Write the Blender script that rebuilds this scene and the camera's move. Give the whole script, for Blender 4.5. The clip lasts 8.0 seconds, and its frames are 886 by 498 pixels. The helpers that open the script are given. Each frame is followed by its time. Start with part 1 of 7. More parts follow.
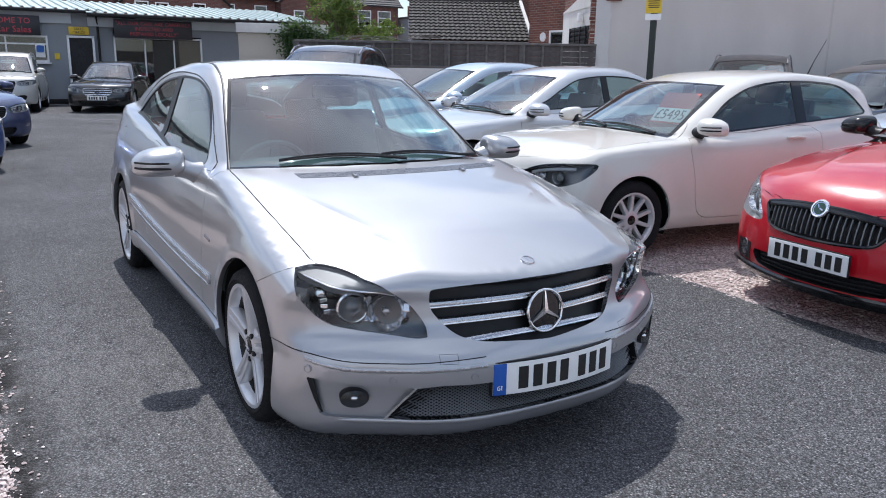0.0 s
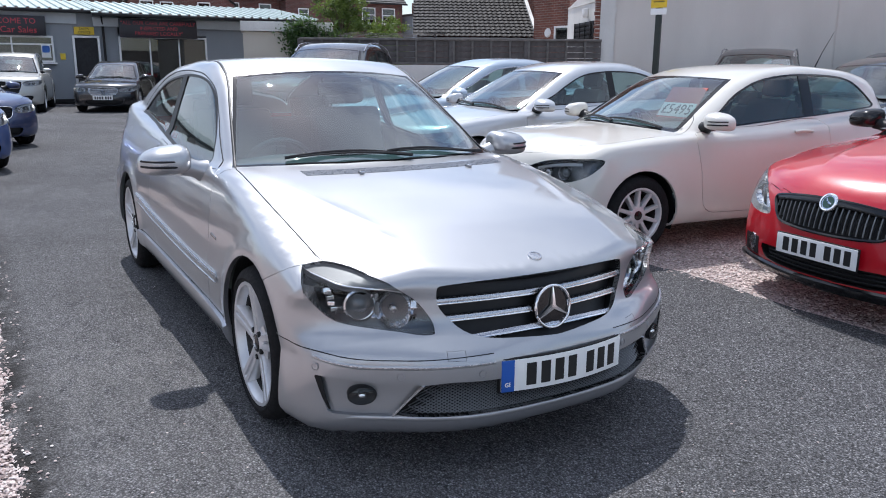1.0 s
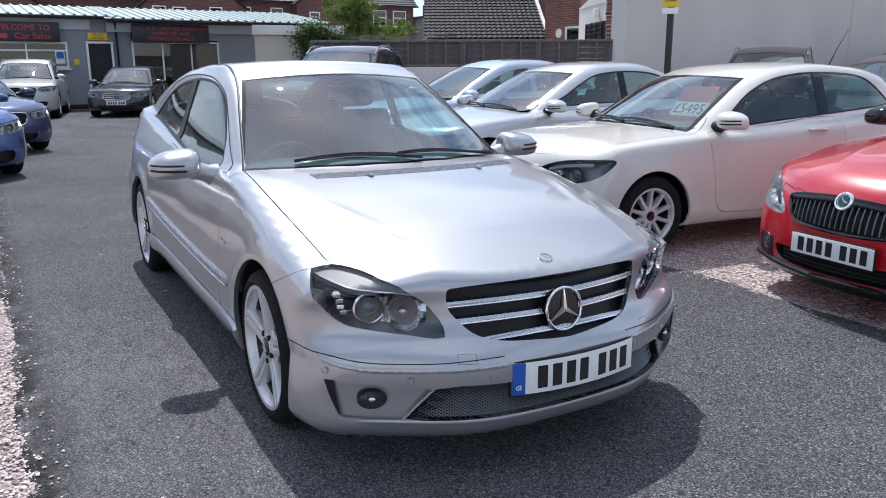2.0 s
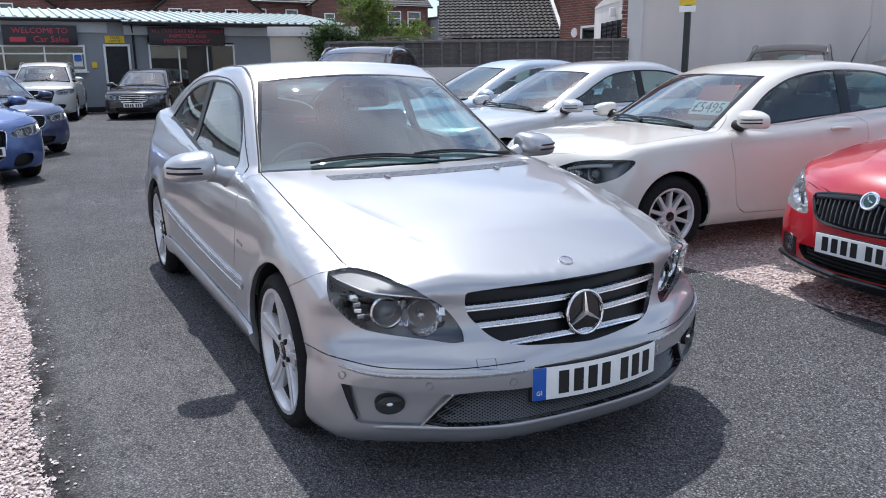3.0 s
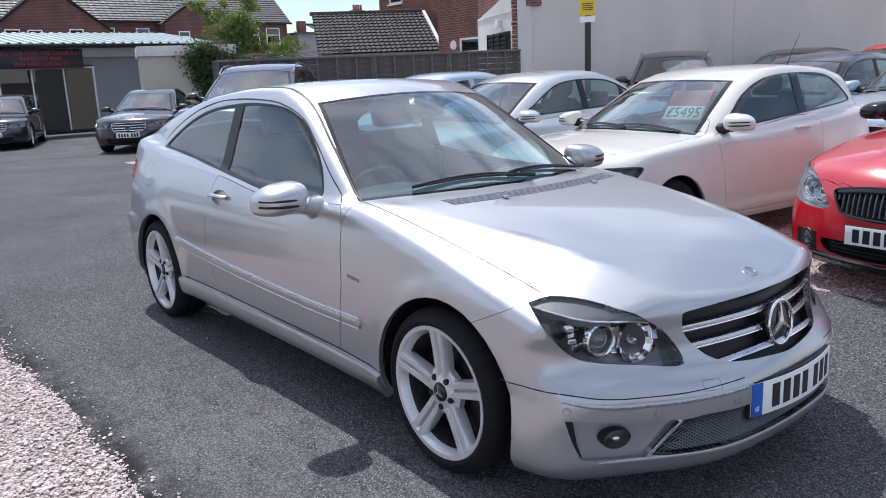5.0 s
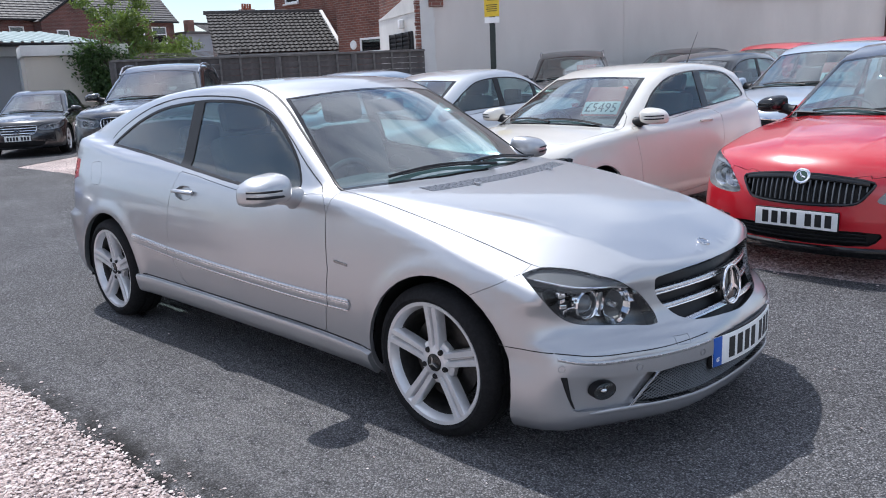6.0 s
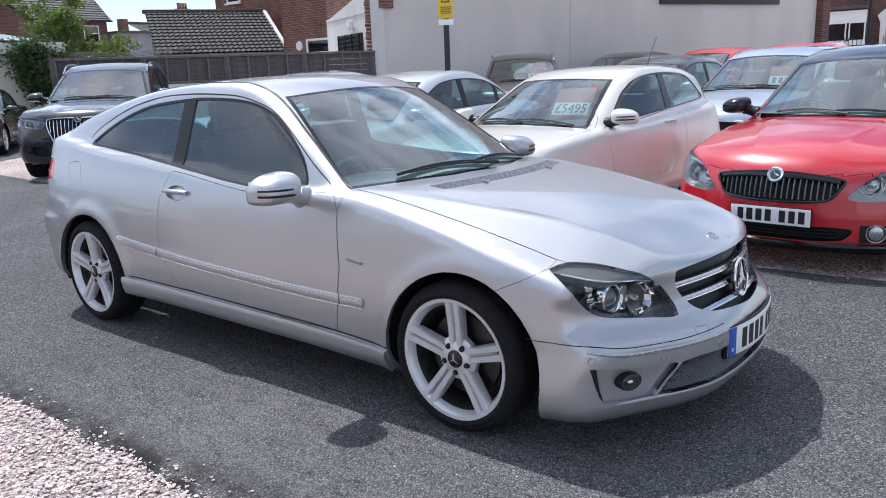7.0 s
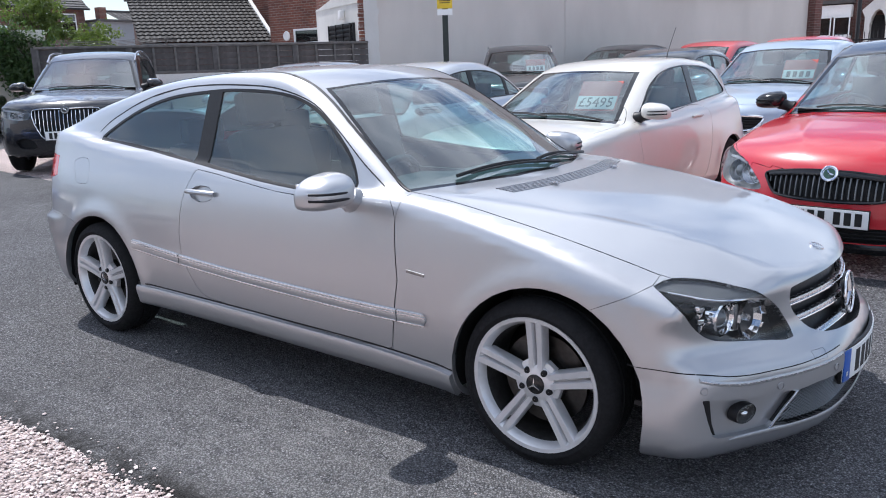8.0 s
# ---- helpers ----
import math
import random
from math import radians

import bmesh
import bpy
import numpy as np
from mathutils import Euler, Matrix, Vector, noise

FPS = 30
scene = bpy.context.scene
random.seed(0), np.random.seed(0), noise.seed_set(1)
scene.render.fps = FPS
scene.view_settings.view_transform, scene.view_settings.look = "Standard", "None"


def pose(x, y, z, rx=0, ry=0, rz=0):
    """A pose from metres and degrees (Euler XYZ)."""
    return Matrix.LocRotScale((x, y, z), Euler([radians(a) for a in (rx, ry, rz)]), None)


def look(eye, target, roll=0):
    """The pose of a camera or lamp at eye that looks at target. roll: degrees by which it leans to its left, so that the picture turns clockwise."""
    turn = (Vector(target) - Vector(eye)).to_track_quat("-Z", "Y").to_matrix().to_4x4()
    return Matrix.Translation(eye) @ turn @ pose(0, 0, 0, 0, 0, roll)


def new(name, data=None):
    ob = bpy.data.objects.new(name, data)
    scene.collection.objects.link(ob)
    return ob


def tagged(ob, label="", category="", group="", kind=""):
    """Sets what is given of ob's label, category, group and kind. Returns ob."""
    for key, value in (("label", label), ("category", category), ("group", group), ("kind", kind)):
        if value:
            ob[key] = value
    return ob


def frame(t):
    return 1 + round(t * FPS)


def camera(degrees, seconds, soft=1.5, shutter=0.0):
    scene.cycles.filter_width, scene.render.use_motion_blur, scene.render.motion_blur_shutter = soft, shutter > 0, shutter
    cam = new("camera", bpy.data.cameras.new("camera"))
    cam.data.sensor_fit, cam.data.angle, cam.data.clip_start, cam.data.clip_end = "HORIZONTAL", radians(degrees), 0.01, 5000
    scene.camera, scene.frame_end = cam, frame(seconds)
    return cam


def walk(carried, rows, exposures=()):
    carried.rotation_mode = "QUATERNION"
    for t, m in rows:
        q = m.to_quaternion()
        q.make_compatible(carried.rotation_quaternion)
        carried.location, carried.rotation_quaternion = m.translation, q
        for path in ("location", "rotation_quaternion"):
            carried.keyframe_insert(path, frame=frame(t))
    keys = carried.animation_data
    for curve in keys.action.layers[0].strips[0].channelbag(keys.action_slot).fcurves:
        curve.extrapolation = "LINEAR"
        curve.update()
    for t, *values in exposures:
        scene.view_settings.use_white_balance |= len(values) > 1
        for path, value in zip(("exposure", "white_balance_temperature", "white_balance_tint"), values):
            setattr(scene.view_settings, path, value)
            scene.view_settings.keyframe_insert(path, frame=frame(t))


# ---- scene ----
cam = camera(59.6, 8.0, soft=1.0)
PATH = [
    (0, (2.805, -1.699, 1.377), (1.159, -0.66, 0.921), 0.9),
    (0.5, (2.801, -1.701, 1.373), (1.152, -0.668, 0.911), 0.6),
    (1, (2.796, -1.697, 1.373), (1.142, -0.671, 0.909), 0.4),
    (1.5, (2.789, -1.688, 1.372), (1.129, -0.672, 0.911), 0.1),
    (3, (2.741, -1.666, 1.368), (1.05, -0.701, 0.91), -0.6),
    (3.5, (2.665, -1.84, 1.387), (0.978, -0.863, 0.94), -0.9),
    (4, (2.501, -2.053, 1.414), (0.846, -1.018, 0.981), -1.4),
    (4.2, (2.396, -2.115, 1.404), (0.763, -1.044, 0.972), -1.7),
    (5.3, (1.885, -2.606, 1.401), (0.456, -1.277, 0.962), -2.6),
    (5.5, (1.868, -2.704, 1.397), (0.478, -1.337, 0.954), -2.7),
    (6, (1.903, -2.873, 1.399), (0.601, -1.421, 0.954), -2.6),
    (6.5, (1.878, -3.007, 1.402), (0.645, -1.496, 0.957), -2.5),
    (7, (1.674, -3.084, 1.394), (0.493, -1.533, 0.949), -2.2),
    (7.5, (1.452, -3.117, 1.408), (0.306, -1.541, 0.955), -2.0),
    (8, (1.19, -3.013, 1.397), (0.054, -1.434, 0.931), -1.8),
]
walk(cam, [(t, look(eye, target, roll)) for t, eye, target, roll in PATH], [(0.0, 0.12, 6000, 12), (4.0, 0.13, 6000, 12), (8.0, 0.30, 6000, 12)])

# ---------------------------------------------------------------- light
SUN_FROM = Vector((-0.55, 0.13, 1.0)).normalized()
sun_up = math.asin(SUN_FROM.z)
sun_turn = math.atan2(SUN_FROM.x, SUN_FROM.y)
world = bpy.data.worlds.new("world")
scene.world = world
world.use_nodes = True
wn, wl = world.node_tree.nodes, world.node_tree.links
sky = wn.new("ShaderNodeTexSky")
sky.sky_type, sky.sun_disc, sky.sun_elevation, sky.sun_rotation = "NISHITA", False, sun_up, sun_turn
sky.air_density, sky.dust_density = 1.0, 0.8
way = wn.new("ShaderNodeTexCoord")
stretch = wn.new("ShaderNodeMapping")
stretch.inputs["Scale"].default_value = (1.0, 1.0, 2.4)
puffs = wn.new("ShaderNodeTexNoise")
puffs.inputs["Scale"].default_value, puffs.inputs["Detail"].default_value, puffs.inputs["Roughness"].default_value = 2.6, 7.0, 0.58
cover = wn.new("ShaderNodeValToRGB")
cover.color_ramp.elements[0].position, cover.color_ramp.elements[1].position = 0.42, 0.62
cloud = wn.new("ShaderNodeMix")
cloud.data_type = "RGBA"
cloud.inputs["B"].default_value = (9.1, 9.65, 10.5, 1)
wl.new(way.outputs["Generated"], stretch.inputs["Vector"])
wl.new(stretch.outputs["Vector"], puffs.inputs["Vector"])
wl.new(puffs.outputs["Fac"], cover.inputs["Fac"])
wl.new(cover.outputs["Color"], cloud.inputs["Factor"])
wl.new(sky.outputs["Color"], cloud.inputs["A"])
wl.new(cloud.outputs["Result"], wn["Background"].inputs["Color"])
wn["Background"].inputs["Strength"].default_value = 0.125
sun = new("sun", bpy.data.lights.new("sun", "SUN"))
sun.data.energy, sun.data.angle, sun.data.color = 4.3, radians(0.6), (1.0, 0.955, 0.89)
sun.matrix_world = look(SUN_FROM * 40, (0, 0, 0))


# ---------------------------------------------------------------- materials
def mat(name):
    m = bpy.data.materials.new(name)
    m.use_nodes = True
    return m, m.node_tree.nodes, m.node_tree.links, m.node_tree.nodes["Principled BSDF"]


def grain(n, l, scale, detail=4.0, rough=0.55, space="Object", stretch=None):
    co = n.new("ShaderNodeTexCoord")
    tex = n.new("ShaderNodeTexNoise")
    tex.inputs["Scale"].default_value, tex.inputs["Detail"].default_value, tex.inputs["Roughness"].default_value = scale, detail, rough
    if stretch:
        mp = n.new("ShaderNodeMapping")
        mp.inputs["Scale"].default_value = stretch
        l.new(co.outputs[space], mp.inputs["Vector"])
        l.new(mp.outputs["Vector"], tex.inputs["Vector"])
    else:
        l.new(co.outputs[space], tex.inputs["Vector"])
    return tex.outputs["Fac"]


def ramp(n, l, fac, stops):
    r = n.new("ShaderNodeValToRGB")
    els = r.color_ramp.elements
    while len(els) < len(stops):
        els.new(0.5)
    for e, (pos, col) in zip(els, stops):
        e.position, e.color = pos, (*col, 1) if len(col) == 3 else col
    l.new(fac, r.inputs["Fac"])
    return r.outputs["Color"]


def blend(n, l, fac, a, b, mode="MIX"):
    m = n.new("ShaderNodeMix")
    m.data_type, m.blend_type = "RGBA", mode
    for key, v in (("Factor", fac), ("A", a), ("B", b)):
        if isinstance(v, (int, float)):
            m.inputs[key].default_value = v
        elif isinstance(v, tuple):
            m.inputs[key].default_value = (*v, 1)
        else:
            l.new(v, m.inputs[key])
    return m.outputs["Result"]


def bump(n, l, height, bsdf, strength=0.3, distance=0.01):
    b = n.new("ShaderNodeBump")
    b.inputs["Strength"].default_value, b.inputs["Distance"].default_value = strength, distance
    l.new(height, b.inputs["Height"])
    l.new(b.outputs["Normal"], bsdf.inputs["Normal"])


def plain(name, col, rough=0.5, metal=0.0, vary=0.12, scale=12.0, coat=0.0, relief=0.0, spec=0.5):
    """A surface of one colour, with a little wear at two scales."""
    m, n, l, b = mat(name)
    big = grain(n, l, scale, 5.0)
    dark, light = tuple(c * (1 - vary) for c in col), tuple(min(1, c * (1 + vary)) for c in col)
    l.new(ramp(n, l, big, [(0.3, dark), (0.7, light)]), b.inputs["Base Color"])
    r = ramp(n, l, grain(n, l, scale * 3.1, 3.0), [(0.3, (rough * 0.85,) * 3), (0.7, (min(1, rough * 1.15),) * 3)])
    l.new(r, b.inputs["Roughness"])
    b.inputs["Metallic"].default_value, b.inputs["Coat Weight"].default_value, b.inputs["Specular IOR Level"].default_value = metal, coat, spec
    if relief:
        bump(n, l, grain(n, l, scale * 8, 3.0), b, 0.4, relief)
    return m


def paint(name, col, metal=0.0, rough=0.35, flake=0.0, dusty=0.10, coat=1.0, haze=(0.02, 0.09)):
    """Car paint: a coloured base under clear lacquer, with a film of dust."""
    m, n, l, b = mat(name)
    dust = ramp(n, l, grain(n, l, 5.0, 6.0), [(0.35, (0, 0, 0)), (0.75, (dusty,) * 3)])
    base = blend(n, l, dust, col, (0.42, 0.40, 0.37))
    if flake:
        speck = ramp(n, l, grain(n, l, 900.0, 2.0), [(0.3, (1 - flake,) * 3), (0.7, (1 + flake,) * 3)])
        base = blend(n, l, 1.0, base, speck, "MULTIPLY")
    l.new(base, b.inputs["Base Color"])
    b.inputs["Metallic"].default_value, b.inputs["Roughness"].default_value = metal, rough
    b.inputs["Coat Weight"].default_value = coat
    l.new(ramp(n, l, grain(n, l, 3.0, 6.0), [(0.3, (haze[0],) * 3), (0.8, (haze[1],) * 3)]), b.inputs["Coat Roughness"])
    return m


def glass(name, tint=(0.72, 0.82, 0.78), mirror=0.075, dust=0.03, steep=3.2):
    """A thin pane: tinted clear glass that mirrors more at a slant, with a film of dust."""
    m, n, l, b = mat(name)
    n.remove(b)
    clear, shine, mix, slant = n.new("ShaderNodeBsdfTransparent"), n.new("ShaderNodeBsdfGlossy"), n.new("ShaderNodeMixShader"), n.new("ShaderNodeLayerWeight")
    film, haze, rise, share = n.new("ShaderNodeBsdfDiffuse"), n.new("ShaderNodeMixShader"), n.new("ShaderNodeMath"), n.new("ShaderNodeMapRange")
    clear.inputs["Color"].default_value = (*tint, 1)
    film.inputs["Color"].default_value = (0.60, 0.62, 0.62, 1)
    shine.inputs["Roughness"].default_value = 0.012
    slant.inputs["Blend"].default_value = 0.5
    rise.operation, rise.inputs[1].default_value = "POWER", steep
    share.inputs["To Min"].default_value, share.inputs["To Max"].default_value = mirror, 1.0
    l.new(slant.outputs["Facing"], rise.inputs[0])
    l.new(rise.outputs["Value"], share.inputs["Value"])
    l.new(ramp(n, l, grain(n, l, 4.0, 6.0), [(0.3, (dust * 0.4,) * 3), (0.75, (dust * 1.8,) * 3)]), haze.inputs["Fac"])
    l.new(clear.outputs["BSDF"], haze.inputs[1])
    l.new(film.outputs["BSDF"], haze.inputs[2])
    l.new(share.outputs["Result"], mix.inputs["Fac"])
    l.new(haze.outputs["Shader"], mix.inputs[1])
    l.new(shine.outputs["BSDF"], mix.inputs[2])
    l.new(mix.outputs["Shader"], n["Material Output"].inputs["Surface"])
    return m


SILVER = paint("silver_paint", (0.432, 0.437, 0.452), 0.80, 0.36, 0.08, 0.05, 0.9, (0.03, 0.09))
WHITE = paint("white_paint", (0.64, 0.615, 0.56), 0.0, 0.3)
RED = paint("red_paint", (0.46, 0.002, 0.012), 0.0, 0.3, 0.0, 0.015)
NAVY = paint("navy_paint", (0.006, 0.009, 0.022), 0.1, 0.3, 0.0, 0.015)
BLUE = paint("blue_paint", (0.032, 0.08, 0.25), 0.5, 0.3, 0.08)
DEEP_BLUE = paint("deep_blue_paint", (0.018, 0.035, 0.11), 0.4, 0.3, 0.08)
BLACK = paint("black_paint", (0.008, 0.008, 0.010), 0.1, 0.25, 0.0, 0.02)
PALE_BLUE = paint("pale_blue_paint", (0.36, 0.43, 0.52), 0.3, 0.3, 0.08)
ICE = paint("pale_silver_paint", (0.52, 0.53, 0.55), 0.45, 0.3, 0.08)
GREY = paint("dark_grey_paint", (0.045, 0.047, 0.05), 0.4, 0.3, 0.05)
PEARL = paint("pearl_paint", (0.50, 0.50, 0.47), 0.4, 0.35, 0.05)
MAROON = paint("bright_red_paint", (0.50, 0.02, 0.03), 0.0, 0.3)
SCREEN = glass("clear_glass", (0.55, 0.76, 0.76), 0.15, 0.025, 3.0)
TINTED = glass("tinted_glass", (0.58, 0.76, 0.73), 0.10, 0.035, 4.4)
LENS = glass("lamp_glass", (0.97, 0.98, 0.98), 0.04, 0.004, 5.0)
PROJECTOR = plain("projector_lens", (0.10, 0.11, 0.12), 0.04, 0.0, 0.05, 20, coat=1.0)
RUBBER = plain("rubber", (0.018, 0.018, 0.019), 0.75, 0, 0.2, 20)
TYRE = plain("tyre_rubber", (0.011, 0.011, 0.012), 0.85, 0, 0.25, 30, relief=0.001, spec=0.25)
TRIM = plain("black_trim", (0.011, 0.011, 0.012), 0.45, 0, 0.15, 30, spec=0.3)
GLOSS_BLACK = plain("gloss_black", (0.010, 0.010, 0.011), 0.12, 0, 0.1, 20)
CHROME = plain("chrome", (0.78, 0.78, 0.79), 0.09, 1.0, 0.03, 20)
SATIN = plain("satin_metal", (0.48, 0.48, 0.50), 0.26, 1.0, 0.05, 20)
ALLOY = plain("alloy", (0.66, 0.66, 0.67), 0.34, 0.5, 0.06, 25, coat=0.5)
DARK_CHROME = plain("dark_chrome", (0.22, 0.225, 0.23), 0.14, 1.0, 0.05, 20)
LAMP_LID = plain("lamp_lid", (0.10, 0.104, 0.108), 0.38, 0.4, 0.08, 20)
LAMP_GREY = plain("lamp_grey", (0.30, 0.31, 0.32), 0.35, 0.6, 0.08, 20)
BARREL = plain("wheel_barrel", (0.045, 0.043, 0.042), 0.5, 0.6, 0.3, 30)
GRILLE_GREY = plain("grille_grey", (0.27, 0.275, 0.29), 0.3, 0.75, 0.05, 20)
STEEL = plain("disc_steel", (0.07, 0.066, 0.062), 0.45, 1.0, 0.25, 30)
LAMP_DARK = plain("lamp_housing", (0.10, 0.104, 0.112), 0.2, 0.6, 0.1, 20)
LAMP_RED = plain("red_lens", (0.45, 0.015, 0.02), 0.12, 0, 0.1, 20, coat=1.0)
CLOTH = plain("grey_cloth", (0.085, 0.087, 0.094), 0.85, 0, 0.2, 60, relief=0.001)
DASH = plain("dash_plastic", (0.075, 0.077, 0.082), 0.65, 0, 0.15, 60, relief=0.0008)
PLATE_WHITE = plain("plate_white", (0.82, 0.82, 0.80), 0.35, 0, 0.03, 20)
PLATE_BLUE = plain("plate_blue", (0.02, 0.10, 0.42), 0.35, 0, 0.05, 20)
MESH_METAL = plain("mesh_metal", (0.16, 0.165, 0.17), 0.4, 0.8, 0.1, 30)
EMBLEM_GREEN = plain("emblem_green", (0.015, 0.05, 0.03), 0.25, 0.0, 0.1, 20, coat=0.6)
INK = plain("black_ink", (0.012, 0.012, 0.012), 0.5, 0, 0.05, 20)


# ---------------------------------------------------------------- body shapes
def curve(pts, n=240):
    """A smooth curve through (x, value) points, as a function on arrays."""
    pts = sorted(pts)
    xs, ys = np.array([p[0] for p in pts], float), np.array([p[1] for p in pts], float)
    h, d = np.diff(xs), np.diff(ys) / np.diff(xs)
    m = np.empty(len(xs))
    m[0], m[-1] = d[0], d[-1]
    m[1:-1] = (d[:-1] * h[1:] + d[1:] * h[:-1]) / (h[:-1] + h[1:])
    gx = np.linspace(xs[0], xs[-1], n)
    k = np.clip(np.searchsorted(xs, gx, side="right") - 1, 0, len(h) - 1)
    t = (gx - xs[k]) / h[k]
    gy = ((1 + 2 * t) * (1 - t) ** 2 * ys[k] + t * (1 - t) ** 2 * h[k] * m[k]
          + t * t * (3 - 2 * t) * ys[k + 1] + t * t * (t - 1) * h[k] * m[k + 1])
    return lambda x: np.interp(x, gx, gy)


def smax(a, b, r):
    h = np.clip(0.5 + 0.5 * (a - b) / r, 0, 1)
    return b + (a - b) * h + r * h * (1 - h)


def smin(a, b, r):
    return -smax(-a, -b, r)


def body_field(s):
    """The distance-like field of a car body: negative inside. x forward from the front axle, y to the left, z up."""
    hood, roof, plan, flank = curve(s["hood"]), curve(s["roof"]), curve(s["plan"]), curve(s["flank"])
    nose, tail, cabin, under = curve(s["nose"]), curve(s["tail"]), curve(s["cabin"]), curve(s["under"])
    bow = curve(s["nose_bow"])
    bumper = curve(s["bumper"]) if "bumper" in s else None
    eps = 0.01

    def field(p):
        x, y, z = p[:, 0], np.abs(p[:, 1]), p[:, 2]
        ax = x - s.get("arch_dx", 0.0)
        r0, r1 = np.hypot(ax, z - s["radius"]), np.hypot(ax + s["base"], z - s["radius"])
        fw = s.get("flare_width", 0.07)
        flare = s["flare"] * (np.exp(-((r0 - s["arch"]) / fw) ** 2) + np.exp(-((r1 - s["arch"]) / fw) ** 2))
        side = y - plan(x) - flank(z) - flare
        if "skirt" in s:
            # bumpers that stand fuller than the doors, low at the nose and below a lip at the tail
            side = side - s["skirt"] * np.clip((x - 0.22) / 0.12, 0, 1) * np.clip((0.42 - z) / 0.2, 0, 1)
            side = side - 0.016 * np.clip((-3.02 - x) / 0.10, 0, 1) / (1 + np.exp(-(0.628 - z) / 0.006))
        if "swage" in s:
            sx0, sz0, sx1, sz1, depth = s["swage"]
            line = sz0 + (sz1 - sz0) * (x - sx0) / (sx1 - sx0)
            side = side - depth * np.exp(-np.clip(line - z, 0, 1) / 0.10) * (1 / (1 + np.exp(-(line - z) / 0.008)))
        hx = x + s["hood_bow"] * y * y
        slope = (hood(hx + eps) - hood(hx - eps)) / (2 * eps)
        crease = s.get("power", 0.0) * np.exp(-((y - s.get("power_y", 0.5) + 0.12 * (x + 0.3)) / 0.07) ** 2) * np.clip((x + 0.45) / 0.2, 0, 1)
        drop = s["hood_crown"] * (y / 0.75) ** 2
        if "fold" in s:
            # a crease on each side of the bonnet, past which it falls away
            fx0, fy0, fx1, fy1, fall, soft = s["fold"]
            d = y - (fy0 + (fy1 - fy0) * (x - fx0) / (fx1 - fx0))
            drop = drop + fall * soft * np.logaddexp(0, np.clip(d / soft, -40, 40)) * np.interp(x, [-0.75, -0.45, 0.35], [0.0, 0.45, 1.0])
            drop = drop - 0.005 * np.exp(-((d + 0.008) / 0.024) ** 2) * np.interp(x, [-0.62, -0.4, 0.35, 0.62], [0.0, 1.0, 1.0, 0.0])
        top = (z - hood(hx) + drop - crease) / np.sqrt(1 + slope ** 2)
        back_by = bow(z) * y * y + s.get("vee", 0.0) * y
        if "bumper" in s:
            back_by = back_by + (bumper(y) - back_by) / (1 + np.exp((z - 0.475) / 0.018))
        front = x - nose(z) + back_by
        rear = tail(z) + s["tail_bow"] * y * y - x
        low = smax(top, side, s["shoulder"])
        low = smax(low, smax(front, rear, 0.02), np.interp(z, [0.58, 0.64], [s["round"], s.get("round_top", s["round"])]) if "round_top" in s else s["round"])
        low = smax(low, under(x) - z, s.get("under_r", 0.05))
        gx = x + s["screen_bow"] * y * y * np.clip((x - s["mid"]) / 0.6, -1, 1)
        slope = (roof(gx + eps) - roof(gx - eps)) / (2 * eps)
        e_top = (z - roof(gx) + s["roof_crown"] * (y / 0.6) ** 2) / np.sqrt(1 + slope ** 2)
        e_side = (y - cabin(x) + s["lean"] * np.maximum(z - s["belt"], -0.03)) / math.sqrt(1 + s["lean"] ** 2)
        house = smax(smax(smax(e_side, e_top, s["rail"]), 0.5 - z, 0.02), smax(front, rear, 0.02), 0.05)
        return smin(low, house, s["fillet"])

    return field


def screen_fold(s, y):
    """How far back the bonnet meets the windscreen, at y."""
    hood, roof, xs = curve(s["hood"]), curve(s["roof"]), np.linspace(0.0, -1.2, 1200)
    g = hood(xs) - s["hood_crown"] * (y / 0.75) ** 2
    r = roof(xs + s["screen_bow"] * y * y * np.clip((xs - s["mid"]) / 0.6, -1, 1)) - s["roof_crown"] * (y / 0.6) ** 2
    return float(xs[np.argmax(r > g)])


def field_normals(field, p):
    e, g = 0.004, np.empty_like(p)
    for k in range(3):
        q = np.zeros(3)
        q[k] = e
        g[:, k] = field(p + q) - field(p - q)
    return g / np.maximum(np.linalg.norm(g, axis=1, keepdims=True), 1e-9)


def settle(field, p, steps=3):
    """Moves points onto the body's surface."""
    for _ in range(steps):
        e, g = 0.004, np.empty_like(p)
        for k in range(3):
            q = np.zeros(3)
            q[k] = e
            g[:, k] = (field(p + q) - field(p - q)) / (2 * e)
        p = p - g * (field(p) / np.maximum((g * g).sum(1), 0.05))[:, None]
    return p


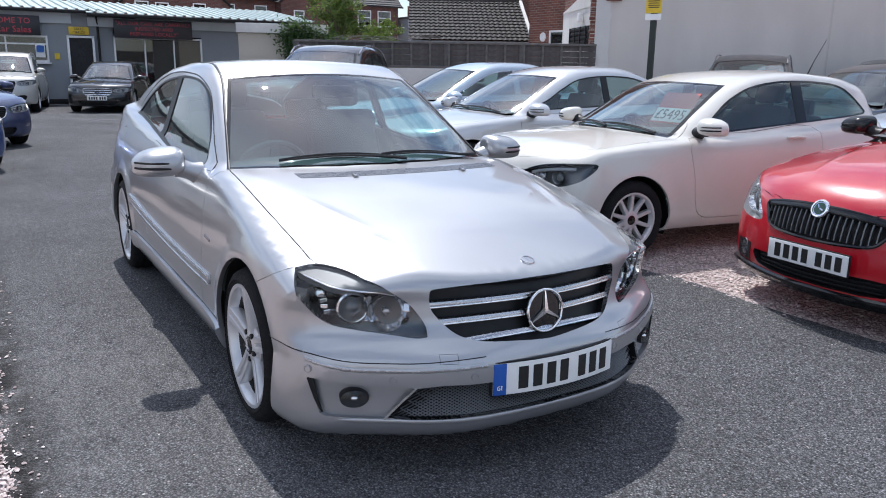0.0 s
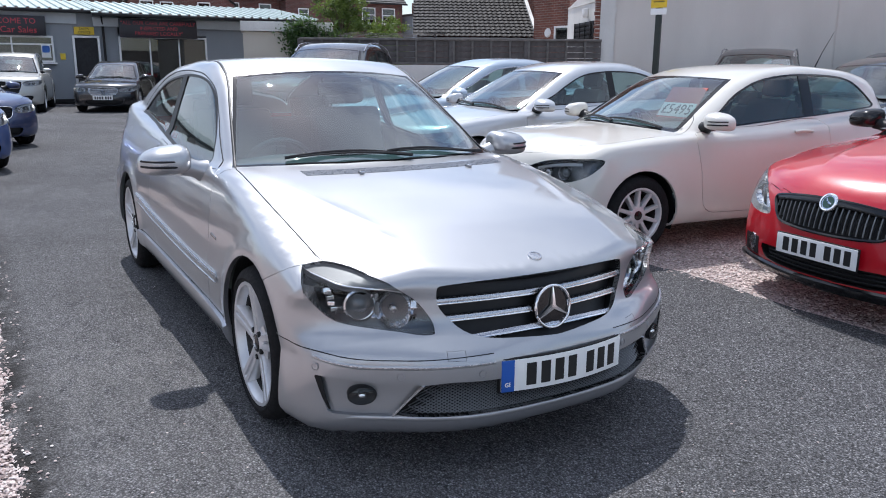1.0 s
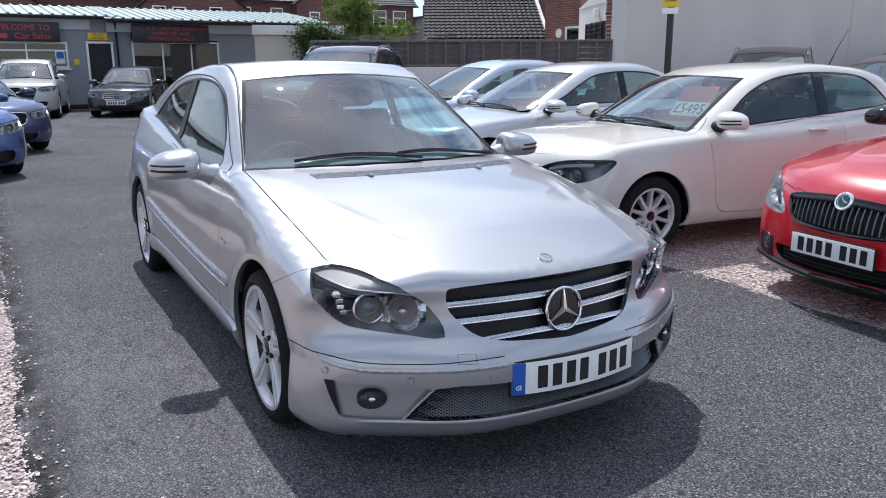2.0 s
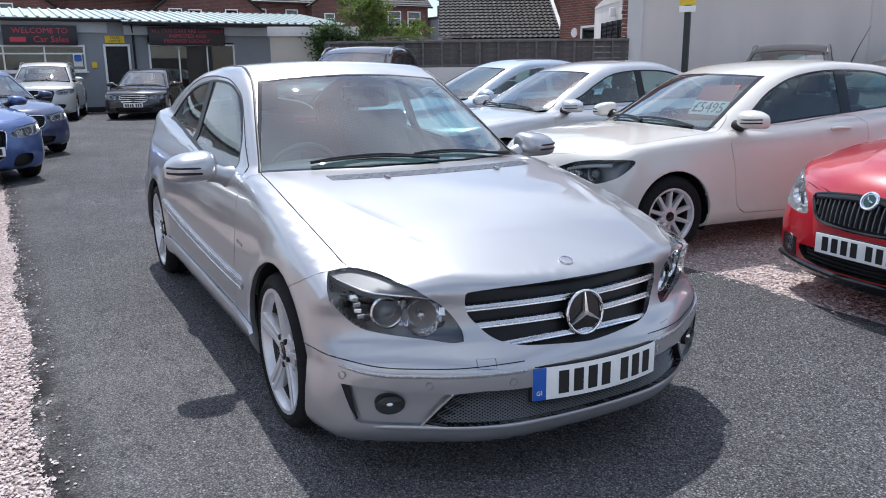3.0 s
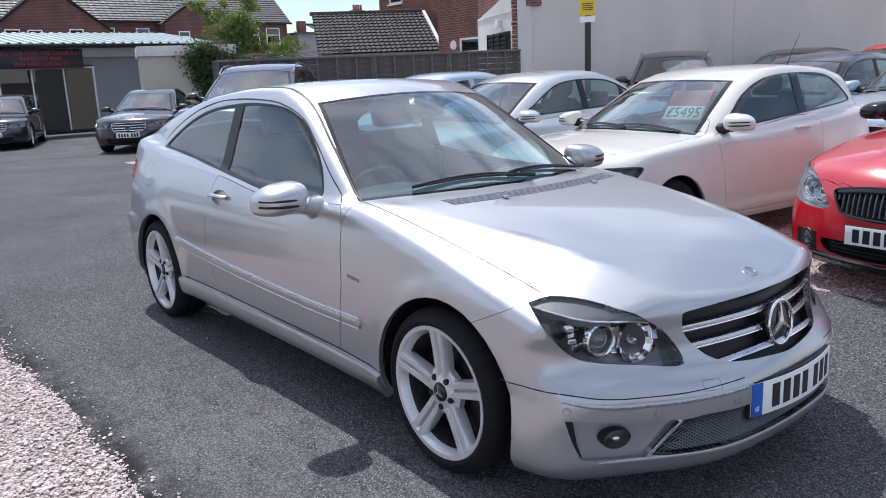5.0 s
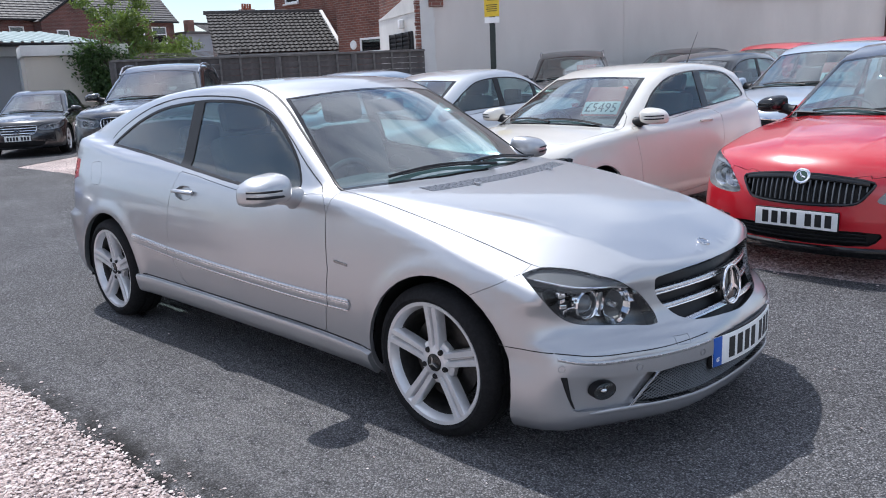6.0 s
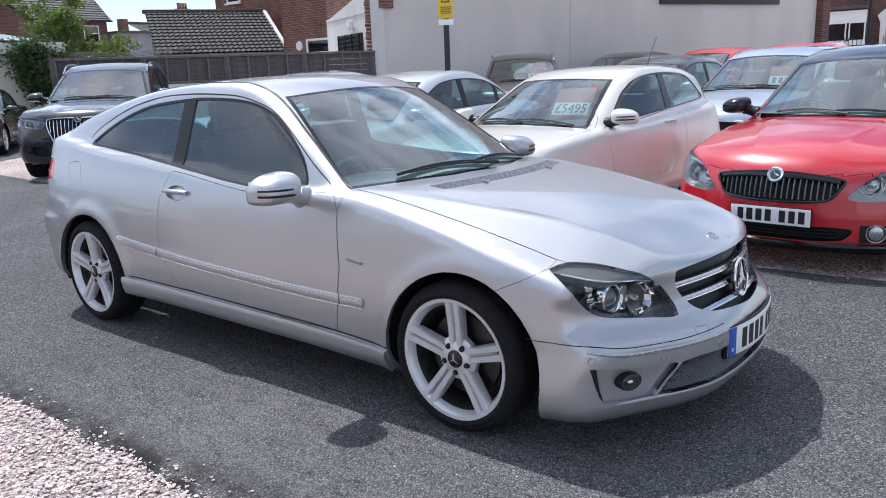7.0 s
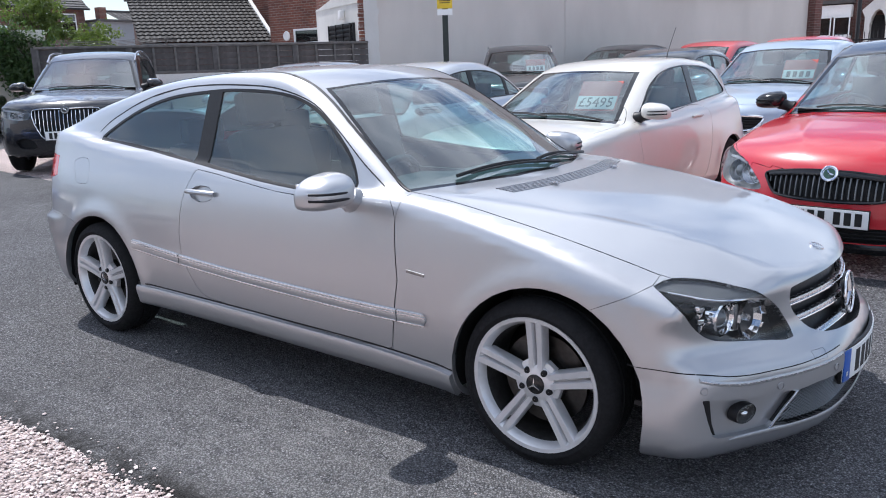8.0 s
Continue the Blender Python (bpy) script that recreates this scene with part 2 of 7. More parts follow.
COUPE = dict(
    base=2.715, radius=0.306, arch=0.372, arch_dx=0.04, flare=0.012, flare_width=0.05, belt=0.93, lean=0.36, mid=-1.8,
    hood=[(1.05, 0.36), (0.90, 0.54), (0.83, 0.635), (0.78, 0.68), (0.70, 0.713), (0.6, 0.751), (0.5, 0.785), (0.2, 0.85), (-0.2, 0.908), (-0.5, 0.938), (-0.9, 0.938),
          (-1.3, 0.955), (-1.9, 1.0), (-2.7, 1.06), (-3.1, 1.105), (-3.4, 1.12), (-3.6, 1.09), (-3.9, 0.85)],
    roof=[(0.9, 0.1), (0.2, 0.575), (-0.2, 0.817), (-0.4, 0.928), (-0.8, 1.156), (-1.15, 1.338), (-1.3, 1.383), (-1.7, 1.41), (-2.1, 1.398), (-2.5, 1.365),
          (-2.9, 1.29), (-3.3, 1.185), (-3.5, 1.105), (-3.8, 0.75)],
    plan=[(1.0, 0.80), (0.5, 0.818), (0.2, 0.832), (-0.6, 0.836), (-2.0, 0.848), (-2.8, 0.856), (-3.1, 0.85), (-3.4, 0.81), (-3.8, 0.70)],
    flank=[(0.0, -0.07), (0.18, -0.045), (0.25, -0.02), (0.45, 0.0), (0.6, -0.006), (0.72, -0.020), (0.80, -0.036), (0.87, -0.056), (0.95, -0.085), (1.1, -0.13)],
    nose=[(0.08, 0.80), (0.16, 0.858), (0.21, 0.868), (0.30, 0.870), (0.39, 0.876), (0.43, 0.873), (0.465, 0.858), (0.50, 0.836), (0.54, 0.819), (0.60, 0.803), (0.66, 0.785), (0.74, 0.75), (0.9, 0.6)],
    tail=[(0.1, -3.42), (0.25, -3.52), (0.5, -3.60), (0.585, -3.63), (0.615, -3.62), (0.64, -3.565), (0.72, -3.545), (0.88, -3.54), (1.05, -3.51), (1.2, -3.4)],
    cabin=[(0.0, 0.71), (-1.0, 0.722), (-1.9, 0.732), (-2.6, 0.728), (-3.1, 0.70), (-3.6, 0.61)],
    under=[(1.0, 0.155), (0.5, 0.145), (0.2, 0.145), (-0.3, 0.16), (-2.4, 0.19), (-3.3, 0.22), (-3.8, 0.3)],
    hood_bow=0.0, hood_crown=0.028, nose_bow=[(0.0, 0.445), (0.43, 0.445), (0.50, 0.48), (0.57, 0.46), (0.62, 0.42), (0.66, 0.36), (0.74, 0.36), (1.0, 0.5)], vee=0.04, tail_bow=0.50, shoulder=0.045, round=0.075,
    screen_bow=0.42, roof_crown=0.035, rail=0.055, fillet=0.03, fold=(-0.45, 0.645, 0.70, 0.435, 0.32, 0.014), skirt=0.052, under_r=0.085, round_top=0.03,
    bumper=[(0.0, 0.0), (0.15, 0.005), (0.345, 0.036), (0.45, 0.082), (0.587, 0.165), (0.70, 0.238), (0.79, 0.303), (1.0, 0.48)])


# ---------------------------------------------------------------- mesh helpers
def finish(name, bm, material, smooth=True):
    me = bpy.data.meshes.new(name)
    bm.to_mesh(me)
    bm.free()
    if material:
        me.materials.append(material)
    if smooth:
        me.polygons.foreach_set("use_smooth", [True] * len(me.polygons))
        me.set_sharp_from_angle(angle=radians(38))
    return me


def part(name, bm, material, parent, label="", smooth=True):
    """Links a bmesh as one mesh object under a thing or under a part."""
    ob = new(name, finish(name, bm, material, smooth))
    ob.parent = parent
    return tagged(ob, label)


def thing(name, m, label, category, group="", kind=""):
    ob = new(name)
    ob.matrix_world = m
    ob.empty_display_size = 0.2
    return tagged(ob, label, category, group, kind)


def box(bm, c, size, bevel=0.0, m=None):
    made = bmesh.ops.create_cube(bm, size=1.0)["verts"]
    bmesh.ops.scale(bm, vec=size, verts=made)
    if bevel:
        edges = list({e for v in made for e in v.link_edges})
        made = list({v for f in bmesh.ops.bevel(bm, geom=edges, offset=bevel, segments=2, affect="EDGES", profile=0.6)["faces"] for v in f.verts} |
                    {v for v in made if v.is_valid})
    bmesh.ops.translate(bm, vec=c, verts=made)
    if m is not None:
        bmesh.ops.transform(bm, matrix=m, verts=made)
    return made


def boxes(*items):
    bm = bmesh.new()
    for it in items:
        box(bm, *it)
    return bm


def lathe(profile, n=40, axis="y"):
    """Turns (radius, offset) points about the y axis."""
    bm = bmesh.new()
    rings = []
    for r, o in profile:
        rings.append([bm.verts.new((r * math.cos(a), o, r * math.sin(a))) for a in (2 * math.pi * k / n for k in range(n))])
    for a, b in zip(rings, rings[1:]):
        for k in range(n):
            bm.faces.new((a[k], a[(k + 1) % n], b[(k + 1) % n], b[k]))
    bmesh.ops.recalc_face_normals(bm, faces=bm.faces)
    return bm


def sweep(pts, r, n=8, flat=1.0, caps=True):
    """A tube through points; flat squashes it along z."""
    bm = bmesh.new()
    pts = [Vector(p) for p in pts]
    rings = []
    for i, p in enumerate(pts):
        d = (pts[min(i + 1, len(pts) - 1)] - pts[max(i - 1, 0)]).normalized()
        a = d.orthogonal() if abs(d.z) > 0.95 else d.cross(Vector((0, 0, 1)))
        a.normalize()
        b = a.cross(d)
        rr = r[i] if isinstance(r, (list, tuple)) else r
        rings.append([bm.verts.new(p + a * math.cos(t) * rr + b * math.sin(t) * rr * flat) for t in (2 * math.pi * k / n for k in range(n))])
    for a, b in zip(rings, rings[1:]):
        for k in range(n):
            bm.faces.new((a[k], a[(k + 1) % n], b[(k + 1) % n], b[k]))
    if caps:
        bm.faces.new(rings[0])
        bm.faces.new(list(reversed(rings[-1])))
    bmesh.ops.recalc_face_normals(bm, faces=bm.faces)
    return bm


def merge(bm, other, m=None):
    """Adds other's geometry to bm."""
    me = bpy.data.meshes.new("merge")
    other.to_mesh(me)
    other.free()
    if m is not None:
        me.transform(m)
    bm.from_mesh(me)
    bpy.data.meshes.remove(me)
    return bm


def words(text, size, material, name, parent, m, label="", align="CENTER"):
    """Lettering as a thin mesh."""
    cu = bpy.data.curves.new(name, "FONT")
    cu.body, cu.size, cu.align_x, cu.align_y, cu.extrude, cu.resolution_u = text, size, align, "CENTER", 0.001, 2
    tmp = new("lettering", cu)
    me = bpy.data.meshes.new_from_object(tmp.evaluated_get(bpy.context.evaluated_depsgraph_get()))
    bpy.data.objects.remove(tmp)
    me.materials.clear()
    me.materials.append(material)
    ob = new(name, me)
    ob.parent = parent
    ob.matrix_local = m
    return tagged(ob, label)


# ---------------------------------------------------------------- car bodies
def loop_through(pts, n=5):
    """A rounded closed loop through its corner points."""
    out, k = [], len(pts)
    P = [np.array(p, float) for p in pts]
    for i in range(k):
        a, b, c, d = P[i - 1], P[i], P[(i + 1) % k], P[(i + 2) % k]
        t0, t1 = (c - a) * 0.5, (d - b) * 0.5
        ln = np.linalg.norm(c - b)
        for t in (t0, t1):
            s = np.linalg.norm(t)
            if s > ln:
                t *= ln / s
        for j in range(n):
            t = j / n
            out.append((2 * t**3 - 3 * t * t + 1) * b + (t**3 - 2 * t * t + t) * t0 + (3 * t * t - 2 * t**3) * c + (t**3 - t * t) * t1)
    return out


def inside(p, poly):
    x, y = p
    hit = False
    for (x0, y0), (x1, y1) in zip(poly, poly[1:] + poly[:1]):
        if (y0 > y) != (y1 > y) and x < (x1 - x0) * (y - y0) / (y1 - y0) + x0:
            hit = not hit
    return hit


def body_shell(s, field, step, around, fan):
    """The whole closed skin of a car, cast outwards from a line down its middle."""
    xa, xb = -s["base"] - 0.2, -0.05
    n = int((xb - xa) / step)
    rows = [(xa, -math.pi / 2 * k / fan) for k in range(fan - 1, 0, -1)]
    rows += [(x, 0.0) for x in np.linspace(xa, xb, n)]
    rows += [(xb, math.pi / 2 * k / fan) for k in range(1, fan)]
    rows = [(xa, -math.pi / 2)] + rows + [(xb, math.pi / 2)]
    th = np.arange(around) * 2 * math.pi / around
    th = th + 0.25 * np.sin(2 * th) * 0.5
    org, way = [], []
    for x, phi in rows:
        for t in th:
            org.append((x, 0.0, s.get("heart", 0.55)))
            way.append((math.sin(phi), math.cos(phi) * math.sin(t), math.cos(phi) * math.cos(t)))
    org, way = np.array(org), np.array(way)
    far, near = np.full(len(org), 1.9), np.full(len(org), 0.0)
    found = np.zeros(len(org), bool)
    for k in range(48):
        d = 1.9 - 1.9 * (k + 1) / 48
        inn = (field(org + way * d) < 0) & ~found
        near[inn], far[inn] = d, d + 1.9 / 48
        found |= inn
    for _ in range(16):
        m = 0.5 * (near + far)
        inn = field(org + way * m[:, None]) < 0
        near, far = np.where(inn, m, near), np.where(inn, far, m)
    pts = org + way * near[:, None]
    bm = bmesh.new()
    R = len(rows)
    grid = []
    for i in range(R):
        if i in (0, R - 1):
            grid.append([bm.verts.new(pts[i * around])] * around)
        else:
            grid.append([bm.verts.new(pts[i * around + j]) for j in range(around)])
    for i in range(R - 1):
        for j in range(around):
            q = [grid[i][j], grid[i][(j + 1) % around], grid[i + 1][(j + 1) % around], grid[i + 1][j]]
            q = [v for k, v in enumerate(q) if v not in q[:k]]
            bm.faces.new(q)
    bmesh.ops.recalc_face_normals(bm, faces=bm.faces)
    return bm


VIEWS = {"side": ((1, 0, 0), (0, 0, 1)), "top": ((1, 0, 0), (0, 1, 0)), "front": ((0, 1, 0), (0, 0, 1)),
         "corner": ((0.7071, 0.7071, 0), (0, 0, 1))}


def take(bm, view, poly, ok, flip=1, keep=True):
    """Cuts the outline poly, seen in that view, out of a skin; returns the piece as a bmesh of its own."""
    U, V = (Vector(a) for a in VIEWS[view])
    U, V = Vector((U.x, U.y * flip, U.z)), Vector((V.x, V.y * flip, V.z))
    lo = (min(p[0] for p in poly) - 0.12, min(p[1] for p in poly) - 0.12)
    hi = (max(p[0] for p in poly) + 0.12, max(p[1] for p in poly) + 0.12)
    cand = set()
    for f in bm.faces:
        c = f.calc_center_median()
        if ok(c) and lo[0] < c.dot(U) < hi[0] and lo[1] < c.dot(V) < hi[1]:
            cand.add(f)
    k = len(poly)
    for i in range(k):
        a, b = poly[i], poly[(i + 1) % k]
        ex, ey = b[0] - a[0], b[1] - a[1]
        ln = math.hypot(ex, ey)
        if ln < 1e-6:
            continue
        x0, x1, y0, y1 = min(a[0], b[0]), max(a[0], b[0]), min(a[1], b[1]), max(a[1], b[1])
        faces = []
        for f in cand:
            us = [v.co.dot(U) for v in f.verts]
            vs = [v.co.dot(V) for v in f.verts]
            if max(us) >= x0 and min(us) <= x1 and max(vs) >= y0 and min(vs) <= y1:
                faces.append(f)
        if not faces:
            continue
        geom = list({v for f in faces for v in f.verts}) + list({e for f in faces for e in f.edges}) + faces
        no = (U * ey - V * ex) / ln
        co = U * a[0] + V * a[1]
        for f in faces:
            cand.discard(f)
        res = bmesh.ops.bisect_plane(bm, geom=geom, dist=0.0004, plane_co=co, plane_no=no)
        cand |= {g for g in res["geom"] if isinstance(g, bmesh.types.BMFace)}
        cand |= {f for f in faces if f.is_valid}
    poly = [tuple(p) for p in poly]
    chosen = [f for f in cand if f.is_valid and inside((f.calc_center_median().dot(U), f.calc_center_median().dot(V)), poly)]
    return lift(bm, chosen)


def lift(bm, chosen):
    piece, made = bmesh.new(), {}
    for f in chosen:
        vs = []
        for v in f.verts:
            if v not in made:
                made[v] = piece.verts.new(v.co)
            vs.append(made[v])
        try:
            piece.faces.new(vs)
        except ValueError:
            pass
    bmesh.ops.delete(bm, geom=chosen, context="FACES")
    return piece


def skin(name, bm, field, material, parent, label="", gap=0.0, sink=0.0, rim=0.012, until=99.0):
    """A piece of body skin as a part: settled on the body, drawn in by gap at its edge, sunk by sink, with a turned-in rim."""
    bm.verts.ensure_lookup_table()
    if not bm.verts:
        bm.free()
        return None
    p = settle(field, np.array([v.co for v in bm.verts]))
    nrm = field_normals(field, p)
    bm.verts.index_update()
    edge = {v.index for e in bm.edges if e.is_boundary for v in e.verts}
    rims = [(e.verts[0].index, e.verts[1].index, e.link_loops[0].vert.index == e.verts[0].index) for e in bm.edges if e.is_boundary and e.link_loops]
    if gap:
        for v in bm.verts:
            if v.index in edge:
                side = Vector((0, 0, 0))
                for f in v.link_faces:
                    d = f.calc_center_median() - v.co
                    side += d.normalized()
                if side.length > 1e-6:
                    p[v.index] += np.array(side.normalized()) * gap * min(1.0, max(0.0, (until - v.co.x) / 0.06))
    p = p - nrm * sink
    for v in bm.verts:
        v.co = p[v.index]
    me = bpy.data.meshes.new(name)
    bm.to_mesh(me)
    bm.free()
    me.polygons.foreach_set("use_smooth", [True] * len(me.polygons))
    if rim:
        co = [tuple(c) for c in p]
        faces = [tuple(f.vertices) for f in me.polygons]
        twin, vec = {}, [tuple(v) for v in nrm]
        for a, b, fwd in rims:
            for k in (a, b):
                if k not in twin:
                    twin[k] = len(co)
                    co += [tuple(p[k]), tuple(p[k] - nrm[k] * rim)]
                    vec += [(0, 0, 0), (0, 0, 0)]
            q = (twin[a], twin[a] + 1, twin[b] + 1, twin[b])
            faces.append(q if fwd else q[::-1])
        bpy.data.meshes.remove(me)
        me = bpy.data.meshes.new(name)
        me.from_pydata(co, [], faces)
        me.polygons.foreach_set("use_smooth", [True] * len(me.polygons))
        nrm = np.array(vec)
    me.normals_split_custom_set_from_vertices(nrm.tolist())
    me.materials.append(material)
    ob = new(name, me)
    ob.parent = parent
    ob.shadow_terminator_geometry_offset = 0.25
    ob.shadow_terminator_normal_offset = 0.02
    return tagged(ob, label)


def on_body(field, x, z, side, y0=1.2):
    """Where the flank of the body stands at x, z: the place and its outward normal."""
    lo, hi = 0.2, y0
    for _ in range(30):
        m = 0.5 * (lo + hi)
        if field(np.array([[x, side * m, z]]))[0] < 0:
            lo = m
        else:
            hi = m
    p = np.array([[x, side * lo, z]])
    return Vector(p[0]), Vector(field_normals(field, p)[0])


def on_front(field, y, z, x1=1.3):
    lo, hi = -0.2, x1
    for _ in range(30):
        m = 0.5 * (lo + hi)
        if field(np.array([[m, y, z]]))[0] < 0:
            lo = m
        else:
            hi = m
    p = np.array([[lo, y, z]])
    return Vector(p[0]), Vector(field_normals(field, p)[0])


def on_top(field, x, y, z1=2.2):
    lo, hi = 0.5, z1
    for _ in range(30):
        m = 0.5 * (lo + hi)
        if field(np.array([[x, y, m]]))[0] < 0:
            lo = m
        else:
            hi = m
    p = np.array([[x, y, lo]])
    return Vector(p[0]), Vector(field_normals(field, p)[0])


def moulding(places, half, proud, across):
    """A rounded strip laid along (place, normal) pairs; across: its width direction."""
    bm = bmesh.new()
    prof = [(-1.0, -0.4), (-1.0, 0.45), (-0.75, 0.9), (0.0, 1.0), (0.75, 0.9), (1.0, 0.45), (1.0, -0.4)]
    rings = []
    for p, nn in places:
        a = Vector(across) - nn * Vector(across).dot(nn)
        a.normalize()
        hw = half[len(rings)] if isinstance(half, list) else half
        rings.append([bm.verts.new(p + a * (u * hw) + nn * (w * proud)) for u, w in prof])
    for r0, r1 in zip(rings, rings[1:]):
        for k in range(len(prof) - 1):
            bm.faces.new((r0[k], r0[k + 1], r1[k + 1], r1[k]))
    bm.faces.new(rings[0])
    bm.faces.new(list(reversed(rings[-1])))
    bmesh.ops.recalc_face_normals(bm, faces=bm.faces)
    return bm


# ---------------------------------------------------------------- wheels
WHEELS = {}


def spoke(a, r0, r1, w0, w1, y0, y1, thick, aside=0.0, aside1=None):
    """One tapered bar of a wheel, at the angle a, from radius r0 to r1."""
    bm = bmesh.new()
    rings = []
    for k in range(6):
        t = k / 5
        r, w, y = r0 + (r1 - r0) * t, w0 + (w1 - w0) * t, y0 + (y1 - y0) * (t ** 1.6)
        prof = [(-w, -thick), (-w, -0.004), (-w * 0.7, 0.004), (w * 0.7, 0.004), (w, -0.004), (w, -thick)]
        off = aside + ((aside if aside1 is None else aside1) - aside) * t
        rings.append([bm.verts.new((r, y + d, u + off)) for u, d in prof])
    for i in range(5):
        for k in range(6):
            bm.faces.new((rings[i][k], rings[i][(k + 1) % 6], rings[i + 1][(k + 1) % 6], rings[i + 1][k]))
    bm.faces.new(rings[0])
    bm.faces.new(list(reversed(rings[-1])))
    bmesh.ops.recalc_face_normals(bm, faces=bm.faces)
    bmesh.ops.rotate(bm, cent=(0, 0, 0), matrix=Matrix.Rotation(-a, 3, "Y"), verts=bm.verts)
    return bm


def wheel(parent, m, R, rim_r, style, n=48, width=0.215):
    """A wheel about the y axis, its face towards +y: tyre, rim with spokes, cap, bolts and brake disc."""
    key = (round(R, 3), round(rim_r, 3), style, n)
    if key not in WHEELS:
        w = width / 2
        tyre = lathe([(rim_r - 0.012, -w + 0.02), (rim_r + 0.01, -w + 0.005), (R - 0.045, -w), (R - 0.012, -w + 0.018), (R, -w + 0.045), (R, -0.035),
                      (R - 0.007, -0.033), (R - 0.007, -0.025), (R, -0.023), (R, 0.023), (R - 0.007, 0.025), (R - 0.007, 0.033), (R, 0.035), (R, w - 0.045),
                      (R - 0.012, w - 0.018), (R - 0.03, w - 0.006), (R - 0.045, w), (rim_r + 0.022, w - 0.002), (rim_r + 0.012, w - 0.006), (rim_r + 0.002, w - 0.012), (rim_r - 0.012, w - 0.02)], n)
        barrel = lathe([(rim_r - 0.03, -w + 0.03), (rim_r - 0.035, w - 0.07), (rim_r - 0.026, w - 0.045)], n)
        rim = lathe([(rim_r - 0.026, w - 0.045), (rim_r - 0.024, w - 0.04), (rim_r - 0.018, w - 0.022), (rim_r - 0.010, w - 0.010),
                     (rim_r + 0.004, w - 0.008), (rim_r + 0.006, w - 0.014), (rim_r - 0.004, w - 0.02)], n)
        face = w - 0.028
        if style == "five_double":
            for k in range(5):
                a = math.radians(90 + 72 * k)
                for sgn in (-1, 1):
                    merge(rim, spoke(a, 0.045, rim_r - 0.012, 0.0130, 0.0150, face - 0.004, face + 0.014, 0.04, sgn * 0.0160, sgn * 0.0195))
                merge(rim, spoke(a, 0.04, rim_r - 0.05, 0.018, 0.012, face - 0.022, face - 0.020, 0.012))
                merge(rim, spoke(a + math.radians(36), 0.03, 0.088, 0.045, 0.02, face - 0.006, face - 0.02, 0.02))
        else:
            count = {"ten": 10, "five": 5, "seven": 7}[style]
            for k in range(count):
                a = math.radians(90 + 360 / count * k)
                wd = 0.30 / count * 0.75
                merge(rim, spoke(a, 0.04, rim_r - 0.01, wd * 0.8, wd * 0.62, face - 0.004, face + 0.006, 0.035))
        merge(rim, lathe([(0.001, face + 0.002), (0.056, face + 0.002), (0.070, face - 0.006), (0.075, face - 0.03)], 30))
        cap = lathe([(0.001, face + 0.010), (0.026, face + 0.009), (0.035, face + 0.005), (0.037, face - 0.002)], 24)
        disc = lathe([(0.06, -0.01), (rim_r * 0.68, -0.01), (rim_r * 0.68, 0.012), (0.09, 0.012), (0.085, 0.03), (0.05, 0.03)], 36)
        bolt = lathe([(0.001, 0.004), (0.0100, 0.004), (0.0115, 0.0), (0.0125, -0.008)], 10)
        WHEELS[key] = (finish("tyre", tyre, TYRE), finish("rim", rim, ALLOY), finish("hub_cap", cap, GLOSS_BLACK), finish("brake_disc", disc, STEEL), finish("rim_barrel", barrel, BARREL),
                       finish("wheel_bolt", bolt, TRIM), face)
    ty, ri, ca, di, ba, bo, face = WHEELS[key]
    wh = new("wheel", ty)
    wh.parent, wh.matrix_local = parent, m
    tagged(wh, "black tyre on a silver alloy rim")
    for nm, me in (("rim", ri), ("hub_cap", ca), ("brake_disc", di), ("rim_barrel", ba)):
        o = new(nm, me)
        o.parent = wh
    if n >= 48:
        for k in range(5):
            o = new("wheel_bolt", bo)
            a = math.radians(54 + 72 * k)
            o.parent, o.matrix_local = wh, Matrix.Translation((0.056 * math.cos(a), face + 0.003, 0.056 * math.sin(a)))
        star = bmesh.new()
        for k in range(3):
            merge(star, spoke(math.radians(90 + 120 * k), 0.0, 0.026, 0.0045, 0.001, face + 0.012, face + 0.010, 0.004))
        part("cap_emblem", star, CHROME, wh)
    return wh


# ---------------------------------------------------------------- fittings shared by all cars
def bent(bm, bend):
    """Curves a flat piece back towards its ends, about the middle."""
    if bend:
        for k in range(-7, 8):
            bmesh.ops.bisect_plane(bm, geom=bm.verts[:] + bm.edges[:] + bm.faces[:], dist=1e-5, plane_co=(k * 0.036, 0, 0), plane_no=(1, 0, 0))
        for v in bm.verts:
            v.co.y += bend * v.co.x ** 2
    return bm


def number_plate(parent, m, band=True, w=0.52, h=0.111, chars=7, bend=0.0):
    pl = part("number_plate", bent(boxes(((0, 0, 0), (w + 0.012, 0.012, h + 0.012), 0.003)), bend), TRIM, parent, "white number plate with black bars")
    pl.matrix_local = m
    part("plate_face", bent(boxes(((0, -0.008, 0), (w, 0.005, h), 0.001)), bend), PLATE_WHITE, pl)
    x0 = -w / 2
    if band:
        part("plate_band", bent(boxes(((-w / 2 + 0.022, -0.0095, 0), (0.044, 0.005, h), 0.001)), bend), PLATE_BLUE, pl)
        words("GB", 0.022, PLATE_WHITE, "band_letters", pl, pose(-w / 2 + 0.022, -0.014 + bend * (w / 2 - 0.018) ** 2, -0.03, 90, 0, 0))
        x0 += 0.044
    step = (w - (x0 + w / 2) - 0.06) / (chars + 0.5)
    for k in range(chars):
        x = x0 + 0.035 + step * (k + 0.5 + (0.5 if k > 3 else 0))
        part("plate_bar", bent(boxes(((x, -0.0105, 0), (step * 0.66, 0.002, 0.079))), bend), INK, pl, smooth=False)
    return pl


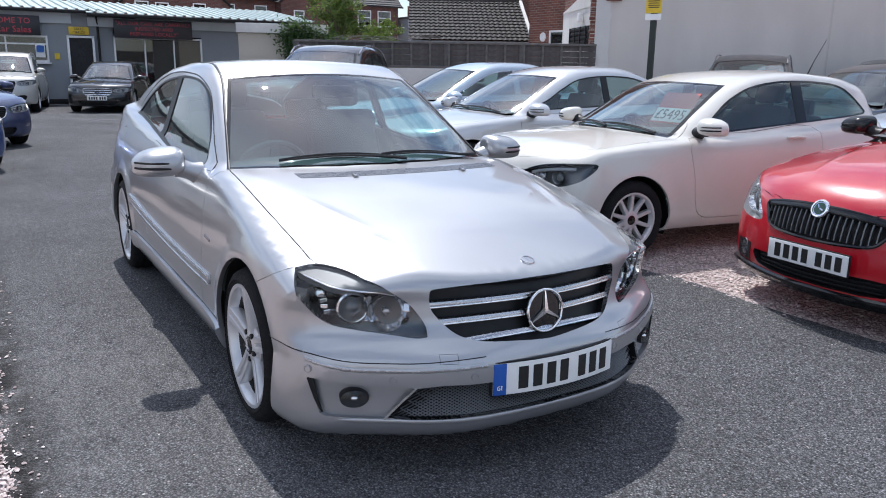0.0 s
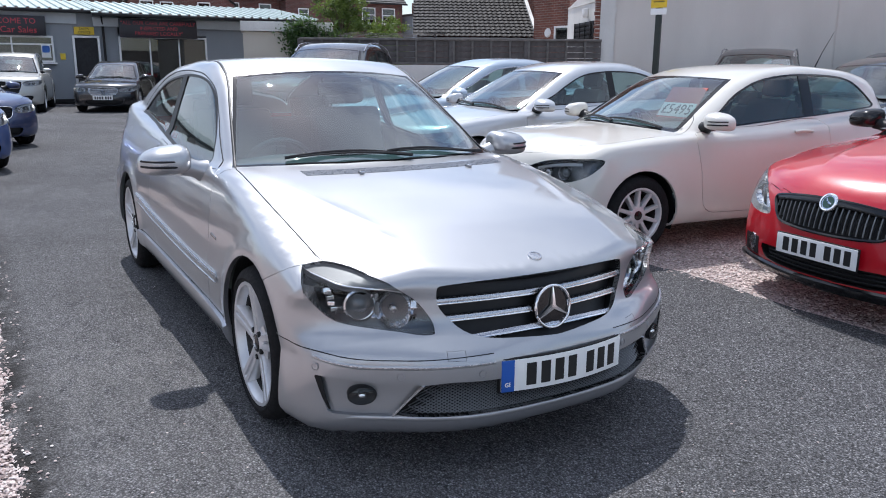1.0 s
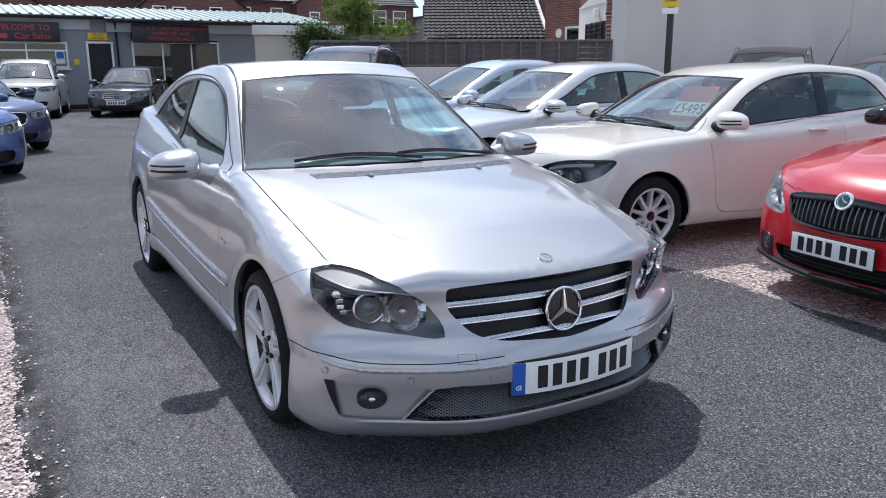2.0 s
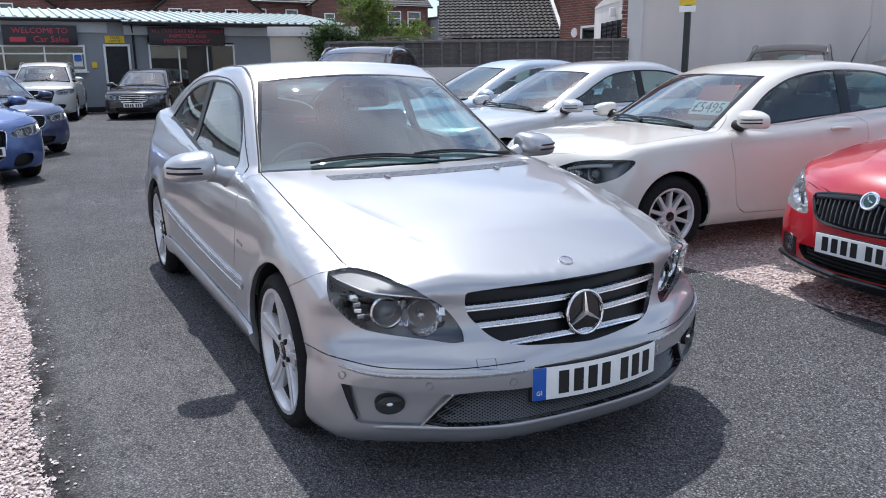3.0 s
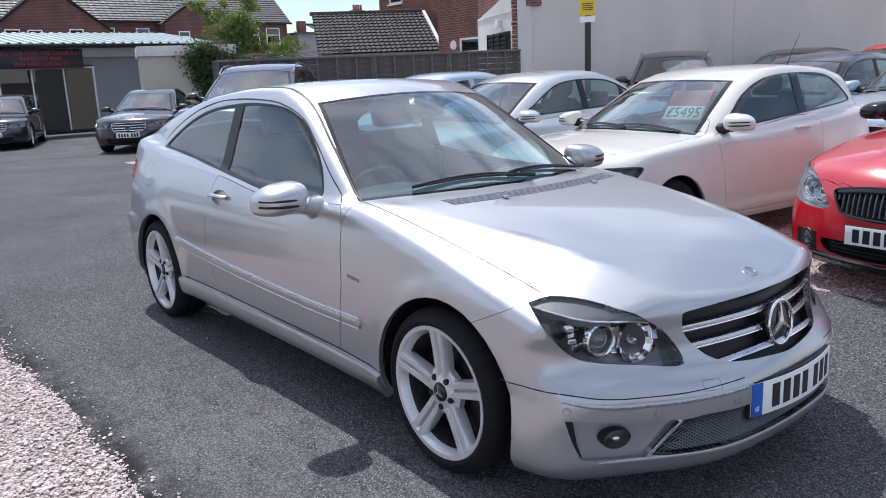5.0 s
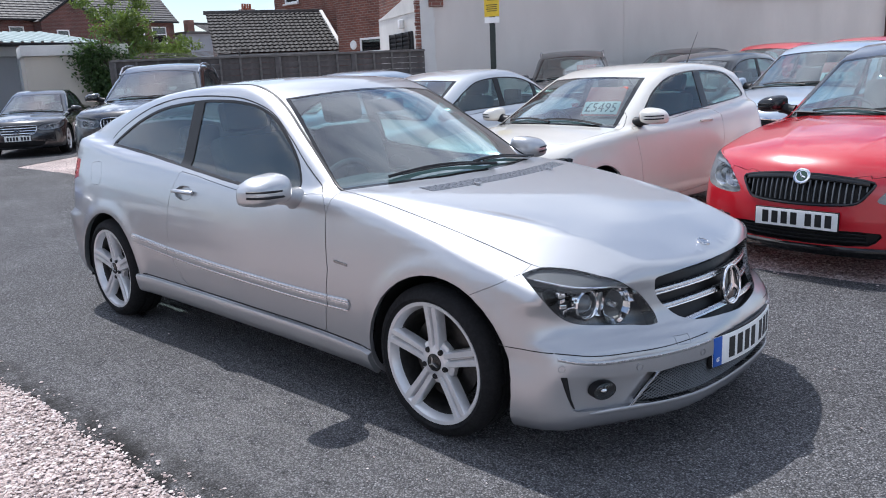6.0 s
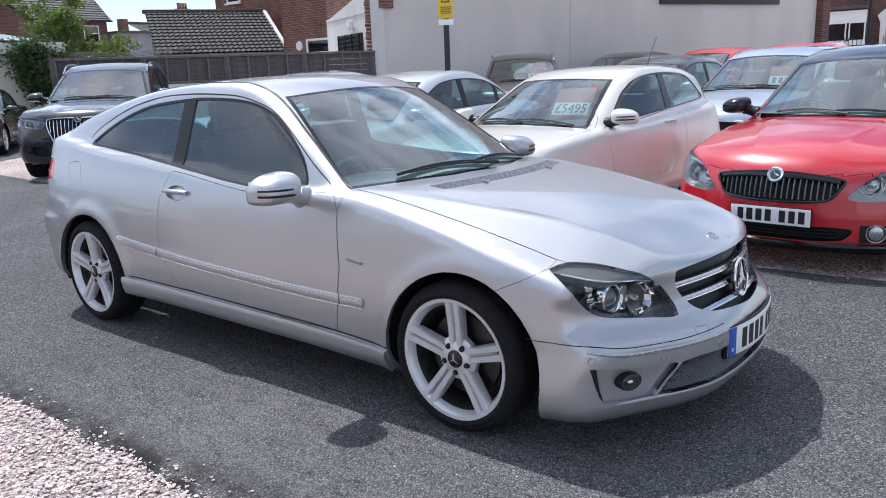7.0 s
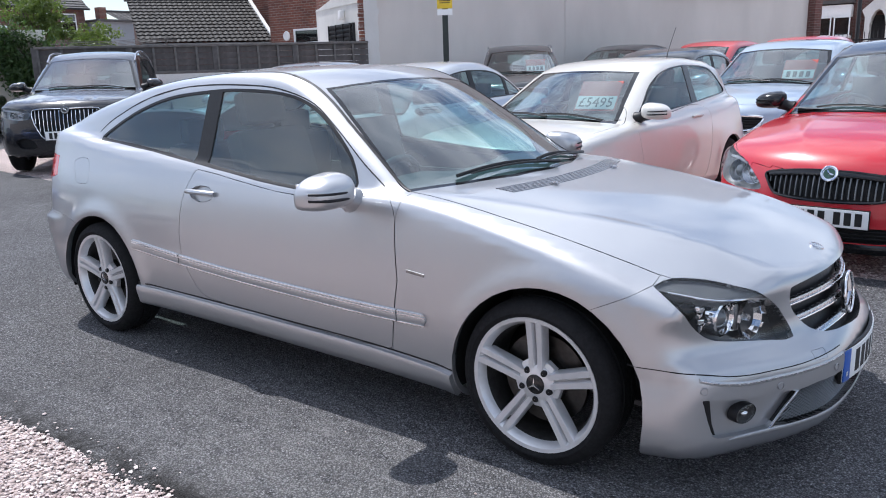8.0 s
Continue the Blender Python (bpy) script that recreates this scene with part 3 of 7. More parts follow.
def door_mirror(parent, m, side, paint_mat, length=0.23, height=0.14, deep=0.13, foot=None):
    """A rounded mirror housing on a short arm, its glass to the rear."""
    bm = bmesh.new()
    bmesh.ops.create_uvsphere(bm, u_segments=28, v_segments=16, radius=0.5)
    for v in bm.verts:
        x, y, z = v.co * 2
        fx = deep * (abs(x) ** 0.8) * (1 if x > 0 else -0.35)
        out = y * side
        sq = (abs(z) ** (0.72 if z > 0 else 0.55)) * (1 if z > 0 else -0.86)
        v.co = (fx * (1 - 0.12 * out), (abs(y) ** 0.72) * (1 if y > 0 else -1) * length / 2, sq * height / 2 * (1 - 0.16 * out) - 0.012 * out)
    me = part("door_mirror", bm, paint_mat, parent, "painted door mirror housing")
    me.matrix_local = m
    part("mirror_glass", boxes(((-0.037, 0, 0), (0.006, length * 0.66, height * 0.58), 0.002)), CHROME, me)
    part("mirror_arm", sweep([(0.02, -side * length * 0.30, -0.022), (0.015, -side * length * 0.46, -0.030), (0.012, -side * length * 0.60, -0.042), (0.005, -side * length * 0.76, -0.055)], [0.048, 0.045, 0.043, 0.058], 16, 0.95), foot or paint_mat, me)
    strip = []
    for k in range(9):
        t = k / 8
        y = side * (length * 0.46 - t * length * 0.62)
        strip.append((deep * max(0.02, 1 - abs(2 * y / length) ** 2.2) ** 0.45 * 0.985, y, -0.012 - 0.004 * t))
    part("indicator_slot", sweep(strip, 0.006, 8), TRIM, me)
    part("indicator_slot", sweep([(q[0], q[1], q[2] + 0.024) for q in strip], 0.005, 8), TRIM, me)
    return me


def seat(parent, x, y, z, rest=True):
    bm = boxes(((0.02, 0, 0.0), (0.50, 0.48, 0.16), 0.05))
    box(bm, (0, 0, 0), (0.13, 0.46, 0.62), 0.05, pose(-0.28, 0, 0.30, 0, -18, 0))
    st = part("seat", bm, CLOTH, parent, "dark grey cloth seat")
    st.matrix_local = Matrix.Translation((x, y, z))
    if rest:
        hr = boxes(((0, 0, 0), (0.09, 0.27, 0.17), 0.04))
        o = part("headrest", hr, CLOTH, st)
        o.matrix_local = pose(-0.40, 0, 0.70, 0, -14, 0)
    return st


def cabin_fittings(parent, s, right_hand=True, steering=True):
    """Floor tub, dashboard, steering wheel and seats."""
    x0, x1, w = s["screen_x"], s["cabin_back"], s["cabin_half"]
    z0 = s["belt"]
    mid, ln = (x0 + x1) / 2 - 0.1, (x0 - x1) + 0.1
    part("floor_tub", boxes(((mid, 0, 0.29), (ln, 2 * w, 0.03), 0.01), ((x0 + 0.05, 0, 0.52), (0.04, 2 * w, 0.5), 0.01), ((mid, w, 0.54), (ln, 0.03, 0.52), 0.01),
                            ((mid, -w, 0.54), (ln, 0.03, 0.52), 0.01), ((x1 - 0.1, 0, 0.55), (0.04, 2 * w, 0.5), 0.01)), DASH, parent)
    bm = bmesh.new()
    rings = []
    for k in range(13):
        y = -w + 2 * w * k / 12
        hump = 0.025 * math.exp(-((abs(y) - 0.36) / 0.16) ** 2)
        c = 0.10 * (y / w) ** 2
        prof = [(x0 + 0.12 - c * 1.2, z0 - 0.015), (x0 - 0.15 - c, z0 - 0.005 + hump * 0.5), (x0 - 0.33 - c, z0 - 0.015 + hump), (x0 - 0.40 - c, z0 - 0.06 + hump), (x0 - 0.40, z0 - 0.25), (x0 - 0.2, z0 - 0.4)]
        rings.append([bm.verts.new((a, y, b)) for a, b in prof])
    for r0, r1 in zip(rings, rings[1:]):
        for k in range(5):
            bm.faces.new((r0[k], r0[k + 1], r1[k + 1], r1[k]))
    bmesh.ops.recalc_face_normals(bm, faces=bm.faces)
    part("dashboard", bm, DASH, parent, "dark grey moulded dashboard")
    sx = x0 - 0.95
    for y in (-0.36, 0.36):
        seat(parent, sx, y, z0 - 0.42)
    part("rear_bench", boxes(((x1 + 0.38, 0, z0 - 0.42), (0.46, w * 1.7, 0.16), 0.05), ((x1 + 0.10, 0, z0 - 0.16), (0.13, w * 1.7, 0.5), 0.05)), CLOTH, parent)
    for y in (-0.33, 0.33):
        part("headrest", boxes(((x1 + 0.06, y, z0 + 0.15), (0.08, 0.25, 0.14), 0.035)), CLOTH, parent)
    if steering:
        y = -0.36 if right_hand else 0.36
        ring = [(0.185 * math.cos(a), 0.185 * math.sin(a), 0) for a in (2 * math.pi * k / 28 for k in range(29))]
        sw = sweep(ring, 0.015, 8, 1.0, False)
        merge(sw, boxes(((0, 0, -0.02), (0.13, 0.11, 0.04), 0.015), ((0, 0, -0.012), (0.35, 0.035, 0.018), 0.006), ((0, -0.08, -0.012), (0.05, 0.16, 0.018), 0.006)))
        o = part("steering_wheel", sw, DASH, parent, "black steering wheel")
        o.matrix_local = Matrix.Translation((x0 - 0.52, y, z0 - 0.10)) @ Matrix.Rotation(radians(-65), 4, "Y") @ Matrix.Rotation(radians(90), 4, "Z")


def wiper(parent, field, x0, y0, x1, y1, lift_by=0.02):
    """An arm from its spindle, and its blade, lying along the foot of the screen."""
    pts = []
    for k in range(7):
        t = k / 6
        p, nn = on_top(field, x0 + (x1 - x0) * t, y0 + (y1 - y0) * t)
        pts.append(p + nn * lift_by)
    o = part("wiper", sweep(pts, [0.012, 0.010, 0.008, 0.007, 0.006, 0.006, 0.005], 6, 0.7), TRIM, parent)
    back = []
    for k in range(9):
        t = 0.05 + 1.05 * k / 8
        p, nn = on_top(field, x0 + (x1 - x0) * t - 0.022, y0 + (y1 - y0) * t)
        back.append(p + nn * 0.012)
    part("blade", sweep(back, 0.006, 6, 1.3), RUBBER, o)
    return o


def mirrored(pts):
    """A closed outline from its half with y > 0, listed front to back."""
    return [p for p in pts] + [(a, -b) for a, b in reversed(pts) if abs(b) > 1e-6]


def screen_outline(x0, xc, y0, x1, xd, y1, inset=0.0):
    """A windscreen's outline from above: foot in the middle and at the corner, head in the middle and at the corner."""
    i = inset
    foot = [(x0 - i + (xc - x0) * t * t, (y0 - i) * t) for t in (0.0, 0.35, 0.7, 0.92, 1.0)]
    head = [(x1 + i + (xd - x1) * t * t, (y1 - i) * t) for t in (1.0, 0.9, 0.6, 0.3, 0.0)]
    return mirrored(foot + head)


def shrink(poly, d):
    """Draws an outline in by about d."""
    P = [np.array(p, float) for p in poly]
    area = sum(a[0] * b[1] - b[0] * a[1] for a, b in zip(P, P[1:] + P[:1]))
    sgn, out = (1 if area > 0 else -1), []
    for i, p in enumerate(P):
        t = P[(i + 1) % len(P)] - P[i - 1]
        t /= max(np.linalg.norm(t), 1e-9)
        out.append(p + sgn * d * np.array([-t[1], t[0]]))
    return out


HATCH = dict(
    base=2.47, radius=0.31, arch=0.34, flare=0.012, belt=0.95, lean=0.32, mid=-1.7, heart=0.6,
    hood=[(1.0, 0.45), (0.84, 0.62), (0.74, 0.73), (0.5, 0.815), (0.1, 0.885), (-0.3, 0.93), (-0.6, 0.95), (-1.2, 0.955), (-2.0, 0.99), (-2.6, 1.02), (-3.0, 1.02), (-3.4, 0.9)],
    roof=[(0.9, 0.1), (0.1, 0.69), (-0.38, 0.95), (-0.8, 1.175), (-1.13, 1.33), (-1.35, 1.385), (-1.8, 1.415), (-2.3, 1.40), (-2.75, 1.34), (-2.95, 1.27), (-3.12, 1.02), (-3.3, 0.75)],
    plan=[(1.0, 0.80), (0.5, 0.83), (0.1, 0.85), (-0.5, 0.855), (-2.2, 0.86), (-2.8, 0.84), (-3.3, 0.78)],
    flank=[(0.0, -0.07), (0.18, -0.05), (0.25, -0.02), (0.45, 0.0), (0.6, -0.004), (0.75, -0.02), (0.88, -0.05), (1.0, -0.10)],
    nose=[(0.1, 0.72), (0.2, 0.78), (0.35, 0.80), (0.5, 0.79), (0.62, 0.765), (0.74, 0.72), (0.9, 0.55)],
    tail=[(0.1, -3.05), (0.3, -3.14), (0.6, -3.15), (0.75, -3.10), (1.0, -3.06), (1.3, -2.95)],
    cabin=[(0.0, 0.73), (-1.2, 0.735), (-2.0, 0.725), (-2.6, 0.69), (-3.1, 0.62)],
    under=[(1.0, 0.19), (0.5, 0.17), (-0.3, 0.18), (-2.2, 0.19), (-2.9, 0.24), (-3.3, 0.3)],
    hood_bow=0.0, hood_crown=0.05, nose_bow=[(0.0, 0.42), (0.5, 0.44), (1.0, 0.55)], tail_bow=0.35, shoulder=0.06, round=0.10, screen_bow=0.42, roof_crown=0.03,
    rail=0.075, fillet=0.03, screen_x=-0.50, cabin_back=-2.35, cabin_half=0.66,
    screen=(-0.43, -0.64, 0.69, -1.12, -1.22, 0.52), back=(-2.88, 0.50, -3.08, 0.56),
    windows=[(-0.78, 0.95), (-0.98, 1.08), (-1.17, 1.195), (-1.42, 1.295), (-1.75, 1.328), (-2.2, 1.315), (-2.52, 1.25), (-2.76, 1.06), (-2.70, 1.03), (-2.2, 0.995), (-1.4, 0.955)],
    pillars=[(-1.83, -1.90)], door=[(-0.60, 0.90), (-1.2, 0.925), (-1.93, 0.955), (-1.97, 0.7), (-1.86, 0.34), (-1.7, 0.27), (-0.75, 0.27), (-0.64, 0.34), (-0.60, 0.6)],
    bonnet=[(0.66, 0.0), (0.62, 0.3), (0.52, 0.5), (0.38, 0.66), (0.0, 0.74), (-0.4, 0.72), (-0.61, 0.69), (-0.72, 0.62), (-0.76, 0.4), (-0.76, 0.0)],
    lamp=[(0.22, -0.79, 0.745), (0.45, -0.66, 0.725), (0.62, -0.45, 0.68), (0.70, -0.36, 0.60), (0.66, -0.46, 0.565), (0.5, -0.66, 0.59), (0.3, -0.78, 0.66)],
    grille=[(-0.30, 0.66), (0.0, 0.665), (0.30, 0.66), (0.31, 0.55), (0.25, 0.36), (0.2, 0.32), (0.0, 0.315), (-0.2, 0.32), (-0.25, 0.36), (-0.31, 0.55)],
    intake=[(-0.62, 0.36), (-0.42, 0.36), (-0.36, 0.22), (-0.58, 0.24)], intake_pair=True, plate_z=0.42, mirror=(-0.72, 0.93), handle=(-1.72, 0.86), line_z=0.72)

SALOON = dict(
    base=2.80, radius=0.325, arch=0.355, flare=0.012, belt=0.93, lean=0.36, mid=-1.9, heart=0.6,
    hood=[(1.05, 0.45), (0.86, 0.62), (0.76, 0.72), (0.5, 0.80), (0.1, 0.87), (-0.3, 0.915), (-0.6, 0.935), (-1.3, 0.945), (-2.2, 0.975), (-2.9, 1.0), (-3.2, 1.01), (-3.7, 0.98), (-3.95, 0.85)],
    roof=[(0.9, 0.1), (0.1, 0.67), (-0.45, 0.94), (-0.9, 1.17), (-1.25, 1.325), (-1.5, 1.39), (-1.95, 1.425), (-2.4, 1.405), (-2.8, 1.30), (-3.1, 1.15), (-3.4, 0.98), (-3.8, 0.75)],
    plan=[(1.0, 0.80), (0.5, 0.84), (0.1, 0.86), (-0.5, 0.865), (-2.6, 0.87), (-3.2, 0.85), (-3.9, 0.76)],
    flank=[(0.0, -0.07), (0.18, -0.05), (0.25, -0.02), (0.45, 0.0), (0.6, -0.004), (0.75, -0.016), (0.88, -0.045), (1.0, -0.10)],
    nose=[(0.1, 0.75), (0.2, 0.81), (0.35, 0.83), (0.5, 0.82), (0.62, 0.785), (0.74, 0.73), (0.9, 0.55)],
    tail=[(0.1, -3.7), (0.3, -3.80), (0.6, -3.82), (0.75, -3.78), (1.0, -3.73), (1.3, -3.6)],
    cabin=[(0.0, 0.73), (-1.2, 0.74), (-2.2, 0.73), (-2.8, 0.69), (-3.4, 0.60)],
    under=[(1.0, 0.19), (0.5, 0.17), (-0.3, 0.18), (-2.6, 0.19), (-3.4, 0.26), (-3.9, 0.32)],
    hood_bow=0.0, hood_crown=0.05, nose_bow=[(0.0, 0.42), (0.5, 0.44), (1.0, 0.55)], tail_bow=0.3, shoulder=0.06, round=0.10, screen_bow=0.42, roof_crown=0.03,
    rail=0.08, fillet=0.03, screen_x=-0.55, cabin_back=-2.65, cabin_half=0.66,
    screen=(-0.50, -0.70, 0.69, -1.22, -1.33, 0.52), back=(-2.72, 0.50, -3.22, 0.58),
    windows=[(-0.88, 0.955), (-1.1, 1.07), (-1.3, 1.175), (-1.55, 1.275), (-1.95, 1.315), (-2.4, 1.29), (-2.75, 1.18), (-3.0, 1.02), (-2.95, 1.0), (-2.3, 0.985), (-1.5, 0.965)],
    pillars=[(-1.88, -1.95), (-2.62, -2.67)], door=[(-0.66, 0.88), (-1.2, 0.915), (-1.93, 0.935), (-1.96, 0.7), (-1.93, 0.3), (-1.85, 0.26), (-0.8, 0.26), (-0.70, 0.34), (-0.66, 0.6)],
    bonnet=[(0.68, 0.0), (0.64, 0.3), (0.54, 0.5), (0.38, 0.66), (0.0, 0.75), (-0.45, 0.73), (-0.67, 0.69), (-0.80, 0.62), (-0.84, 0.4), (-0.84, 0.0)],
    lamp=[(0.22, -0.79, 0.72), (0.45, -0.68, 0.705), (0.64, -0.48, 0.675), (0.72, -0.40, 0.60), (0.68, -0.48, 0.56), (0.52, -0.68, 0.575), (0.3, -0.79, 0.64)],
    grille=[(-0.36, 0.66), (0.0, 0.675), (0.36, 0.66), (0.37, 0.58), (0.30, 0.49), (0.0, 0.47), (-0.30, 0.49), (-0.37, 0.58)],
    intake=[(-0.50, 0.33), (0.0, 0.34), (0.50, 0.33), (0.42, 0.22), (0.0, 0.215), (-0.42, 0.22)], plate_z=0.41, mirror=(-0.80, 0.92), handle=(-1.75, 0.83), line_z=0.72)

SUV = dict(
    base=2.81, radius=0.36, arch=0.40, flare=0.018, belt=1.10, lean=0.30, mid=-1.9, heart=0.7,
    hood=[(1.05, 0.55), (0.88, 0.80), (0.78, 0.90), (0.5, 0.98), (0.1, 1.04), (-0.3, 1.08), (-0.6, 1.10), (-1.3, 1.11), (-2.2, 1.13), (-2.9, 1.16), (-3.2, 1.16), (-3.7, 1.0)],
    roof=[(0.9, 0.3), (0.1, 0.86), (-0.42, 1.12), (-0.85, 1.36), (-1.2, 1.53), (-1.45, 1.60), (-1.95, 1.64), (-2.6, 1.62), (-3.05, 1.55), (-3.3, 1.45), (-3.55, 1.12), (-3.75, 0.85)],
    plan=[(1.0, 0.84), (0.5, 0.89), (0.1, 0.91), (-0.5, 0.915), (-2.6, 0.92), (-3.2, 0.90), (-3.7, 0.82)],
    flank=[(0.0, -0.07), (0.22, -0.05), (0.32, -0.015), (0.55, 0.0), (0.75, -0.006), (0.9, -0.02), (1.02, -0.05), (1.15, -0.10)],
    nose=[(0.1, 0.70), (0.25, 0.80), (0.45, 0.83), (0.65, 0.82), (0.8, 0.79), (0.92, 0.74), (1.1, 0.55)],
    tail=[(0.1, -3.45), (0.3, -3.58), (0.7, -3.62), (0.85, -3.58), (1.1, -3.54), (1.5, -3.4)],
    cabin=[(0.0, 0.78), (-1.2, 0.785), (-2.2, 0.78), (-2.8, 0.76), (-3.5, 0.68)],
    under=[(1.0, 0.26), (0.5, 0.23), (-0.3, 0.24), (-2.6, 0.25), (-3.4, 0.32), (-3.7, 0.4)],
    hood_bow=0.0, hood_crown=0.05, nose_bow=[(0.0, 0.38), (0.6, 0.40), (1.2, 0.5)], tail_bow=0.25, shoulder=0.06, round=0.10, screen_bow=0.40, roof_crown=0.03,
    rail=0.08, fillet=0.03, screen_x=-0.55, cabin_back=-2.75, cabin_half=0.70,
    screen=(-0.48, -0.69, 0.74, -1.18, -1.29, 0.58), back=(-3.25, 0.54, -3.46, 0.60),
    windows=[(-0.86, 1.12), (-1.1, 1.25), (-1.3, 1.36), (-1.55, 1.46), (-1.95, 1.50), (-2.6, 1.485), (-3.0, 1.42), (-3.2, 1.24), (-3.1, 1.18), (-2.3, 1.155), (-1.5, 1.135)],
    pillars=[(-1.86, -1.95), (-2.68, -2.76)], door=[(-0.66, 1.04), (-1.2, 1.075), (-1.93, 1.10), (-1.96, 0.8), (-1.93, 0.4), (-1.85, 0.34), (-0.8, 0.34), (-0.70, 0.42), (-0.66, 0.7)],
    bonnet=[(0.70, 0.0), (0.66, 0.3), (0.56, 0.5), (0.40, 0.70), (0.0, 0.80), (-0.45, 0.78), (-0.66, 0.74), (-0.80, 0.66), (-0.84, 0.4), (-0.84, 0.0)],
    lamp=[(0.30, -0.84, 0.88), (0.50, -0.72, 0.88), (0.66, -0.55, 0.86), (0.72, -0.46, 0.80), (0.70, -0.50, 0.73), (0.55, -0.70, 0.735), (0.36, -0.83, 0.79)],
    grille=[(-0.40, 0.85), (0.0, 0.86), (0.40, 0.85), (0.41, 0.72), (0.32, 0.52), (0.25, 0.47), (0.0, 0.46), (-0.25, 0.47), (-0.32, 0.52), (-0.41, 0.72)],
    intake=[(-0.66, 0.47), (-0.46, 0.47), (-0.40, 0.36), (-0.62, 0.36)], intake_pair=True, plate_z=0.52, mirror=(-0.78, 1.09), handle=(-1.75, 0.98), line_z=0.85)


def rounded(poly, n=4):
    return [tuple(p) for p in loop_through(poly, n)]


def lamp_bowl(parent, field, pts, sgn, depth=0.07):
    """What is seen through a headlamp's glass: two bright bowls with lenses, and a silver strip above them."""
    ys = [p[1] for p in pts]
    zs = [p[2] for p in pts]
    y0, y1, zc, hz = min(ys), max(ys), (min(zs) + max(zs)) / 2, (max(zs) - min(zs)) / 2
    for k, (t, fr, lens) in enumerate(((0.36, 0.62, True), (0.68, 0.60, False))):
        y = y0 + (y1 - y0) * t
        r = hz * fr
        p, nn = on_front(field, y, zc - hz * 0.12)
        nn = (nn + Vector((0.9, 0, 0))).normalized()
        p, nn = Vector((p.x, -sgn * p.y, p.z)), Vector((nn.x, -sgn * nn.y, nn.z))
        turn = nn.to_track_quat("Y", "Z").to_matrix().to_4x4()
        here = Matrix.Translation(p - nn * 0.055) @ turn
        bowl = lathe([(0.003, -0.03), (r * 0.5, -0.026), (r * 0.8, -0.010), (r * 0.97, 0.014), (r * 1.0, 0.020), (r * 1.03, 0.021), (r * 1.05, 0.012)], 28)
        o = part("reflector", bowl, CHROME, parent)
        o.matrix_local = here
        eye = lathe([(0.001, 0.024), (r * 0.3, 0.021), (r * 0.5, 0.012), (r * 0.58, 0.0), (r * 0.62, -0.012)], 24)
        b = part("projector" if lens else "bulb_cap", eye, PROJECTOR if lens else SATIN, parent)
        b.matrix_local = here
    strip = []
    for k in range(9):
        t = k / 8
        y, z = y0 + (y1 - y0) * (0.10 + 0.72 * t), zc + hz * (0.62 - 0.55 * t * t)
        p, nn = on_front(field, y, z)
        p, nn = Vector((p.x, -sgn * p.y, p.z)), Vector((nn.x, -sgn * nn.y, nn.z))
        strip.append((p - nn * 0.02, nn))
    part("lamp_strip", moulding(strip, 0.011, 0.006, (0, 0, 1)), LAMP_GREY, parent)


def eased(pts, n=3):
    """More points on a smooth line through pts, ends kept."""
    out = []
    for k in range(len(pts) - 1):
        a, b, c, d = (Vector(pts[max(0, min(len(pts) - 1, k + q))]) for q in (-1, 0, 1, 2))
        for t in (q / n for q in range(n)):
            out.append(tuple(0.5 * (2 * b + (c - a) * t + (2 * a - 5 * b + 4 * c - d) * t * t + (3 * b - a - 3 * c + d) * t ** 3)))
    return out + [tuple(pts[-1])]


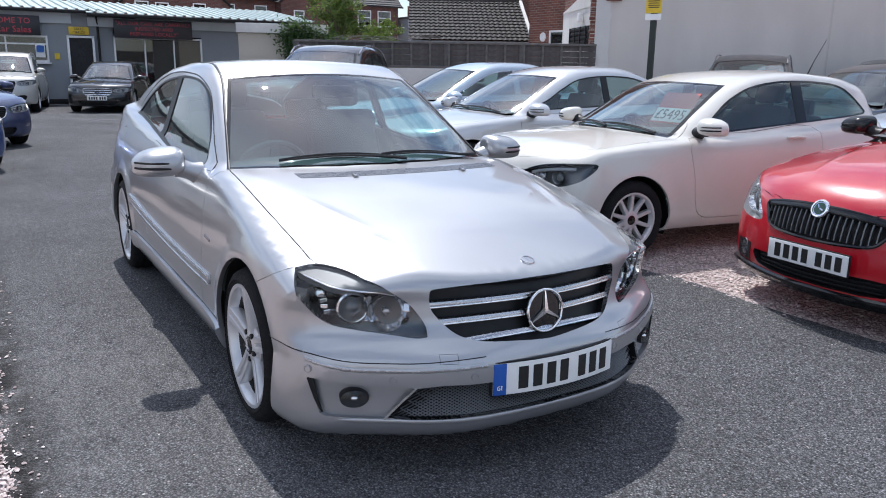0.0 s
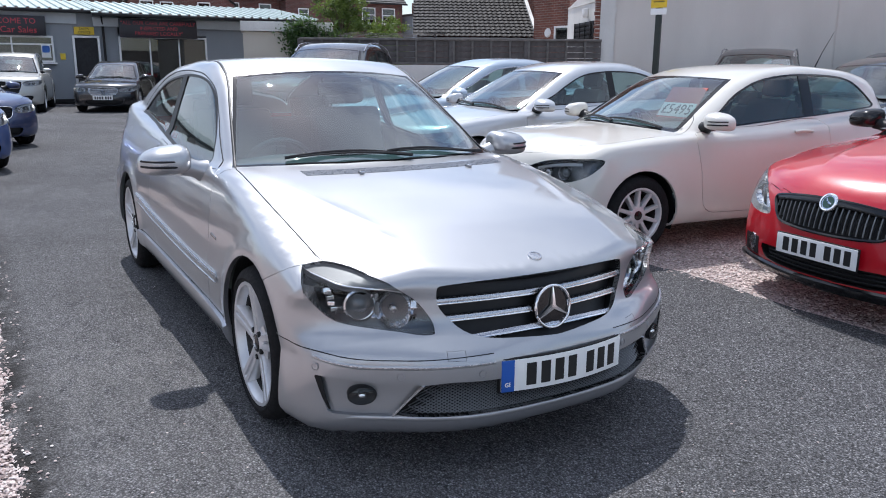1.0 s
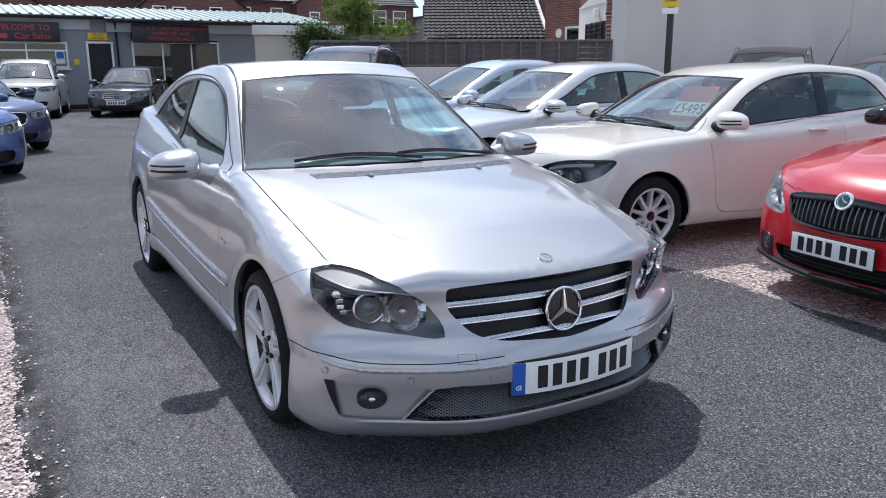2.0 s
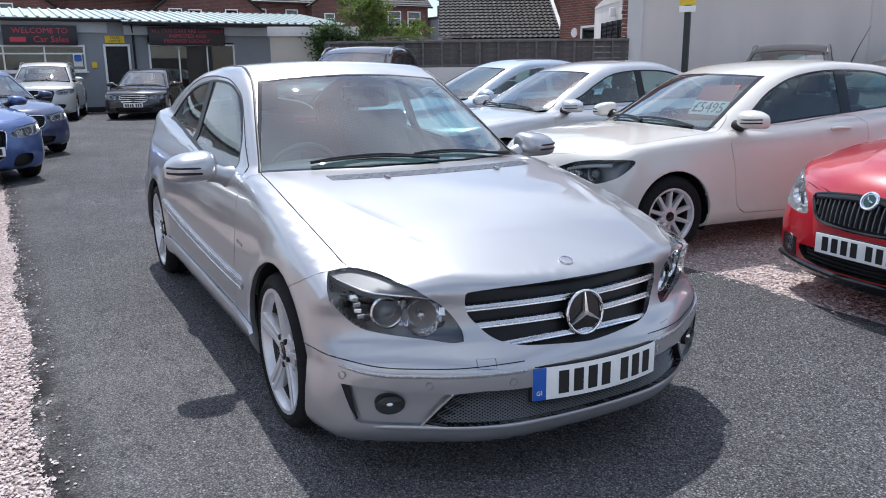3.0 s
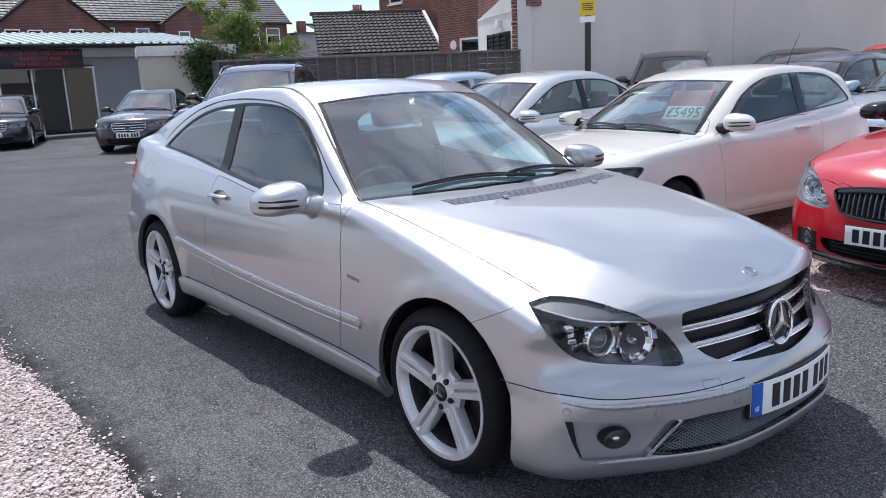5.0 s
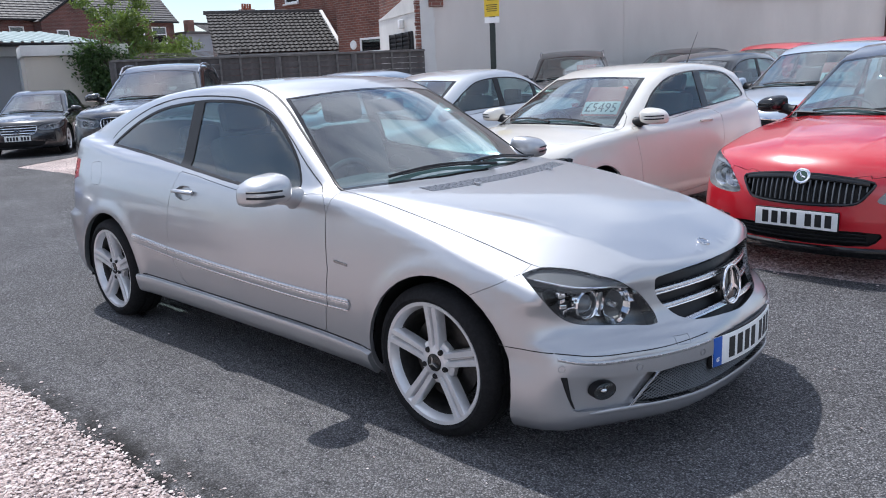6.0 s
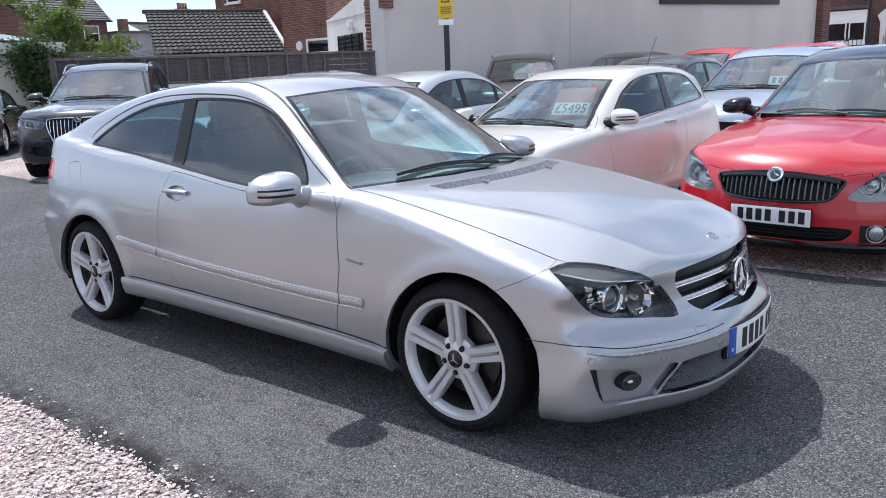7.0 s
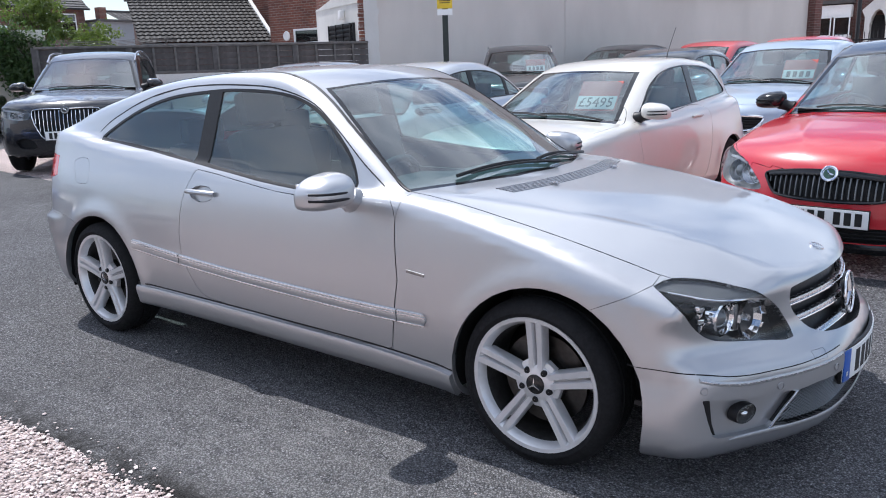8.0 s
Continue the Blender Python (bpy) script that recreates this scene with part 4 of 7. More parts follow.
def coupe_lamp(parent, field, sg):
    """Behind the coupe's lamp glass: a ringed projector, a faceted reflector, a small side lamp and a bright line under the eyelid."""
    def spot(y, z, deep):
        p, nn = on_front(field, sg * y, z)
        aim = (nn + Vector((1.1, 0, 0))).normalized()
        return Matrix.Translation(p - aim * deep) @ aim.to_track_quat("Y", "Z").to_matrix().to_4x4()

    ring = lathe([(0.040, -0.012), (0.044, 0.010), (0.050, 0.016), (0.056, 0.012), (0.060, -0.004), (0.062, -0.03)], 36)
    part("projector_ring", ring, CHROME, parent, "chrome projector ring").matrix_local = spot(0.625, 0.590, 0.048)
    part("projector", lathe([(0.001, 0.016), (0.014, 0.013), (0.027, 0.004), (0.035, -0.010), (0.041, -0.014)], 32), PROJECTOR, parent, "dark glass projector lens").matrix_local = spot(0.625, 0.590, 0.048)
    bowl = lathe([(0.012, -0.040), (0.030, -0.034), (0.048, -0.020), (0.061, 0.000), (0.068, 0.014), (0.070, 0.004)], 18)
    part("reflector", bowl, CHROME, parent, "faceted chrome reflector", smooth=False).matrix_local = spot(0.525, 0.576, 0.050)
    part("bulb_cap", lathe([(0.001, 0.008), (0.010, 0.006), (0.013, -0.004), (0.013, -0.045)], 20), SATIN, parent).matrix_local = spot(0.525, 0.576, 0.050)
    for k in range(5):
        side = boxes(((0, 0, 0), (0.026, 0.014, 0.016), 0.003))
        part("side_reflector", side, CHROME, parent, smooth=False).matrix_local = spot(0.725 - 0.006 * k, 0.652 - 0.019 * k, 0.034) @ Matrix.Rotation(radians(18 * (-1) ** k), 4, "Z")
    for k, (y, z, wd, hi, tip) in enumerate(((0.580, 0.618, 0.030, 0.020, 25), (0.577, 0.552, 0.034, 0.018, -30), (0.683, 0.566, 0.026, 0.030, 20), (0.664, 0.640, 0.040, 0.012, -15), (0.470, 0.548, 0.036, 0.022, 30), (0.460, 0.590, 0.022, 0.030, -25),
                                             (0.620, 0.540, 0.040, 0.010, 10), (0.530, 0.640, 0.050, 0.010, -12))):
        part("reflector_facet", boxes(((0, 0, 0), (wd, 0.008, hi), 0.003)), CHROME, parent, smooth=False).matrix_local = spot(y, z, 0.052) @ Matrix.Rotation(radians(tip), 4, "Z") @ Matrix.Rotation(radians(-tip * 0.8), 4, "X")
    part("lamp_divider", boxes(((0, 0, 0), (0.012, 0.02, 0.085), 0.004)), LAMP_GREY, parent).matrix_local = spot(0.575, 0.585, 0.05)
    line = curve([(0.745, 0.698), (0.726, 0.690), (0.696, 0.678), (0.626, 0.664), (0.508, 0.640)])
    pts = [on_front(field, sg * y, float(line(y))) for y in np.linspace(0.738, 0.508, 14)]
    part("lamp_strip", moulding([(p - nn * 0.012, nn) for p, nn in pts], 0.0028, 0.003, (0, 0, 1)), CHROME, parent, "thin bright line")


def build_car(name, s, m, colour, label, roof_colour=None, style="five", grille="bars", detail=False, mirror_mat=None, rails=False, plate=True,
              step=0.075, around=64, fan=10, face=True, interior=True, frame_mat=None, grille_rim=True, pre=None, lamp_mat=None):
    """A parked car from its shape s: skin panels, panes, lamps, grille, wheels, mirrors, seats. Its front axle stands at m."""
    car = thing(name, m, label, "car")
    field = body_field(s)
    seam = 0.003 if detail else 0.005
    bm = body_shell(s, field, step, around, fan)
    everywhere = lambda c: True
    for ax in (0.0, -s["base"]):
        circ = [(ax + s.get("arch_dx", 0.0) + s["arch"] * math.cos(a), s["radius"] - s.get("arch_dx", 0.0) * 0.4 + s["arch"] * math.sin(a)) for a in (2 * math.pi * k / 36 for k in range(36))]
        for sg in (1, -1):
            take(bm, "side", circ, (lambda c, sg=sg: c.y * sg > 0.45)).free()
    for sg in (1, -1):
        # headlamps
        lp = [(p[0], p[1] * -sg, p[2]) for p in s["lamp"]]
        flip = 1 if sg < 0 else -1
        proj = [((p[0] + p[1] * flip) * 0.7071, p[2]) for p in lp]
        if s.get("lamp_exact"):
            proj = eased(proj[:10]) + eased(proj[9:] + proj[:1])
            proj = [q for k, q in enumerate(proj) if q != proj[k - 1]]
        lens = take(bm, "corner", proj if s.get("lamp_exact") else rounded(proj, 4), (lambda c, sg=sg: c.x > -0.05 and c.y * sg > 0.15), flip)
        tray = lens.copy()
        lid = lens.copy() if "eyelid" in s else None
        lo = skin("headlamp", lens, field, LENS, car, "clear headlamp with chrome reflectors", gap=0.002, rim=0.0)
        if lo:
            skin("lamp_tray", tray, field, lamp_mat or (LAMP_DARK if step < 0.05 else LAMP_GREY), lo, sink=0.07, rim=-0.07)
            if lid:
                over = [((p[0] + p[1]) * 0.7071, p[2]) for p in s["eyelid"]]
                skin("lamp_eyelid", take(lid, "corner", over, everywhere, flip), field, LAMP_LID, lo, "grey upper lamp panel", sink=0.012, rim=0.03)
                lid.free()
                coupe_lamp(lo, field, sg)
            else:
                lamp_bowl(lo, field, s["lamp"], sg)
        else:
            tray.free()
    gp = rounded(s["grille"], 4)
    gr = take(bm, "front", gp, lambda c: c.x > 0.3)
    # windscreen and rear window, each a black border with a clear pane in it
    scr = (screen_fold(s, 0.0) + 0.016, screen_fold(s, s["screen"][2]) + 0.038) + tuple(s["screen"][2:])
    border = take(bm, "top", screen_outline(*scr), lambda c: c.z > s["belt"] - 0.14 and c.x < 0.2)
    pane = take(border, "top", screen_outline(*scr, inset=0.018 if detail else 0.035), everywhere)
    skin("screen_border", border, field, GLOSS_BLACK, car, rim=0.006)
    skin("windscreen", pane, field, SCREEN, car, "clear windscreen", sink=0.001, rim=0.0)
    bn = take(bm, "top", [tuple(p) for p in loop_through(mirrored(s["bonnet"]), 3)], lambda c: c.z > s["line_z"] - 0.12)
    skin("bonnet", bn, field, colour, car, gap=seam, rim=0.02, until=s.get("seam_until", 99.0))
    if pre:
        pre(bm, field, car, colour)
    b0, w0, b1, w1 = s["back"]
    rear = take(bm, "top", mirrored([(b0, 0.0), (b0 - 0.03, w0), (b1 - 0.02, w1), (b1, 0.0)]), lambda c: c.z > s["belt"])
    skin("rear_window", rear, field, TINTED, car, sink=0.002, rim=0.006)
    # side windows
    wins = rounded(s["windows"], 4)
    for sg in (1, -1):
        ok = lambda c, sg=sg: c.y * sg > 0.25
        fr = take(bm, "side", wins, ok)
        cuts = [max(p[0] for p in s["windows"]) + 1] + [v for pr in s["pillars"] for v in pr] + [min(p[0] for p in s["windows"]) - 1]
        inner = shrink(wins, 0.013)
        for a, b in zip(cuts[0::2], cuts[1::2]):
            half = [(min(max(p[0], b + 0.01), a - 0.01), p[1]) for p in inner]
            glassy = take(fr, "side", half, ok)
            skin("side_window", glassy, field, TINTED, car, sink=0.004, rim=0.0)
        skin("window_frame", fr, field, frame_mat or TRIM, car, rim=0.012)
        # doors
        dr = take(bm, "side", rounded(s["door"], 3), ok)
        skin("door", dr, field, colour, car, gap=seam, rim=0.02)
        if "rear_door" in s:
            dr = take(bm, "side", rounded(s["rear_door"], 3), ok)
            skin("door", dr, field, colour, car, gap=seam, rim=0.02)
    if roof_colour:
        top = [f for f in bm.faces if f.calc_center_median().z > s["belt"] + 0.06]
        skin("roof", lift(bm, top), field, roof_colour, car, "dark blue contrasting roof", rim=0.0)
    # grille and lower intake
    back = skin("grille", gr, field, TRIM, car, "dark grille", sink=0.045, rim=-0.045)
    if back and face:
        zt, zb = max(p[1] for p in s["grille"]) - 0.02, min(p[1] for p in s["grille"]) + 0.02
        yw = max(p[0] for p in s["grille"])
        def half_at(z):
            ys = [a[0] + (b[0] - a[0]) * (z - a[1]) / (b[1] - a[1]) for a, b in zip(gp, gp[1:] + gp[:1]) if (a[1] > z) != (b[1] > z)]
            return max(ys) - 0.012 if ys else 0.0
        if grille in ("bars", "chrome_bars"):
            n = 3 if grille == "chrome_bars" else 5
            for k in range(n):
                z = zb + (zt - zb) * (k + 0.5) / n
                hw = half_at(z)
                pts = [on_front(field, -hw + 2 * hw * t / 8, z) for t in range(9)]
                part("grille_bar", moulding([(p - nn * 0.018, nn) for p, nn in pts], 0.011, 0.014, (0, 0, 1)), CHROME if n == 3 else TRIM, back)
        elif grille != "none":
            n = 22 if grille == "uprights" else 16
            for k in range(n):
                y = (-yw + 0.03) + (2 * yw - 0.06) * k / (n - 1)
                zs = [z for z in np.linspace(zb, zt, 21) if half_at(z) > abs(y)]
                if len(zs) > 2 and not (grille == "kidney" and abs(y) < 0.03):
                    pts = [on_front(field, y, zs[0] + (zs[-1] - zs[0]) * t / 4) for t in range(5)]
                    part("grille_bar", moulding([(p - nn * 0.014, nn) for p, nn in pts], 0.005, 0.014, (0, 1, 0)), {"chrome_uprights": CHROME, "uprights": MESH_METAL}.get(grille, TRIM), back)
        if grille_rim:
            ring = [on_front(field, a, b) for a, b in gp + gp[:1]]
            part("grille_rim", sweep([p + nn * 0.002 for p, nn in ring], s.get("rim_r", 0.007), 6, 1.0, False), GLOSS_BLACK if grille == "uprights" else CHROME, back)
        if grille == "kidney":
            mid = [on_front(field, 0.0, zb - 0.02 + (zt - zb + 0.04) * t / 4) for t in range(5)]
            part("grille_divider", moulding([(p, nn) for p, nn in mid], 0.022, 0.01, (0, 1, 0)), colour, back)
        if grille in ("chrome_bars", "uprights", "chrome_uprights"):
            p, nn = on_front(field, 0.0, zt - (0.09 if grille == "chrome_bars" else 0.0))
            em = lathe([(0.001, 0.003), (0.040, 0.003), (0.042, 0.008), (0.050, 0.009), (0.054, 0.004), (0.055, -0.01)], 28)
            o = part("emblem", em, CHROME if grille == "uprights" else DARK_CHROME, back)
            o.matrix_local = Matrix.Translation(p + nn * 0.01) @ nn.to_track_quat("Y", "Z").to_matrix().to_4x4()
            part("emblem_field", lathe([(0.001, 0.0055), (0.033, 0.0055), (0.035, 0.003)], 24), EMBLEM_GREEN if grille == "uprights" else GLOSS_BLACK, o)
            mark = spoke(math.radians(200), 0.004, 0.028, 0.008, 0.004, 0.008, 0.007, 0.004)
            merge(mark, spoke(math.radians(60), 0.002, 0.024, 0.006, 0.004, 0.008, 0.007, 0.004))
            part("emblem_mark", mark, CHROME, o)
    inp = rounded(s["intake"], 3)
    for poly in ([inp, [(-a, b) for a, b in inp]] if s.get("intake_pair") else [inp]):
        it = take(bm, "front", poly, lambda c: c.x > 0.2)
        skin("lower_intake", it, field, TRIM, car, sink=0.04, rim=-0.04)
    if not detail:
        front = [f for f in bm.faces if f.calc_center_median().x > 0.0 and f.calc_center_median().z < s["line_z"]]
        skin("front_bumper", lift(bm, front), field, colour, car, rim=0.0)
        tl = [(-s["base"] - 0.42, s["line_z"] + 0.02), (-s["base"] - 0.45, s["line_z"] + 0.20), (-s["base"] - 1.3, s["line_z"] + 0.22), (-s["base"] - 1.3, s["line_z"] + 0.04)]
        for sg in (1, -1):
            lt = take(bm, "side", tl, lambda c, sg=sg: c.y * sg > 0.42)
            skin("tail_lamp", lt, field, LAMP_RED, car, gap=0.002, rim=0.01)
    skin("body", bm, field, colour, car, rim=0.02)
    # wheels in dark arches
    for ax in (0.0, -s["base"]):
        for sg in (1, -1):
            p, _ = on_body(field, ax, s["radius"] + s["arch"] + 0.02, sg)
            y = abs(p.y) + s.get("poke", -0.012) - 0.108
            wheel(car, Matrix.Translation((ax, sg * y, s["radius"])) @ Matrix.Rotation(0 if sg > 0 else math.pi, 4, "Z"), s["radius"], s.get("rim", s["radius"] * 0.70), style, 48 if detail else 32)
            liner = lathe([(s["arch"] + 0.004, 0.10), (s["arch"] + 0.01, -0.2), (0.05, -0.21)], 32)
            bmesh.ops.delete(liner, geom=[f for f in liner.faces if f.calc_center_median().z < -0.10], context="FACES")
            o = part("arch_liner", liner, TRIM, car)
            o.matrix_local = Matrix.Translation((ax + s.get("arch_dx", 0.0), sg * (y - 0.01), s["radius"] - s.get("arch_dx", 0.0) * 0.4)) @ Matrix.Rotation(0 if sg > 0 else math.pi, 4, "Z")
    part("chassis", boxes(((-s["base"] / 2, 0, 0.25), (s["base"] + 0.9, 1.0, 0.1), 0.02), ((0.1, 0, 0.5), (0.7, 1.0, 0.35), 0.05)), TRIM, car)
    if interior:
        cabin_fittings(car, s)
    mx, mz = s["mirror"]
    for sg in (1, -1):
        p, _ = on_body(field, mx, mz - 0.03, sg)
        ml = s.get("mirror_len", 0.23)
        door_mirror(car, Matrix.Translation((mx - 0.02, p.y + sg * (ml / 2 + 0.045), mz + 0.04)), sg, mirror_mat or colour, ml, foot=None if detail else TRIM)
        hx, hz = s["handle"]
        pts = [on_body(field, hx + 0.10 - 0.20 * t / 6, hz, sg) for t in range(7)]
        part("door_handle", sweep([p + nn * (0.008 + 0.022 * math.sin(math.pi * t / 6) ** 0.5) for t, (p, nn) in enumerate(pts)], 0.013, 8, 0.9), colour, car)
    if plate:
        p, nn = on_front(field, 0.0, s["plate_z"])
        number_plate(car, Matrix.Translation((p.x + 0.012, 0.022 if detail else 0.0, s["plate_z"])) @ Matrix.Rotation(radians(90), 4, "Z"), band=detail, bend=0.52 if detail else 0.0)
    sx = scr
    wiper(car, field, sx[0] - 0.02, 0.10, sx[0] - 0.135, -0.42)
    wiper(car, field, sx[0] - 0.135, 0.56, sx[0] - 0.06, 0.05)
    if rails:
        for sg in (1, -1):
            pts = []
            for k in range(9):
                x = scr[3] - 0.10 - (abs(s["back"][0] - scr[3]) - 0.2) * k / 8
                p, nn = on_top(field, x, sg * (scr[5] + 0.05))
                pts.append(p + Vector((0, 0, 0.012 + 0.035 * (1 if 0 < k < 8 else 0))))
            part("roof_rail", sweep(pts, 0.015, 8), SATIN, car)
    return car, field


def copy_spec(s, **over):
    out = dict(s)
    out.update(over)
    return out

# ---------------------------------------------------------------- the silver coupe
COUPE.update(
    screen_x=-0.50, cabin_back=-2.45, cabin_half=0.66, heart=0.55, rim=0.241,
    screen=(-0.40, -0.605, 0.695, -1.145, -1.235, 0.505), back=(-2.62, 0.46, -3.36, 0.52),
    windows=[(-0.865, 0.92), (-0.925, 1.035), (-1.13, 1.195), (-1.28, 1.266), (-1.46, 1.300), (-1.70, 1.312), (-1.90, 1.308), (-2.256, 1.274), (-2.55, 1.192), (-2.81, 1.071), (-2.79, 1.05),
             (-2.4, 1.018), (-1.86, 0.962), (-1.3, 0.905), (-0.95, 0.893)],
    pillars=[(-1.84, -1.92)],
    door=[(-0.69, 0.905), (-0.62, 0.83), (-0.59, 0.6), (-0.625, 0.33), (-0.68, 0.31), (-1.25, 0.322), (-1.76, 0.345), (-1.85, 0.39), (-1.95, 0.56), (-1.945, 0.79), (-1.90, 0.90),
          (-1.86, 0.945), (-1.3, 0.885), (-0.95, 0.88)],
    bonnet=[(0.81, 0.0), (0.80, 0.15), (0.775, 0.27), (0.722, 0.388), (0.70, 0.42), (0.687, 0.468), (0.64, 0.545), (0.57, 0.597), (0.49, 0.641), (0.422, 0.687), (0.30, 0.696), (0.05, 0.706), (-0.25, 0.705),
            (-0.57, 0.692), (-0.66, 0.665), (-0.72, 0.60), (-0.74, 0.30), (-0.74, 0.0)], seam_until=0.60,
    lamp=[(0.388, -0.748, 0.704), (0.422, -0.688, 0.718), (0.508, -0.63, 0.712), (0.588, -0.588, 0.695), (0.648, -0.548, 0.674), (0.676, -0.50, 0.639), (0.689, -0.466, 0.612), (0.703, -0.438, 0.575), (0.717, -0.416, 0.537),
          (0.722, -0.408, 0.506), (0.706, -0.442, 0.503), (0.666, -0.52, 0.514), (0.595, -0.64, 0.530), (0.553, -0.70, 0.546), (0.521, -0.742, 0.583), (0.498, -0.778, 0.634), (0.442, -0.770, 0.675)], lamp_exact=True,
    eyelid=[(0.378, -0.762, 0.706), (0.464, -0.726, 0.690), (0.53, -0.696, 0.678), (0.611, -0.626, 0.665), (0.671, -0.508, 0.640), (0.70, -0.44, 0.70), (0.56, -0.59, 0.76), (0.41, -0.68, 0.76)],
    grille=[(-0.402, 0.652), (-0.385, 0.661), (-0.25, 0.669), (0.0, 0.672), (0.25, 0.669), (0.385, 0.661), (0.402, 0.652), (0.402, 0.60), (0.378, 0.56), (0.33, 0.512), (0.262, 0.489), (0.11, 0.477), (0.0, 0.471), (-0.11, 0.477),
            (-0.262, 0.489), (-0.33, 0.512), (-0.378, 0.56), (-0.402, 0.60)],
    intake=[(-0.563, 0.244), (-0.48, 0.350), (-0.2, 0.356), (0.0, 0.358), (0.2, 0.356), (0.48, 0.350), (0.563, 0.244), (0.3, 0.240), (0.0, 0.238), (-0.3, 0.240)],
    plate_z=0.362, mirror=(-0.845, 0.893), mirror_len=0.232, poke=0.004, handle=(-1.80, 0.842), line_z=0.70)


def coupe_panels(bm, field, car, colour):
    """Openings and panels that only the coupe has: wings, fog lamp recesses, flaps, lamps and bumper at the tail."""
    for sg in (1, -1):
        ok = lambda c, sg=sg: c.y * sg > 0.35
        cup = [(-1.80 + 0.085 * math.cos(a), 0.838 + 0.036 * math.sin(a)) for a in (2 * math.pi * k / 20 for k in range(20))]
        skin("handle_cup", take(bm, "side", cup, ok), field, colour, car, sink=0.016, rim=-0.016)
        rec = [(0.571, -0.784, 0.377), (0.685, -0.627, 0.356), (0.76, -0.505, 0.354), (0.773, -0.483, 0.346), (0.717, -0.566, 0.239), (0.66, -0.665, 0.238), (0.605, -0.738, 0.242), (0.595, -0.752, 0.252)]
        flip = 1 if sg < 0 else -1
        proj = [((p[0] + p[1]) * 0.7071, p[2]) for p in rec]
        hollow = take(bm, "corner", proj, (lambda c, sg=sg: c.x > 0.2 and c.y * sg > 0.2), flip)
        ho = skin("fog_lamp_recess", hollow, field, colour, car, sink=0.02, rim=-0.02)
        p, nn = on_front(field, sg * 0.655, 0.309)
        here = Matrix.Translation(p + nn * 0.003) @ (nn + Vector((0.5, 0, 0))).normalized().to_track_quat("Y", "Z").to_matrix().to_4x4() @ Matrix.Diagonal((0.95, 1.0, 0.64, 1.0))
        for nm, prof, mt in (("fog_lamp_ring", [(0.047, 0.000), (0.049, 0.002), (0.051, -0.002), (0.053, -0.03)], TRIM), ("fog_lamp_bowl", [(0.001, -0.012), (0.018, -0.011), (0.034, -0.006), (0.048, 0.000)], TRIM), ("fog_lamp_bulb", [(0.001, 0.003), (0.008, 0.002), (0.014, -0.003), (0.016, -0.010)], CHROME),
                             ("fog_lamp_glass", [(0.001, 0.010), (0.020, 0.008), (0.036, 0.005), (0.047, 0.001)], LENS)):
            o = part(nm, lathe(prof, 28), mt, ho or car)
            o.matrix_local = here
        # Dark tapered strip stands in for shade at the recess's deep outer edge
        slit = [(0.784, 0.374), (0.776, 0.335), (0.766, 0.295), (0.752, 0.256)]
        pts = [on_front(field, sg * (y - 0.006), z) for y, z in slit]
        part("recess_edge_shade", moulding([(q - m * 0.004, m) for q, m in pts], [0.013, 0.010, 0.007, 0.003], 0.005, (0, 1, 0)), TRIM, ho or car, "narrow dark strip painted as shade of the recess's deep outer edge")
        wing = [(-0.60, 0.97), (0.415, 0.97), (0.388, 0.705), (0.33, 0.672), (0.20, 0.612), (0.04, 0.45), (-0.3, 0.1), (-0.655, 0.1), (-0.63, 0.30), (-0.59, 0.6), (-0.62, 0.83)]
        skin("front_wing", take(bm, "side", wing, lambda c, sg=sg: c.y * sg > 0.62), field, colour, car, gap=0.002, rim=0.02)
        tl = [(-3.13, 0.85), (-3.15, 0.955), (-3.3, 0.975), (-3.8, 0.99), (-3.8, 0.79), (-3.3, 0.80)]
        skin("tail_lamp", take(bm, "side", tl, ok), field, LAMP_RED, car, "red tail lamp", gap=0.002, rim=0.01)
        sprayer = [(sg * a, b) for a, b in ((0.355, 0.430), (0.412, 0.432), (0.408, 0.461), (0.350, 0.460))]
        skin("washer_flap", take(bm, "front", sprayer, lambda c: c.x > 0.4), field, colour, car, gap=0.0015, rim=0.01)
    flap = [(-2.955, 0.93), (-2.93, 0.948), (-2.86, 0.955), (-2.815, 0.945), (-2.785, 0.88), (-2.79, 0.83), (-2.84, 0.818), (-2.905, 0.83)]
    skin("fuel_flap", take(bm, "side", rounded(flap, 3), lambda c: c.y < -0.4), field, colour, car, gap=0.002, rim=0.012)
    tail = [(-2.86, 0.60), (-2.98, 0.63), (-3.2, 0.655), (-3.9, 0.68), (-3.9, 0.05), (-2.7, 0.05), (-2.72, 0.4)]
    skin("rear_bumper", take(bm, "side", tail, lambda c: c.x < -2.6), field, colour, car, gap=0.002, rim=0.02)


hero, hero_field = build_car("silver_coupe", COUPE, pose(0, 0, 0, 0, 0, -1.5), SILVER, "silver three-door coupe parked on dark tarmac", style="five_double", grille="none", detail=True,
                             step=0.033, around=150, fan=36, pre=coupe_panels, grille_rim=False)


